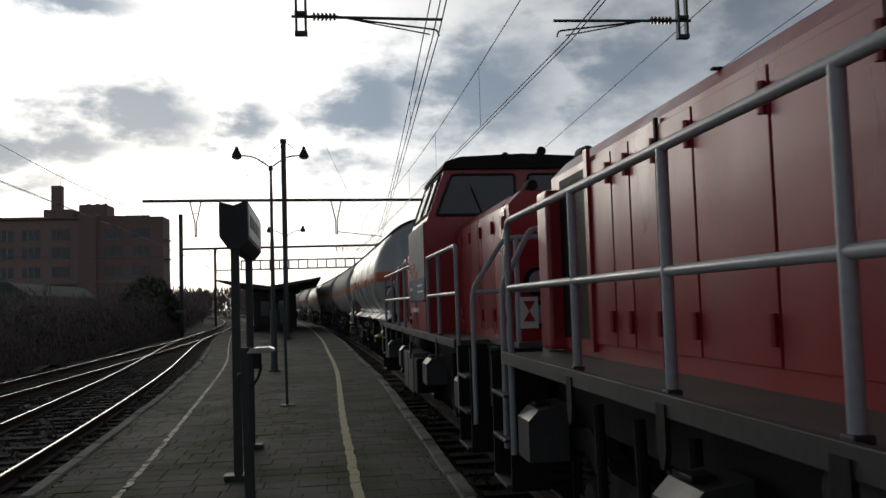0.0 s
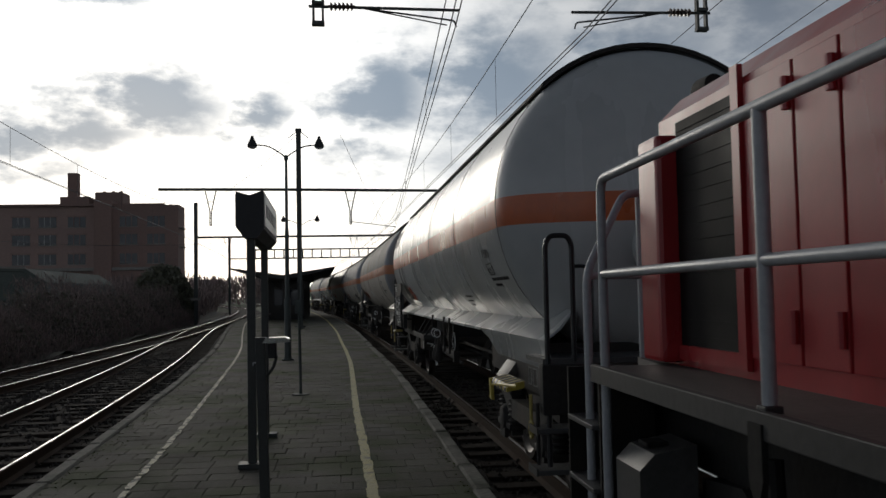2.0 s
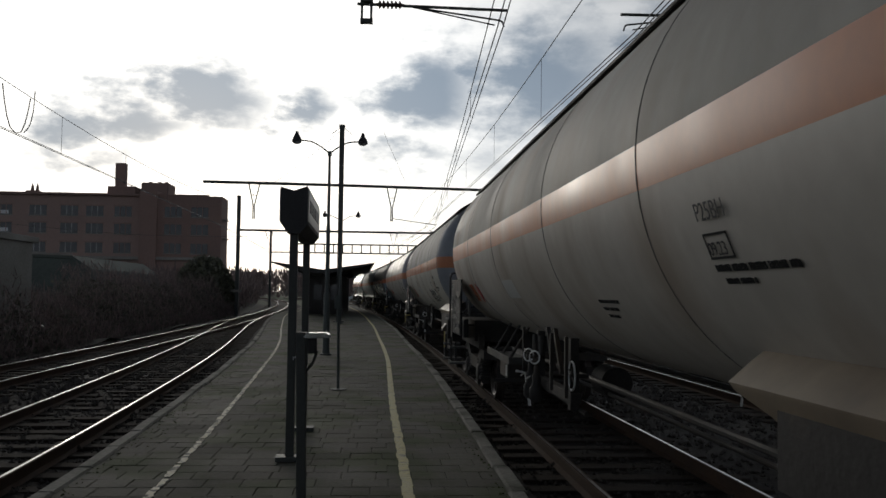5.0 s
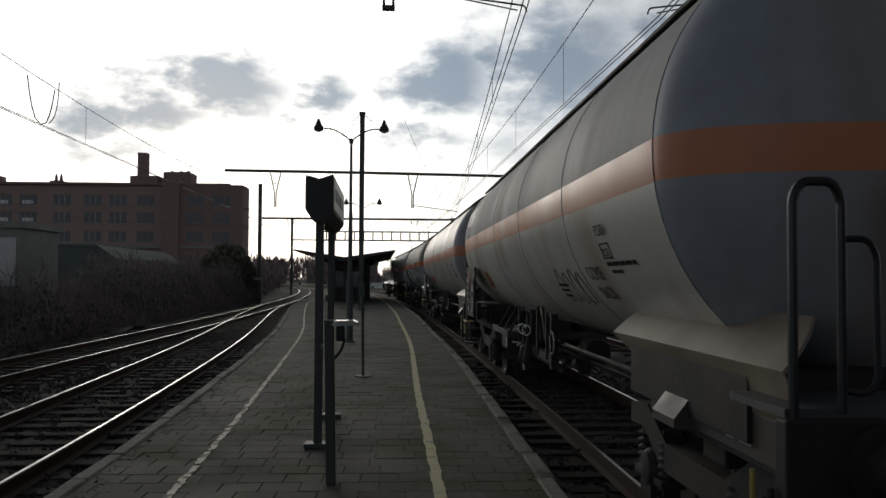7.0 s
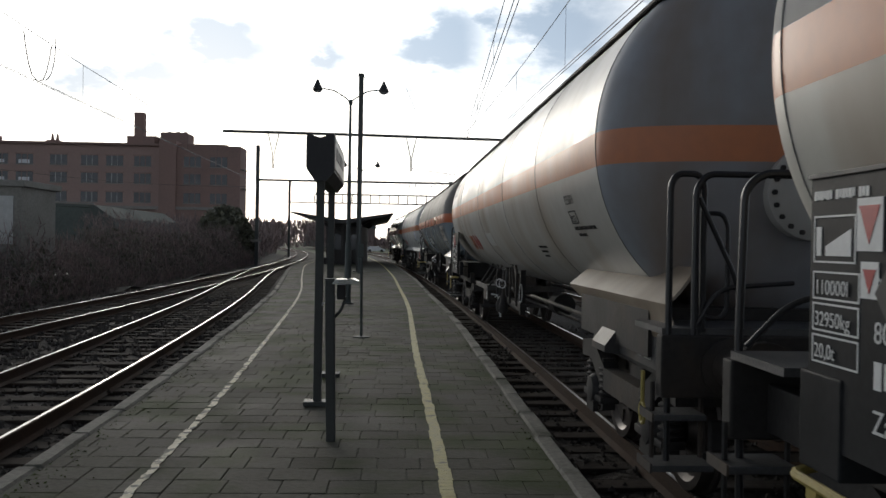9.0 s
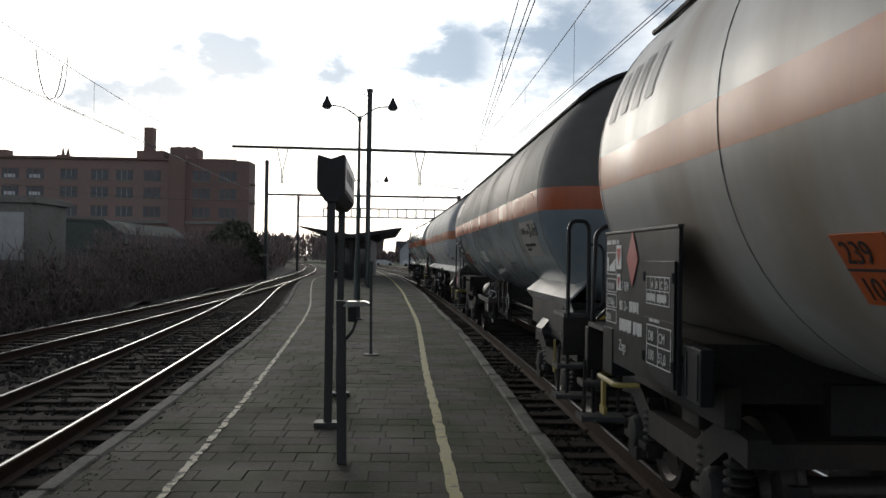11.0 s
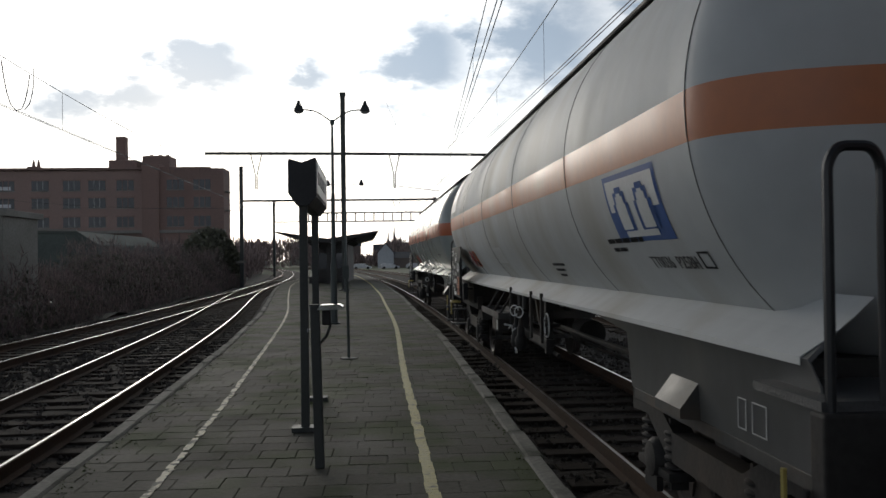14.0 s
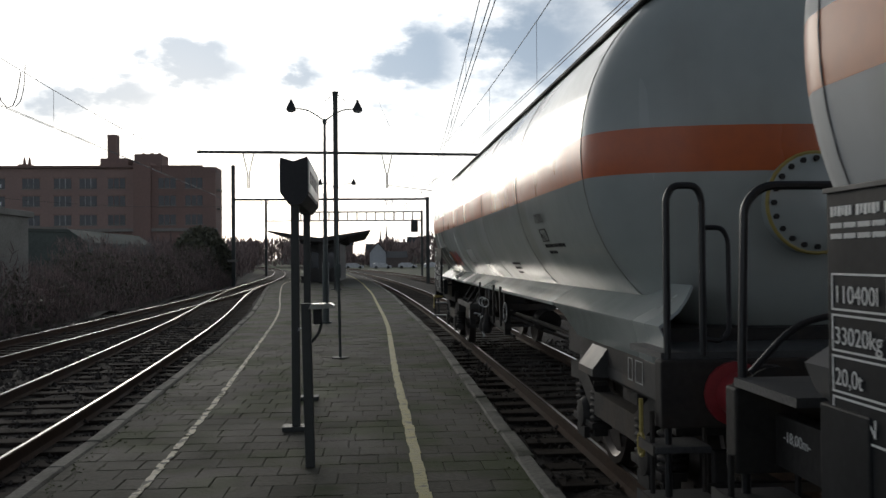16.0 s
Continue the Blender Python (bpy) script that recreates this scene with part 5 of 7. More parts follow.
        part("panel_rail", B(x + s * 0.004 - 0.012, x + s * 0.004 + 0.012, C0 + 0.1, C1 - 0.1, 1.855, 1.885), "loco_frame", cab)
        part("blue_field", B(x + s * 0.0055 - 0.003, x + s * 0.0055 + 0.003, C0 + 0.03, C1 - 0.03, 1.895, 2.20), "wrap_blue", wrap, "faded blue lower field")
        if s < 0:
            for a, b, z, h2 in ((-0.93, -0.12, 2.33, 0.12), (-1.22, -0.40, 2.205, 0.115)):
                part("red_label", B(x - 0.0105, x - 0.0045, a, b, z, z + h2), "wrap_red", wrap, "faded red caption strip")
            words("lettering", "wisselvanspoor.be", 0.085, "white_print", wrap, on_side(-0.15, 2.362, x - 0.0125))
            words("lettering", "changezdevoie.be", 0.085, "white_print", wrap, on_side(-0.43, 2.235, x - 0.0125))
            for a, b in ((-0.24, -0.15), (-0.55, -0.28)):
                part("wordmark", B(x - 0.0105, x - 0.009, a, b, 2.035, 2.085), "white_print", wrap)
            for k, (a, b) in enumerate(((-1.85, -1.25), (-2.0, -1.25))):
                part("slogan", B(x - 0.0105, x - 0.009, a, b, 2.08 - k * 0.09, 2.115 - k * 0.09), "white_print", wrap)
            for a, b in ((-0.29, -0.245), (-0.345, -0.30), (-0.425, -0.38), (-0.48, -0.435), (-1.0, -0.58), (-1.32, -1.08)):
                part("vehicle_number", B(x - 0.003, x - 0.0005, a, b, 1.70, 1.765), "white_print", cab)
        part("lock", B(x - 0.02, x + 0.02, C1 - 0.12, C1 - 0.04, 1.50, 1.58, bev=0.005), "loco_frame", cab)
        part("lock", B(x - 0.02, x + 0.02, C1 - 0.14, C1 - 0.03, 1.63, 1.67, bev=0.005), "loco_frame", cab)
    part("horn", lathe(bmesh.new(), [(-2.05, 0.07), (-1.95, 0.03), (-1.6, 0.025)], 14, "y", (0.35, 0, RZ + 0.14)), "loco_frame", root, smooth=True)
    part("beacon", lathe(bmesh.new(), [(RZ + 0.05, 0.07), (RZ + 0.16, 0.07), (RZ + 0.2, 0.03)], 14, "z", (-0.1, -1.6, 0)), "loco_frame", root, smooth=True)
    part("exhaust", B(-0.25, 0.25, 0.3, 0.9, HT, HT + 0.18, bev=0.04), "loco_frame", long)
    # handrails
    TOP, MID, R = DK + 1.05, DK + 0.52, 0.026
    for s in (-1, 1):
        x = s * 1.43
        for run, ends in (([-0.05, 1.16, 2.46, 3.88, 5.78], "long"), ([-4.95, -3.45, -2.30], "short")):
            a, b = run[0], run[-1]
            rail = part("handrail", T([(x, a, DK if ends == "long" else 0.62), (x, a, TOP), (x, b, TOP), (x, b, 0.62 if ends == "long" else DK)], R, 10, rad=0.10), "rail_grey", root, "light grey tubular handrail", smooth=True)
            part("mid_rail", T([(x, a, MID), (x, b, MID)], R * 0.9, 10), "rail_grey", rail, smooth=True)
            for y in run[1:-1]:
                part("stanchion", T([(x, y, DK - 0.05), (x, y, TOP)], R, 10), "rail_grey", rail, smooth=True)
                part("socket", B(x - 0.034, x + 0.034, y - 0.034, y + 0.034, DK, DK + 0.028, bev=0.008), "deck_edge", rail)
            for y in run[1:-1]:
                part("bracket", prism(bmesh.new(), [(y - 0.05, DK - 0.03), (y + 0.05, DK - 0.03), (y + 0.05, DK - 0.22), (y + 0.02, DK - 0.30), (y - 0.02, DK - 0.30), (y - 0.05, DK - 0.22)], "x", s * 1.466, s * 1.49), "loco_frame", rail)
        # end steps and their rails
        for e in (-1, 1):
            y = 6.22 if e > 0 else -5.35
            st = part("step_well", B(s * 1.27 - 0.16, s * 1.27 + 0.16, y - 0.31, y - 0.28, 0.30, DK - 0.06), "loco_frame", root, "dark step well at the corner")
            part("side_plate", B(s * 1.30 - 0.16, s * 1.30 + 0.16, y + 0.27, y + 0.30, 0.30, DK - 0.05), "loco_frame", st)
            part("back_plate", B(s * 1.12 - 0.01, s * 1.12 + 0.01, y - 0.30, y + 0.30, 0.45, DK - 0.05), "loco_frame", st)
            for z in (0.32, 0.68, 1.04):
                part("tread", B(s * 1.31 - 0.16, s * 1.31 + 0.16, y - 0.27, y + 0.27, z, z + 0.03, bev=0.006), "step_grey", st)
    for e in (-1, 1):
        y = 6.44 if e > 0 else -5.98
        for s in (-1, 1):
            er = part("end_rail", T([(s * 1.40, y - e * 0.22, 0.60), (s * 1.40, y - e * 0.22, MID + 0.02), (s * 1.10, y - e * 0.04, TOP - 0.02), (s * 0.98, y, TOP), (s * 0.40, y, TOP), (s * 0.40, y, DK)], R, 10, rad=0.10), "rail_grey", root, "sloping grey end handrail", smooth=True)
            part("mid_rail", T([(s * 1.40, y - e * 0.22, MID), (s * 0.98, y, MID), (s * 0.40, y, MID)], R * 0.9, 8), "rail_grey", er, smooth=True)
            part("stanchion", T([(s * 0.98, y, DK - 0.1), (s * 0.98, y, TOP)], R, 8), "rail_grey", er, smooth=True)
    # underfloor equipment
    for s in (-1, 1):
        bx = part("equipment_box", B(s * 1.30 - 0.16, s * 1.30 + 0.16, -0.25, 1.25, 0.38, 1.02, bev=0.015), "grey_box", root, "pale grey equipment box under the deck")
        part("lid_seam", B(s * 1.462 - 0.004, s * 1.462 + 0.004, 0.49, 0.505, 0.40, 1.0), "loco_frame", bx)
        part("battery_box", B(s * 1.28 - 0.17, s * 1.28 + 0.17, -0.75, -0.29, 0.42, 0.96, bev=0.015), "loco_frame", root)
        for y0, y1, z0, z1 in ((-4.85, -4.45, 0.64, 0.96), (-1.80, -1.28, 0.64, 0.96), (2.40, 2.78, 0.64, 0.96), (5.28, 5.66, 0.64, 0.96)):
            sb = part("sand_box", prism(bmesh.new(), [(s * 1.12, z0), (s * 1.42, z0), (s * 1.42, z1 - 0.02), (s * 1.34, z1 + 0.06), (s * 1.12, z1 + 0.10)], "y", y0, y1), "sand_box", root, "dull grey sand box with a sloping lid")
            part("filler_lid", B(s * 1.22, s * 1.34, y0 + 0.12, y1 - 0.12, z1 + 0.07, z1 + 0.10, bev=0.01), "loco_frame", sb)
        part("air_tank", lathe(bmesh.new(), [(0.05, 0.04), (0.08, 0.13), (0.14, 0.16), (0.74, 0.16), (0.80, 0.13), (0.83, 0.04)], 20, "y", (s * 1.16, 0, 1.19)), "wagon_black", root, "dark cylindrical air reservoir", smooth=True)
        part("air_tank", lathe(bmesh.new(), [(0.95, 0.04), (0.98, 0.13), (1.04, 0.16), (1.54, 0.16), (1.60, 0.13), (1.63, 0.04)], 20, "y", (s * 1.16, 0, 1.19)), "wagon_black", root, "dark cylindrical air reservoir", smooth=True)
        part("gauge", lathe(bmesh.new(), [(s * 1.36, 0.055), (s * 1.40, 0.055)], 16, "x", (0, 0.63, 1.10)), "chrome", root, "small bright pressure gauge")
        for yb in (-3.6, 3.6):
            for d in (-0.75, 0.0, 0.75):
                part("damper", T([(s * 1.16, yb + d, 0.45), (s * 1.16, yb + d + 0.05, 1.15)], 0.035, 8), "loco_frame", root)
        part("jacking_hook", prism(bmesh.new(), [(-0.06, 1.20), (0.06, 1.20), (0.06, 0.98), (0.0, 0.92), (-0.06, 0.98)], "x", s * 1.44, s * 1.48), "deck_edge", root)
    part("fuel_tank", B(-1.0, 1.0, -1.7, 1.7, 0.32, 0.95, bev=0.05), "loco_frame", root)
    return root


# ---------------------------------------------------------------- train: tank wagons
AX, TR = 2.64, 1.46            # tank axis height above the rail, tank radius


def tank_bm(y0, y1):
    dish = [(0.0, 1.0), (0.10, 0.992), (0.20, 0.968), (0.30, 0.925), (0.40, 0.86), (0.48, 0.77), (0.55, 0.65), (0.61, 0.5), (0.655, 0.33), (0.68, 0.16), (0.688, 0.03)]
    prof = [(y0 - d, TR * k) for d, k in reversed(dish)]
    prof += [(y0 + (y1 - y0) * i / 6, TR) for i in range(1, 6)]
    prof += [(y1 + d, TR * k) for d, k in dish]
    bm = lathe(bmesh.new(), prof, 96, "y", (0, 0, AX))
    return bm


def tank_parts(root, y0, y1, shell, band, lo, hi, upper=None, end=None):
    pieces = [("tank_shell", shell, lambda z: z < lo or z > hi, "pressure tank shell")]
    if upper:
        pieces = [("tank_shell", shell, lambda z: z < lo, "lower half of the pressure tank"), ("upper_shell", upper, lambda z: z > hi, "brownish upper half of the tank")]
    for name, mat, keep, lab in (*pieces, ("orange_band", band, lambda z: lo <= z <= hi, "orange gas-warning band round the tank")):
        bm = tank_bm(y0, y1)
        for z in (lo, hi):
            bmesh.ops.bisect_plane(bm, geom=bm.verts[:] + bm.edges[:] + bm.faces[:], plane_co=(0, 0, z), plane_no=(0, 0, 1))
        bm.normal_update()
        drop = [f for f in bm.faces if not keep(f.calc_center_median().z)]
        bmesh.ops.delete(bm, geom=drop, context="FACES")
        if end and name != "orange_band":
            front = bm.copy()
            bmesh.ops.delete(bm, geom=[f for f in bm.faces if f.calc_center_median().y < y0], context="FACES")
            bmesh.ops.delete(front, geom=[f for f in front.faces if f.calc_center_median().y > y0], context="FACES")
            part("leading_end", front, end, root, "dished tank end with brown brake dust, its base tone darkened for shade", smooth=True)
        tk = part(name, bm, mat, root, lab, smooth=True)
    return tk


def data_board(root, y0, y1, z0, z1, x, spec):
    """Dark lettered board at the rear corner. spec chooses its printed panels. Offsets run from the rear upper corner."""
    bd = part("data_board", B(x - 0.012, x + 0.012, y0, y1, z0, z1, bev=0.004), "board", root, "dark data board with white lettering")
    part("top_rail", B(x - 0.022, x + 0.014, y0 - 0.01, y1 + 0.01, z1 - 0.004, z1 + 0.014, bev=0.003), "sill_grey", bd)
    f = x - 0.0135
    ink = "dim_print" if spec.get("dirty") else "white_print"

    def outline(a, b, z, t, w=0.007):
        y = y1 - a
        bm = bmesh.new()
        for q in ((y - b, y, z1 - z - w, z1 - z), (y - b, y, z1 - z - t, z1 - z - t + w), (y - w, y, z1 - z - t + w, z1 - z - w), (y - b, y - b + w, z1 - z - t + w, z1 - z - w)):
            box(bm, f - 0.0015, f + 0.0015, *q)
        part("outline", bm, ink, bd)

    def text(s, a, z, size):
        words("lettering", s, size, ink, bd, on_side(y1 - a, z1 - z, f - 0.003))

    def bars(a, length, z, t, to=None, face=None, gap=0.42):
        """A line of plain upright bars, the size of the characters of a line that cannot be given."""
        bm = bmesh.new()
        at, k = 0.0, 0
        g = f if face is None else face
        while at + t * 0.5 < length:
            w = t * (0.5, 0.42, 0.55, 0.36)[k % 4]
            box(bm, g - 0.0015, g + 0.0015, y1 - a - at - w, y1 - a - at, z1 - z - t * (1.0, 0.86, 1.0, 0.93)[(k * 7) % 4], z1 - z)
            at += w + t * gap * (2.0 if k % 6 == 5 else 0.5)
            k += 1
        tagged(part("lettering", bm, ink, to or bd), kind="stuff")
    bars(0.03, 0.40, 0.05, 0.034)
    if not spec.get("diamond"):
        bars(0.03, 0.46, 0.105, 0.018)
        bars(0.03, 0.42, 0.140, 0.018)
    if spec.get("diamond"):
        outline(0.03, 0.30, 0.14, 0.17)
        part("ramp", prism(bmesh.new(), [(y1 - 0.12, z1 - 0.285), (y1 - 0.30, z1 - 0.285), (y1 - 0.30, z1 - 0.19), (y1 - 0.12, z1 - 0.25)], "x", f - 0.0015, f + 0.0015), ink, bd)
        part("ramp", B(f - 0.0015, f + 0.0015, y1 - 0.09, y1 - 0.05, z1 - 0.285, z1 - 0.18), ink, bd)
    cz, ch, cs = (0.34, 0.115, 0.075) if spec.get("diamond") else (0.27, 0.135, 0.082)
    for k, t in enumerate(spec["caps"]):
        outline(0.03, 0.33, cz + k * ch, ch - 0.012)
        text(t, 0.05, cz + k * ch + ch * 0.72, cs)
    text("37 RIV" if spec.get("plate_low") else "33 RIV", 0.46, 0.42, 0.10)
    text("80 D-", 0.46, 0.56, 0.10)
    bars(0.74, 0.24, 0.485, 0.075)
    bars(0.46, 0.62, 0.62, 0.09, gap=0.36)
    if z1 - z0 > 0.9:
        text("Zags", 0.46, 0.85, 0.11)
        # loading pictogram: a frame with a leaning ramp
        px, pz = (0.72, 0.10) if spec.get("plate_low") else (0.80, 0.74)
        if not spec.get("diamond"):
            outline(px, 0.26, pz, 0.19)
            ya = y1 - px
            part("ramp", prism(bmesh.new(), [(ya - 0.06, z1 - pz - 0.16), (ya - 0.23, z1 - pz - 0.16), (ya - 0.23, z1 - pz - 0.06), (ya - 0.06, z1 - pz - 0.12)], "x", f - 0.0015, f + 0.0015), ink, bd)
    if spec.get("plate_low"):
        part("place_label", B(f - 0.002, f - 0.0005, y1 - 0.96, y1 - 0.50, z0 + 0.03, z0 + 0.10), ink, bd, "white routing label")
    hy = y0 + 0.70
    hinge = part("hinged_panel", B(f - 0.014, f - 0.002, y0 + 0.03, hy, z0 + 0.03, z1 - 0.20, bev=0.004), "sill_grey" if spec.get("pale") else "board", bd, "hinged grey load panel")
    g = f - 0.0155
    for z in (z0 + 0.16, z1 - 0.30):
        for y in (y0 + 0.05, hy - 0.03):
            part("hinge", T([(g, y, z - 0.03), (g, y, z + 0.03)], 0.011, 6), "tube_black", hinge)
    part("fold_line", B(g - 0.001, g + 0.001, y0 + 0.04, hy - 0.02, z0 + 0.408, z0 + 0.414), "tube_black", hinge)
    # load table: two framed rows of small cells
    grid = bmesh.new()
    ya, yb, zt = y0 + 0.12, hy - 0.08, z1 - 0.30
    for z in (zt, zt - 0.085, zt - 0.17):
        box(grid, g - 0.001, g + 0.001, ya, yb, z - 0.003, z + 0.003)
    for k in range(6):
        y = ya + (yb - ya) * k / 5
        box(grid, g - 0.001, g + 0.001, y - 0.003, y + 0.003, zt - 0.17, zt)
    part("load_table", grid, ink, hinge)
    for k, ch in enumerate("ABCD"):
        words("lettering", ch, 0.07, ink, hinge, on_side(yb - (yb - ya) * (k + 1) / 5 - 0.02, zt - 0.072, g - 0.002))
    bars(y1 - yb + 0.015, yb - ya - 0.03, z1 - zt + 0.105, 0.05, hinge, g)
    bars(y1 - hy + 0.16, 0.22, z1 - zt + 0.26, 0.022, hinge, g)
    if spec.get("plate_low"):
        part("plate", B(g - 0.004, g - 0.001, y0 + 0.12, y0 + 0.60, z0 + 0.06, z0 + 0.40), "hazard_orange", hinge, "orange hazard plate reading 239 over 1010")
        words("lettering", "239", 0.16, "black_print", hinge, on_side(y0 + 0.54, z0 + 0.265, g - 0.006))
        words("lettering", "1010", 0.16, "black_print", hinge, on_side(y0 + 0.56, z0 + 0.085, g - 0.006))
        part("divider", B(g - 0.006, g - 0.004, y0 + 0.12, y0 + 0.60, z0 + 0.225, z0 + 0.235), "black_print", hinge)
    else:
        for k in (0, 1):
            words("lettering", ("DB", "100")[k], 0.09, ink, hinge, on_side(y0 + 0.56, z0 + 0.27 - k * 0.12, g - 0.002))
            words("lettering", ("CM", "51,0")[k], 0.09, ink, hinge, on_side(y0 + 0.33, z0 + 0.27 - k * 0.12, g - 0.002))
        cells = bmesh.new()
        for q in ((0.08, 0.60, 0.24, 0.247), (0.08, 0.60, 0.12, 0.127), (0.08, 0.60, 0.363, 0.37), (0.345, 0.352, 0.127, 0.363), (0.08, 0.087, 0.127, 0.363), (0.593, 0.60, 0.127, 0.363)):
            box(cells, g - 0.001, g + 0.001, y0 + q[0], y0 + q[1], z0 + q[2], z0 + q[3])
        part("divider", cells, ink, hinge)
    if spec.get("diamond"):
        c = (y1 - 0.82, z1 - 0.19)
        part("hazard_diamond", prism(bmesh.new(), [(c[0] - 0.15, c[1]), (c[0], c[1] - 0.19), (c[0] + 0.15, c[1]), (c[0], c[1] + 0.19)], "x", f - 0.006, f - 0.003), "hazard_red", bd, "red flammable-gas diamond")
        for k, (a, w) in enumerate(((0.34, 0.16), (0.37, 0.11))):
            zt = z1 - 0.09 - k * 0.21
            part("caution_label", B(f - 0.003, f - 0.001, y1 - a - w, y1 - a, zt - w * 1.1, zt), ink, bd)
            part("caution_mark", prism(bmesh.new(), [(y1 - a - w + 0.015, zt - 0.025), (y1 - a - 0.015, zt - 0.025), (y1 - a - w / 2, zt - w * 0.95)], "x", f - 0.005, f - 0.003), "hazard_red", bd)
    if spec.get("holders"):
        for ya, za in ((y1 - 0.66, z1 - 0.40), (y1 - 0.86, z1 - 0.66)):
            part("placard_holder", prism(bmesh.new(), [(ya - 0.17, za), (ya, za - 0.20), (ya + 0.17, za), (ya, za + 0.20)], "x", f - 0.02, f - 0.008), "sill_grey", bd, "empty grey diamond placard holder")
    # low guard at the rear foot and the towing hook under it
    part("foot_guard", B(x - 0.02, x + 0.16, y1 - 0.26, y1 + 0.05, z0 - 0.10, z0 + 0.26, bev=0.01), "board", bd, "black box guard at the board's foot")
    if spec.get("dirty"):
        return bd
    hk = part("tow_bracket", T([(x + 0.1, y1 + 0.08, z0 - 0.12), (x - 0.06, y1 + 0.02, z0 - 0.13), (x - 0.06, y1 - 0.55, z0 - 0.13), (x + 0.1, y1 - 0.62, z0 - 0.12)], 0.020, 8, rad=0.06), "hook_yellow", root, "worn yellow tow bracket", smooth=True)
    part("hook", prism(bmesh.new(), [(y1 - 0.20, z0 - 0.14), (y1 - 0.12, z0 - 0.14), (y1 - 0.13, z0 - 0.33), (y1 - 0.08, z0 - 0.35), (y1 - 0.09, z0 - 0.40), (y1 - 0.23, z0 - 0.40), (y1 - 0.24, z0 - 0.35), (y1 - 0.19, z0 - 0.33)], "x", x - 0.07, x - 0.045), "hook_yellow", hk)
    return bd


def handwheel(root, c, r, ax, lean=0.0):
    m = Matrix.Translation(c) @ Matrix.Rotation(lean, 4, "Z")
    bm = bmesh.new()
    pts = [m @ Vector((0, r * math.cos(a), r * math.sin(a))) for a in np.linspace(0, 2 * math.pi, 25)]
    tube(bm, pts, 0.009, 6)
    w = part("handwheel", bm, "handwheel", root, "white-rimmed brake handwheel", smooth=True)
    for k in range(4):
        a = k * math.pi / 2 + 0.4
        part("spoke", T([m @ Vector((0, 0, 0)), m @ Vector((0, r * math.cos(a), r * math.sin(a)))], 0.009, 5), "wagon_black", w)
    part("hub", T([m @ Vector((-0.02, 0, 0)), m @ Vector((0.15, 0, 0))], 0.02, 8), "wagon_black", w)


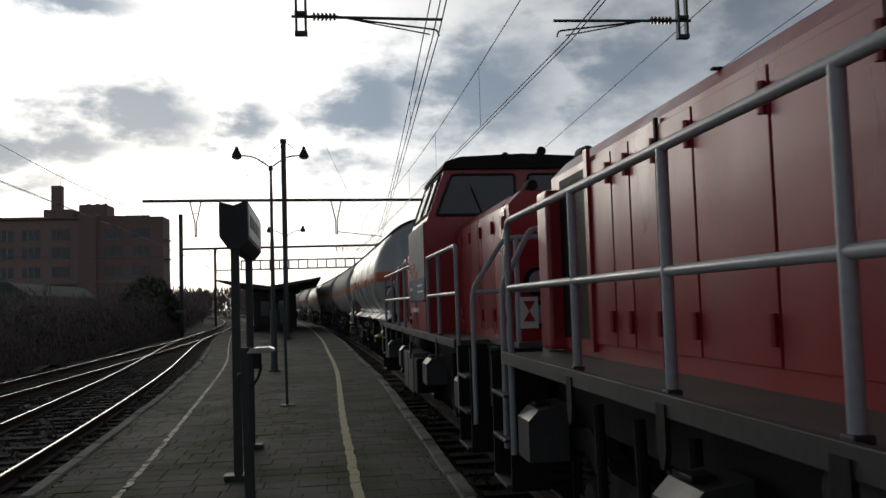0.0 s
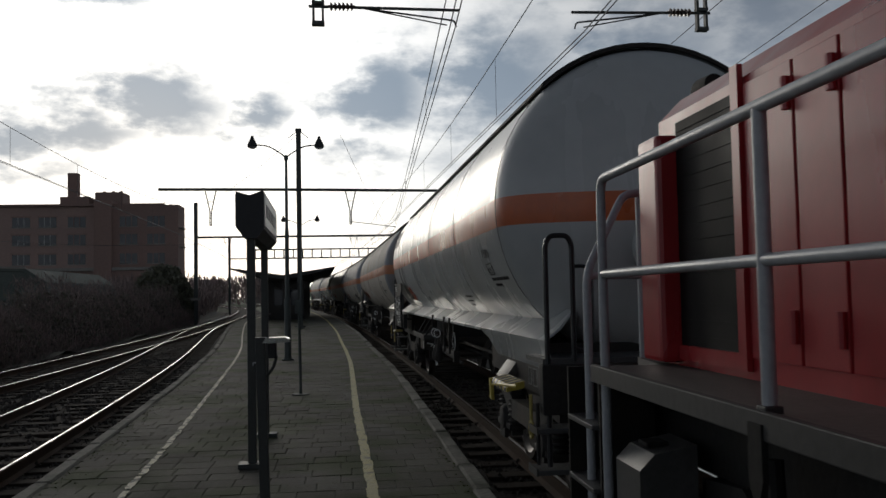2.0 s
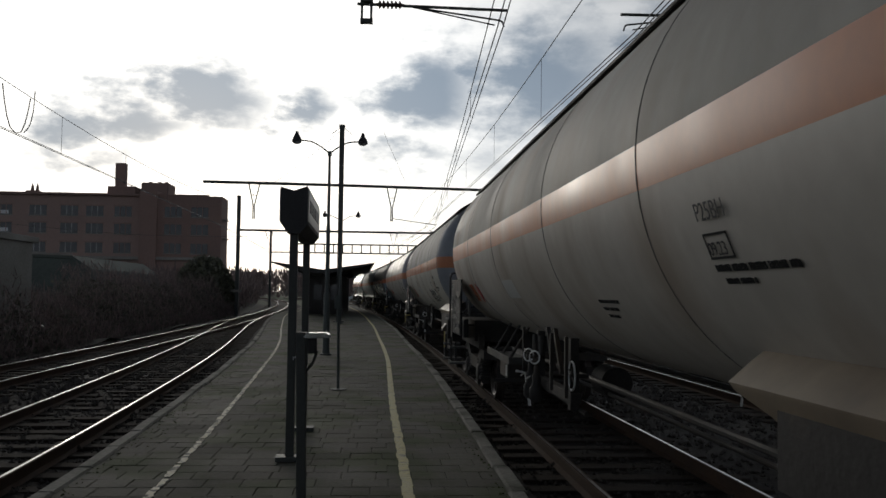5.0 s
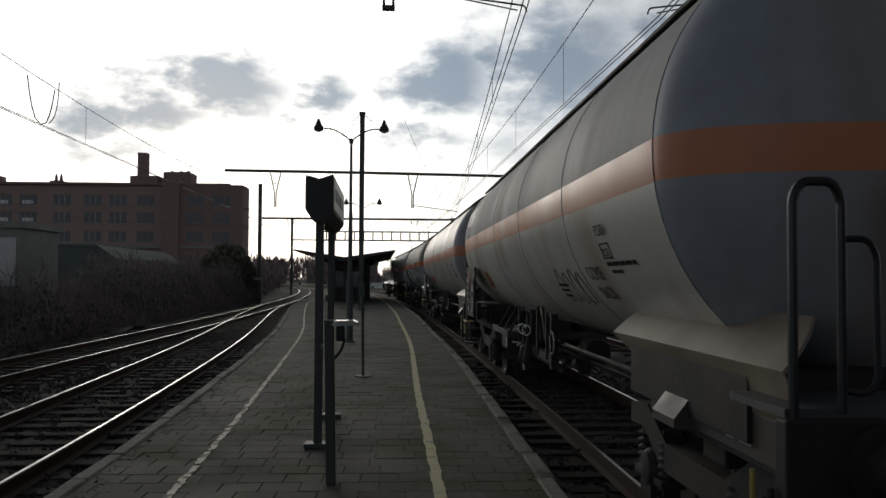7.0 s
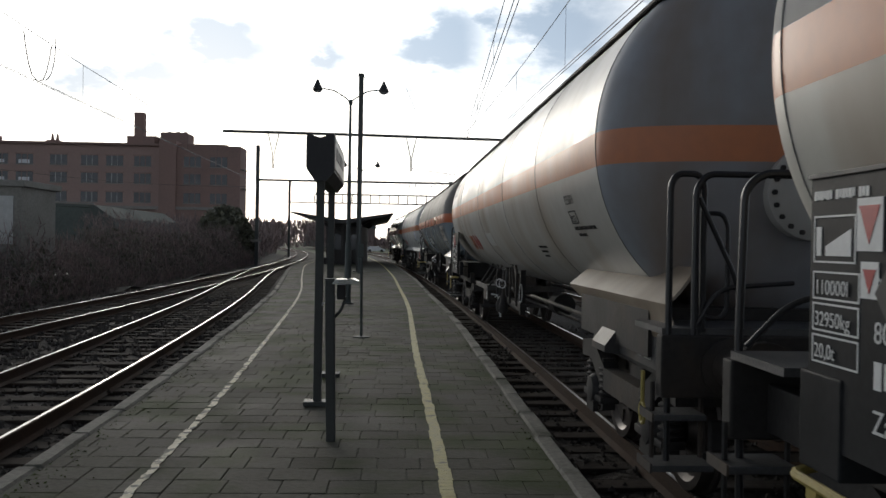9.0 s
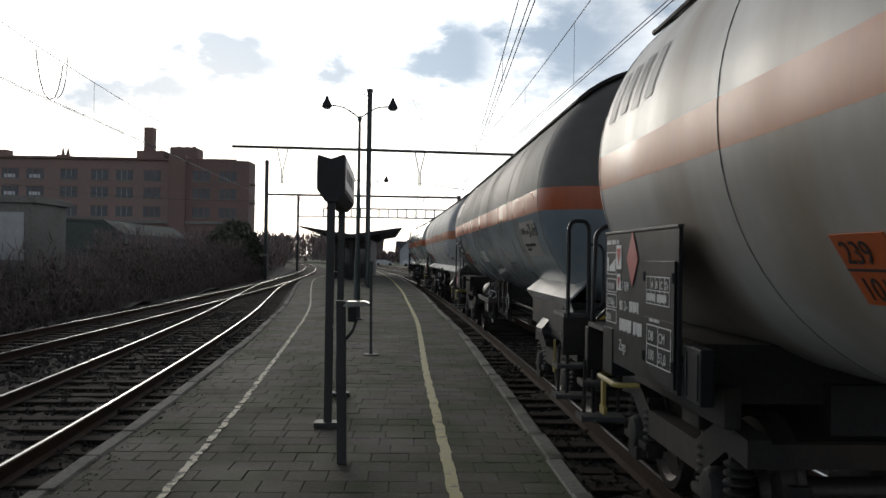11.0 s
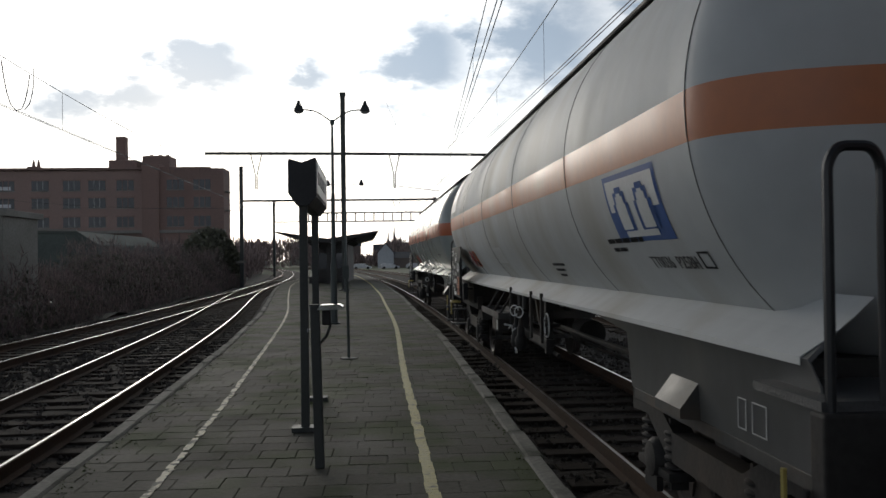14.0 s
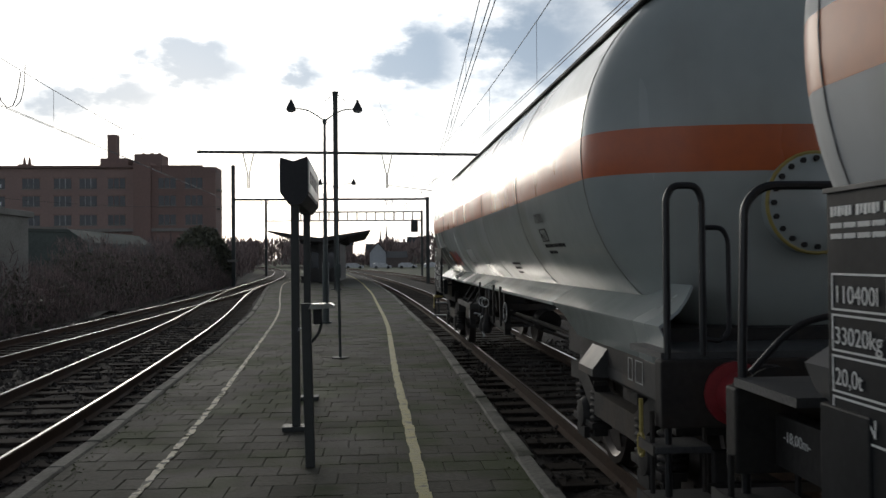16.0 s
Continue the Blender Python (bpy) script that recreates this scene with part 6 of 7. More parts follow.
def tank_wagon(spec):
    root = tagged(empty("tank_wagon"), spec["label"], "tank wagon", group="gas tank wagons")
    y0, y1 = spec.get("front", -7.55), spec.get("rear", 6.9)
    shell = spec["paint"]
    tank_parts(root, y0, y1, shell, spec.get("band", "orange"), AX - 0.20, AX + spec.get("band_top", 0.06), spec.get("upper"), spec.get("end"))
    skirt = spec.get("skirt", shell)
    # sun shield over the top, with its standing edge
    sh = part("sun_shield", lathe(bmesh.new(), [(y0 - 0.12, TR + 0.03), (y1 + 0.12, TR + 0.03), (y1 + 0.12, TR + 0.045), (y0 - 0.12, TR + 0.045), (y0 - 0.12, TR + 0.03)], 28, "y", (0, 0, AX), radians(48), radians(132)),
              spec.get("top", shell), root, "curved sun shield on top of the tank", smooth=True)
    for a in (48, 132):
        c, d = math.cos(radians(a)) * (TR + 0.035), math.sin(radians(a)) * (TR + 0.035)
        part("shield_edge", T([(c, y0 - 0.12, AX + d), (c, y1 + 0.12, AX + d)], 0.022, 6), "wagon_black", sh)
    for y in (y0 - 0.12, y1 + 0.12):
        part("shield_lip", T([(math.cos(radians(a)) * (TR + 0.035), y, AX + math.sin(radians(a)) * (TR + 0.035)) for a in range(48, 133, 6)], 0.024, 6), "wagon_black", sh)
    # welds
    for y in (y0, y0 + 2.85, y0 + 5.7, 1.4, y1 - 2.7, y1):
        part("weld_seam", T([(math.cos(a) * (TR + 0.001), y, AX + math.sin(a) * (TR + 0.001)) for a in np.linspace(0, 2 * math.pi, 65)], 0.0042, 4), "weld_line", root)
    # skirts and under-tank sills
    F0, F1 = spec.get("ends", (-8.35, 8.35))
    for e, ye in ((-1, F0), (1, F1)):
        for s in (-1, 1) if e < 0 or spec.get("flange") else ():
            deep = bool(spec.get("badge")) and e < 0
            low = 0.94 if deep else (1.18 if e < 0 else 1.30)
            lip = 1.23 if spec.get("flange") else 1.20
            # folded plate: a shelf leaning against the tank, a sharp lip, then a face falling to the sill
            prof = [(0.90, 1.68), (0.99, 1.60), (1.08, 1.53), (lip, 1.435), (lip - 0.006, 1.405), (lip - 0.03, 1.33), (lip - 0.05, low)]
            reach = (3.9, 3.9, 3.9, 3.88, 3.8, 3.0, 2.95) if deep else ((3.4, 3.4, 3.4, 3.38, 3.33, 3.0, 2.55) if e < 0 else (2.2,) * 7)
            nose = (0.55, 0.42, 0.32, 0.24, 0.22, 0.20, 0.15) if e < 0 else (0.55, 0.55, 0.55, 0.55, 0.56, 0.58, 0.60)
            bm = bmesh.new()
            rows = [[[bm.verts.new((s * (u - q), ye - e * d, w - q)) for (u, w), d in zip(prof, side)] for side in (nose, reach)] for q in (0.0, 0.014)]
            for (a, b), flip in ((rows[0], 0), (rows[1], 1)):
                for k in range(6):
                    bm.faces.new((a[k], a[k + 1], b[k + 1], b[k]))
            for c in (0, 1):
                for k in range(6):
                    bm.faces.new((rows[0][c][k], rows[0][c][k + 1], rows[1][c][k + 1], rows[1][c][k]))
            for k in (0, 6):
                bm.faces.new((rows[0][0][k], rows[0][1][k], rows[1][1][k], rows[1][0][k]))
            bmesh.ops.recalc_face_normals(bm, faces=bm.faces)
            part("skirt", bm, skirt, root, "folded side skirt under the tank end", smooth=True)
            if e < 0:
                part("sill_panel", B(s * (lip - 0.07) - 0.02, s * (lip - 0.07) + 0.02, ye + 0.07, ye + (2.9 if deep else 2.5), (0.86 if deep else 0.94), (0.936 if deep else 1.176), bev=0.006), "sill_grey", root, "grimy grey sill under the skirt")
                part("jacking_bracket", prism(bmesh.new(), [(s * (lip - 0.06), 1.17), (s * (lip - 0.06), 0.93), (s * (lip + 0.07), 0.945), (s * (lip + 0.07), 1.0)], "y", ye + 1.60, ye + 2.05), "sill_grey", root, "wedge-shaped jacking bracket")
                for k, (a, w) in enumerate(((0.95, 0.10), (0.72, 0.16))):
                    if s < 0:
                        bm = bmesh.new()
                        for q in ((ye + a, ye + a + w, 1.15, 1.156), (ye + a, ye + a + w, 1.0, 1.006), (ye + a, ye + a + 0.006, 1.006, 1.15), (ye + a + w - 0.006, ye + a + w, 1.006, 1.15)):
                            box(bm, -(lip - (0.036 if deep else 0.046)), -(lip - (0.040 if deep else 0.051)), *q)
                        part("stencil_frame", bm, "sign_face", root, "pale stencilled frame on the sill")
        for s in (-1, 1):
            b = ye - e * (2.45 if e < 0 else 3.1)
            part("bolster_sill", B(s * 1.08 - 0.05, s * 1.08 + 0.05, min(ye, b), max(ye, b), 0.90, 1.14, bev=0.01), "wagon_black", root)
        part("end_beam", B(-1.32, 1.32, ye - 0.06, ye + 0.06, 0.86, 1.26, bev=0.015), "wagon_black", root)
        part("platform", B(-1.30, 1.30, min(ye, ye - e * 0.62), max(ye, ye - e * 0.62), 1.26, 1.30), "step_grey", root)
        part("stub_frame", B(-0.45, 0.45, min(ye, ye - e * 3.0), max(ye, ye - e * 3.0), 0.85, 1.15), "wagon_black", root)
        part("cradle", B(-1.18, 1.18, min(ye - e * 0.7, ye - e * 2.9), max(ye - e * 0.7, ye - e * 2.9), 1.02, 1.38), "wagon_black", root)
        buffers(root, ye + e * 0.06, e, 1.06, spec.get("buffer", "wagon_black"), 0.56)
        bogie(root, ye - e * 1.85, 1.8, 0.46, "two-axle freight bogie with coil springs")
        for s in (-1, 1):
            if e < 0:
                hr = part("corner_rail", T([(s * 1.26, ye, 0.45), (s * 1.26, ye, 2.22), (s * 1.22, ye, 2.29), (s * 1.08, ye, 2.29), (s * 1.04, ye, 2.22), (s * 1.04, ye, 1.28)], 0.022, 8, rad=0.07), "tube_black", root, "black inverted-U corner handrail", smooth=True)
                part("side_loop", T([(s * 1.04, ye, 2.04), (s * 0.92, ye, 2.04), (s * 0.88, ye, 1.97), (s * 0.88, ye, 1.42), (s * 0.93, ye, 1.36), (s * 1.04, ye, 1.38)], 0.016, 8, rad=0.05), "tube_black", hr, smooth=True)
            else:
                hr = part("corner_rail", T([(s * 1.24, ye, 0.45), (s * 1.26, ye, 1.38), (s * 1.24, ye, 2.12), (s * 1.15, ye, 2.20), (s * 0.70, ye, 2.20), (s * 0.62, ye, 2.12), (s * 0.62, ye, 1.28)], 0.022, 8, rad=0.08), "tube_black", root, "black arched corner handrail", smooth=True)
                part("brace", T([(s * 1.22, ye, 1.32), (s * 1.0, ye, 1.55), (s * 0.62, ye, 1.62)], 0.016, 8, rad=0.12), "tube_black", hr, smooth=True)
                part("side_loop", T([(s * 0.62, ye, 2.0), (s * 0.50, ye, 2.12), (s * 0.40, ye, 2.0), (s * 0.40, ye, 1.28)], 0.016, 8, rad=0.08), "tube_black", hr, smooth=True)
            st = part("corner_step", B(s * 1.18 - 0.20, s * 1.18 + 0.20, ye - e * 0.05 - 0.15, ye - e * 0.05 + 0.15, 0.40, 0.44, bev=0.008), "step_grey", root, "chequered corner step")
            part("upper_tread", B(s * 1.20 - 0.17, s * 1.20 + 0.17, ye - e * 0.05 - 0.14, ye - e * 0.05 + 0.14, 0.72, 0.76, bev=0.008), "step_grey", st)
            part("tread_edge", B(s * 1.386 - 0.006, s * 1.386 + 0.006, ye - e * 0.05 - 0.15, ye - e * 0.05 + 0.15, 0.395, 0.455), "sill_grey", st)
            part("tread_edge", B(s * 1.376 - 0.006, s * 1.376 + 0.006, ye - e * 0.05 - 0.14, ye - e * 0.05 + 0.14, 0.712, 0.77), "sill_grey", st)
            part("step_hanger", T([(s * 1.02, ye - e * 0.05, 0.46), (s * 1.02, ye - e * 0.05, 0.95)], 0.016, 6), "wagon_black", st)
            part("step_hanger", T([(s * 1.34, ye - e * 0.05, 0.46), (s * 1.34, ye - e * 0.05, 0.95)], 0.016, 6), "wagon_black", st)
            if e < 0:
                part("rope_hook", tube(T([(s * 1.36, ye - e * 0.2, 1.0), (s * 1.36, ye - e * 0.2, 0.78)], 0.014, 6), [(s * 1.36, ye - e * 0.2 + 0.05 * math.sin(q), 0.72 + 0.07 * math.cos(q)) for q in np.linspace(0, 6.283, 13)], 0.013, 6), "hook_yellow", root, "small pale yellow rope hook")
    if spec.get("beam_stripes"):
        st = part("warning_beam", B(-1.05, 1.05, F0 - 0.085, F0 - 0.062, 1.17, 1.29, bev=0.004), "black_print", root, "yellow and black striped end beam")
        for k in range(9):
            x = -1.0 + k * 0.22
            part("yellow_stripe", prism(bmesh.new(), [(x, 1.175), (x + 0.09, 1.175), (x + 0.17, 1.285), (x + 0.08, 1.285)], "y", F0 - 0.088, F0 - 0.084), "stripe", st)
    # end railing across the front platform
    for ye, e in ((F1, 1),):
        er = part("end_railing", T([(-0.30, ye, 1.28), (-0.30, ye, 2.10), (0.30, ye, 2.10), (0.30, ye, 1.28)], 0.022, 8, rad=0.12), "tube_black", root, "black tubular end railing", smooth=True)
        part("upright", T([(0.0, ye, 1.28), (0.0, ye, 2.10)], 0.018, 8), "tube_black", er, smooth=True)
        part("brace", T([(-0.30, ye, 1.55), (0.0, ye, 1.75), (0.30, ye, 1.75)], 0.016, 8, rad=0.1), "tube_black", er, smooth=True)
    # taller braced frames beside the gangway
    for s in (-1, 1):
        fr = part("gangway_frame", T([(s * 1.02, F1 - 0.5, 1.28), (s * 1.02, F1 - 0.5, 2.26), (s * 0.45, F1 - 0.5, 2.26), (s * 0.45, F1 - 0.5, 1.28)], 0.024, 8, rad=0.12), "tube_black", root, "black tubular gangway frame", smooth=True)
        part("brace", T([(s * 1.02, F1 - 0.5, 2.0), (s * 0.45, F1 - 0.5, 1.42)], 0.02, 8), "tube_black", fr, smooth=True)
    if spec.get("double"):
        for s in (-1, 1):
            dr = part("second_frame", T([(s * 1.10, F0 - 0.02, 0.95), (s * 1.10, F0 - 0.02, 2.20), (s * 1.03, F0 - 0.02, 2.29), (s * 0.45, F0 - 0.02, 2.29)], 0.022, 8, rad=0.09), "tube_black", root, "black bent inner handrail", smooth=True)
            part("brace", T([(s * 1.08, F0 - 0.02, 2.14), (s * 0.82, F0 - 0.02, 1.60), (s * 0.80, F0 - 0.02, 1.28)], 0.018, 8, rad=0.1), "tube_black", dr, smooth=True)
            part("brace", T([(s * 1.10, F0 - 0.02, 1.30), (s * 0.95, F0 - 0.02, 1.56), (s * 0.45, F0 - 0.02, 1.60)], 0.016, 8, rad=0.12), "tube_black", dr, smooth=True)
    # manhole on the leading end
    ym = y0 - 0.66
    mh = part("manhole_cover", lathe(bmesh.new(), [(ym + 0.04, 0.34), (ym - 0.06, 0.34), (ym - 0.065, 0.33), (ym - 0.07, 0.02)], 28, "y", (-0.05, 0, AX - 0.42)), spec.get("manhole", shell), root, "bolted round manhole cover", smooth=True)
    if spec.get("buffer"):
        part("gasket", T([(-0.05 + 0.335 * math.cos(q), ym - 0.055, AX - 0.42 + 0.335 * math.sin(q)) for q in np.linspace(0, 6.283, 33)], 0.014, 6), "hook_yellow", mh, "worn yellow gasket rim", smooth=True)
    for k in range(20):
        a = k / 20 * 2 * math.pi
        part("bolt", lathe(bmesh.new(), [(ym - 0.06, 0.02), (ym - 0.085, 0.02)], 6, "y", (-0.05 + 0.295 * math.cos(a), 0, AX - 0.42 + 0.295 * math.sin(a))), "wagon_black", mh)
    for a, b in ((-0.62, -0.42), (-0.36, -0.16), (-0.10, 0.34)):
        part("end_number", B(a, b, y0 - 0.52, y0 - 0.5, AX + 0.42, AX + 0.53), "black_print", root)
    # long low flange and brake gear along the belly
    for s in (-1, 1):
        if spec.get("flange"):
            part("belly_flange", prism(bmesh.new(), [(s * 0.90, 1.50), (s * 0.99, 1.60), (s * 1.08, 1.53), (s * 1.23, 1.435), (s * 1.228, 1.405), (s * 1.10, 1.42)], "y", F0 + (3.92 if spec.get("badge") else 3.41), F1 - 2.2), shell if spec.get("badge") else skirt, root, "pale flange along the tank's belly")
        if spec.get("badge"):
            part("shelf_plate", prism(bmesh.new(), [(s * 0.90, 1.686), (s * 0.99, 1.607), (s * 1.08, 1.537), (s * 1.234, 1.440), (s * 1.236, 1.405), (s * 1.232, 1.404), (s * 1.230, 1.437), (s * 1.08, 1.532), (s * 0.99, 1.602)], "y", F0 + 0.30, F0 + 3.9), shell, root, "white shelf plate above the dark skirt")
        gear = part("valve_frame", B(s * 1.10 - 0.05, s * 1.10 + 0.05, spec.get("gear", -1.0) - 0.9, spec.get("gear", -1.0) + 0.9, 0.86, 0.96, bev=0.01), "wagon_black", root, "black bracket carrying valves and brake wheels")
        for d in (-0.8, 0.8):
            part("bracket", B(s * 1.1 - 0.04, s * 1.1 + 0.04, spec.get("gear", -1.0) + d - 0.05, spec.get("gear", -1.0) + d + 0.05, 0.80, 1.45), "wagon_black", gear)
        if spec.get("painted"):
            part("air_reservoir", lathe(bmesh.new(), [(0, 0.04), (0.03, 0.14), (0.1, 0.18), (0.8, 0.18), (0.87, 0.14), (0.9, 0.04)], 20, "y", (s * 1.02, 1.15, 1.17)), "sill_grey", root, "dark brake air reservoir", smooth=True)
    g = spec.get("gear", -1.0)
    for s in (-1, 1):
        handwheel(root, (s * 1.15, g - 0.95, 1.12), 0.13, 0, 0.0)
        for d in (0.72, 0.36):
            handwheel(root, (s * 1.25, g + d, 1.19), 0.065, 0, s * -0.75)
            part("valve", lathe(bmesh.new(), [(0.72, 0.05), (0.76, 0.075), (0.86, 0.075), (0.90, 0.05), (0.99, 0.05), (1.02, 0.03), (1.18, 0.018)], 14, "z", (s * 1.22, g + d + 0.04, 0)), "wagon_black", root, smooth=True)
            part("vent_pipe", T([(s * 1.16, g + d + 0.1, 1.22), (s * 1.16, g + d + 0.1, 1.41)], 0.028, 8), "sill_grey", root, "short grey riser pipe", smooth=True)
            part("drop_lever", T([(s * 1.28, g + d + 0.12, 0.98), (s * 1.28, g + d + 0.30, 0.94)], 0.010, 6), "handwheel", root)
        for y in (g + 0.2, g + 0.58):
            part("diagonal_stay", prism(bmesh.new(), [(y, 1.50), (y + 0.09, 1.50), (y - 0.26, 1.06), (y - 0.35, 1.06)], "x", s * 1.04, s * 1.08), "wagon_black", root)
        ty = -1.2 if spec.get("painted") else 0.0
        # long open tray carrying the control box
        tray = part("walkway_tray", B(s * 1.20 - 0.17, s * 1.20 + 0.17, ty + 0.30, ty + 2.20, 1.05, 1.065), "step_grey", root, "long chequered tray under the belly")
        for xe in (1.03, 1.37):
            part("tray_edge", B(s * xe - 0.012, s * xe + 0.012, ty + 0.28, ty + 2.22, 1.04, 1.125, bev=0.004), "sill_grey", tray)
        for ye in (ty + 0.29, ty + 2.21):
            part("tray_edge", B(s * 1.20 - 0.158, s * 1.20 + 0.158, ye - 0.012, ye + 0.012, 1.04, 1.122), "sill_grey", tray)
        for ye in (ty + 0.55, ty + 1.2, ty + 1.9):
            part("tray_hanger", T([(s * 1.34, ye, 1.06), (s * 1.10, ye, 1.46)], 0.016, 6), "wagon_black", tray)
        part("control_box", B(s * 1.22 - 0.12, s * 1.22 + 0.12, ty + 0.62, ty + 1.25, 0.84, 1.036, bev=0.02), "wagon_black", root, "rounded brake control box")
        part("type_plate", B(s * 1.342 - 0.002, s * 1.342 + 0.002, ty + 0.66, ty + 0.76, 0.87, 1.0), "sign_face", root, "small white type plate")
        part("pipe", T([(s * 0.6, -5.0, 0.95), (s * 0.6, 5.0, 0.95)], 0.03, 8), "wagon_black", root)
        for y in (g - 1.1, g - 0.45, g + 1.1):
            part("strap", B(s * 1.22, s * 1.25, y - 0.02, y + 0.02, 0.94, 1.48), "wagon_black", root)
        part("linkage", T([(s * 1.05, g - 1.1, 0.80), (s * 1.05, 2.2, 0.86)], 0.022, 6), "wagon_black", root)
        part("end_cock", T([(s * 1.2, g + 0.9, 0.62), (s * 1.25, g + 0.9, 0.98), (s * 1.36, g + 0.9, 1.0)], 0.016, 6), "handwheel", root)
    part("brake_rod", T([(0, -5.5, 0.62), (0, 5.5, 0.62)], 0.025, 8), "wagon_black", root)
    part("brake_cylinder", lathe(bmesh.new(), [(1.0, 0.05), (1.05, 0.2), (1.6, 0.2), (1.65, 0.08), (1.9, 0.05)], 18, "y", (0.1, 0, 0.75)), "wagon_black", root, smooth=True)
    # ladder-side box and rear boards
    bd = spec.get("board", {"caps": ("110000l", "32950kg", "20,0t")})
    if spec.get("painted"):
        pl = part("load_panel", B(-1.445, -1.425, 5.52, 6.19, 1.08, 1.86, bev=0.006), "board", root, "dark folding load panel below the tank")
        part("fold_line", B(-1.448, -1.444, 5.53, 6.18, 1.44, 1.448), "tube_black", pl)
        cells = bmesh.new()
        for z in (1.57, 1.655, 1.74):
            box(cells, -1.448, -1.4455, 5.60, 6.03, z, z + 0.007)
        for k in range(5):
            box(cells, -1.448, -1.4455, 5.60 + k * 0.106, 5.607 + k * 0.106, 1.577, 1.74)
        part("load_table", cells, "white_print", pl)
        for k, ch in enumerate("ABCD"):
            words("lettering", ch, 0.07, "white_print", pl, on_side(5.995 - k * 0.106, 1.672, -1.449))
        for k in range(7):
            part("lettering", B(-1.448, -1.4455, 5.62 + k * 0.058, 5.65 + k * 0.058, 1.59, 1.64), "white_print", pl)
        lo = part("placard_board", B(-1.44, -1.42, 6.20, 6.79, 1.10, 1.46, bev=0.005), "board", root, "dark board with a hazard placard")
        part("hazard_diamond", prism(bmesh.new(), [(6.38, 1.28), (6.54, 1.10), (6.70, 1.28), (6.54, 1.46)], "x", -1.448, -1.441), "hazard_red", lo, "red flammable-gas diamond")
        part("caution_label", B(-1.444, -1.441, 6.22, 6.36, 1.18, 1.34), "white_print", lo)
        part("caution_mark", prism(bmesh.new(), [(6.235, 1.315), (6.345, 1.315), (6.29, 1.205)], "x", -1.446, -1.444), "hazard_red", lo)
    else:
        data_board(root, 5.05 + bd.get("shift", 0.0), 6.90 + bd.get("shift", 0.0), 1.11, 2.08, -1.43, bd)
    by = bd.get("shift", 0.0)
    for y in (5.7, 6.0) if spec.get("painted") else (5.3 + by, 6.6 + by):
        part("board_stay", T([(-1.42, y, 1.30), (-1.1, y, 1.28)], 0.02, 6), "wagon_black", root)
    tb = part("tool_box", B(-1.42, -1.34, 4.72 + by, 5.02 + by, 1.10, 1.41, bev=0.010), "board", root, "flat black tool box beside the data board")
    for d in (0.15, 0.34):
        part("lid_rib", B(-1.426, -1.419, 4.61 + by + d, 4.62 + by + d, 1.13, 1.38), "tube_black", tb)
    if spec.get("flange"):
        words("lettering", "-18,00m-", 0.07, "white_print", root, on_side(F1 - 0.15, 1.03, -1.135))
    # hazard plates on the tank flank, lying on its curve
    def on_tank(y, z):
        a = math.asin((z - AX) / (TR + 0.006))
        return Matrix.Translation((-(TR + 0.006) * math.cos(a), y, z)) @ Matrix.Rotation(a, 4, "Y")
    def patch(name, ya, yb, za, zb, mat, label="", lift=0.004, parent=root):
        a0, a1 = (math.pi - math.asin((z - AX) / TR) for z in (za, zb))
        return part(name, lathe(bmesh.new(), [(ya, TR + lift), (yb, TR + lift)], 8, "y", (0, 0, AX), a1, a0), mat, parent, label, smooth=True)
    zc = 1.86
    for kind, y in spec.get("hazards", (("plate", 4.25), ("diamond", 3.68), ("diamond", 3.2))):
        if kind == "plate":
            hp = part("hazard_plate", B(-0.004, 0.004, -0.20, 0.20, -0.16, 0.16), spec.get("plate", "hazard_orange"), root, "orange hazard plate reading 239 over 1010", pose_m=on_tank(y, zc))
            part("divider", B(-0.006, -0.0045, -0.20, 0.20, -0.006, 0.006), "black_print", hp)
            for dz, s in ((0.03, "239"), (-0.135, "1010")):
                words("lettering", s, 0.145, "black_print", hp, on_side(0.16, dz, -0.007))
        else:
            r = 0.17
            if kind == "small":
                lb = part("caution_label", B(-0.004, 0.004, -0.08, 0.08, -0.09, 0.09), "white_print", root, "white label with a red triangle", pose_m=on_tank(y, zc - 0.06))
                part("caution_mark", prism(bmesh.new(), [(-0.065, 0.07), (0.065, 0.07), (0.0, -0.05)], "x", -0.007, -0.0045), "hazard_red", lb)
                continue
            part("hazard_diamond", prism(bmesh.new(), [(-r, 0), (0, -r), (r, 0), (0, r)], "x", -0.004, 0.004), "hazard_red", root, "red flammable-gas diamond", pose_m=on_tank(y, zc))
    patch("service_label", 0.5, 1.35, 1.80, 2.02, "sign_face", "pale grey stencil panel")
    # stencils and paint marks on the flank
    def flank(text, y, z, size, mat):
        words("lettering", text, size, mat, root, on_tank(y, z) @ on_side(0, 0, -0.006))
    ys = spec.get("code_at", y0 + 2.05)

    def mark_line(y, z, length, h, mat="board"):
        """A line of small upright bars on the tank, for a text that cannot be made out."""
        bm, at, k = bmesh.new(), 0.0, 0
        while at + h * 0.5 < length:
            w = h * (0.5, 0.4, 0.56, 0.34)[k % 4]
            box(bm, -0.0015, 0.0015, -at - w, -at, -h / 2, h / 2 * (1.0, 0.8, 1.0)[k % 3])
            at += w + h * (0.7 if k % 7 == 6 else 0.22)
            k += 1
        tagged(part("stencil", bm, mat, root, pose_m=on_tank(y, z)), kind="stuff")

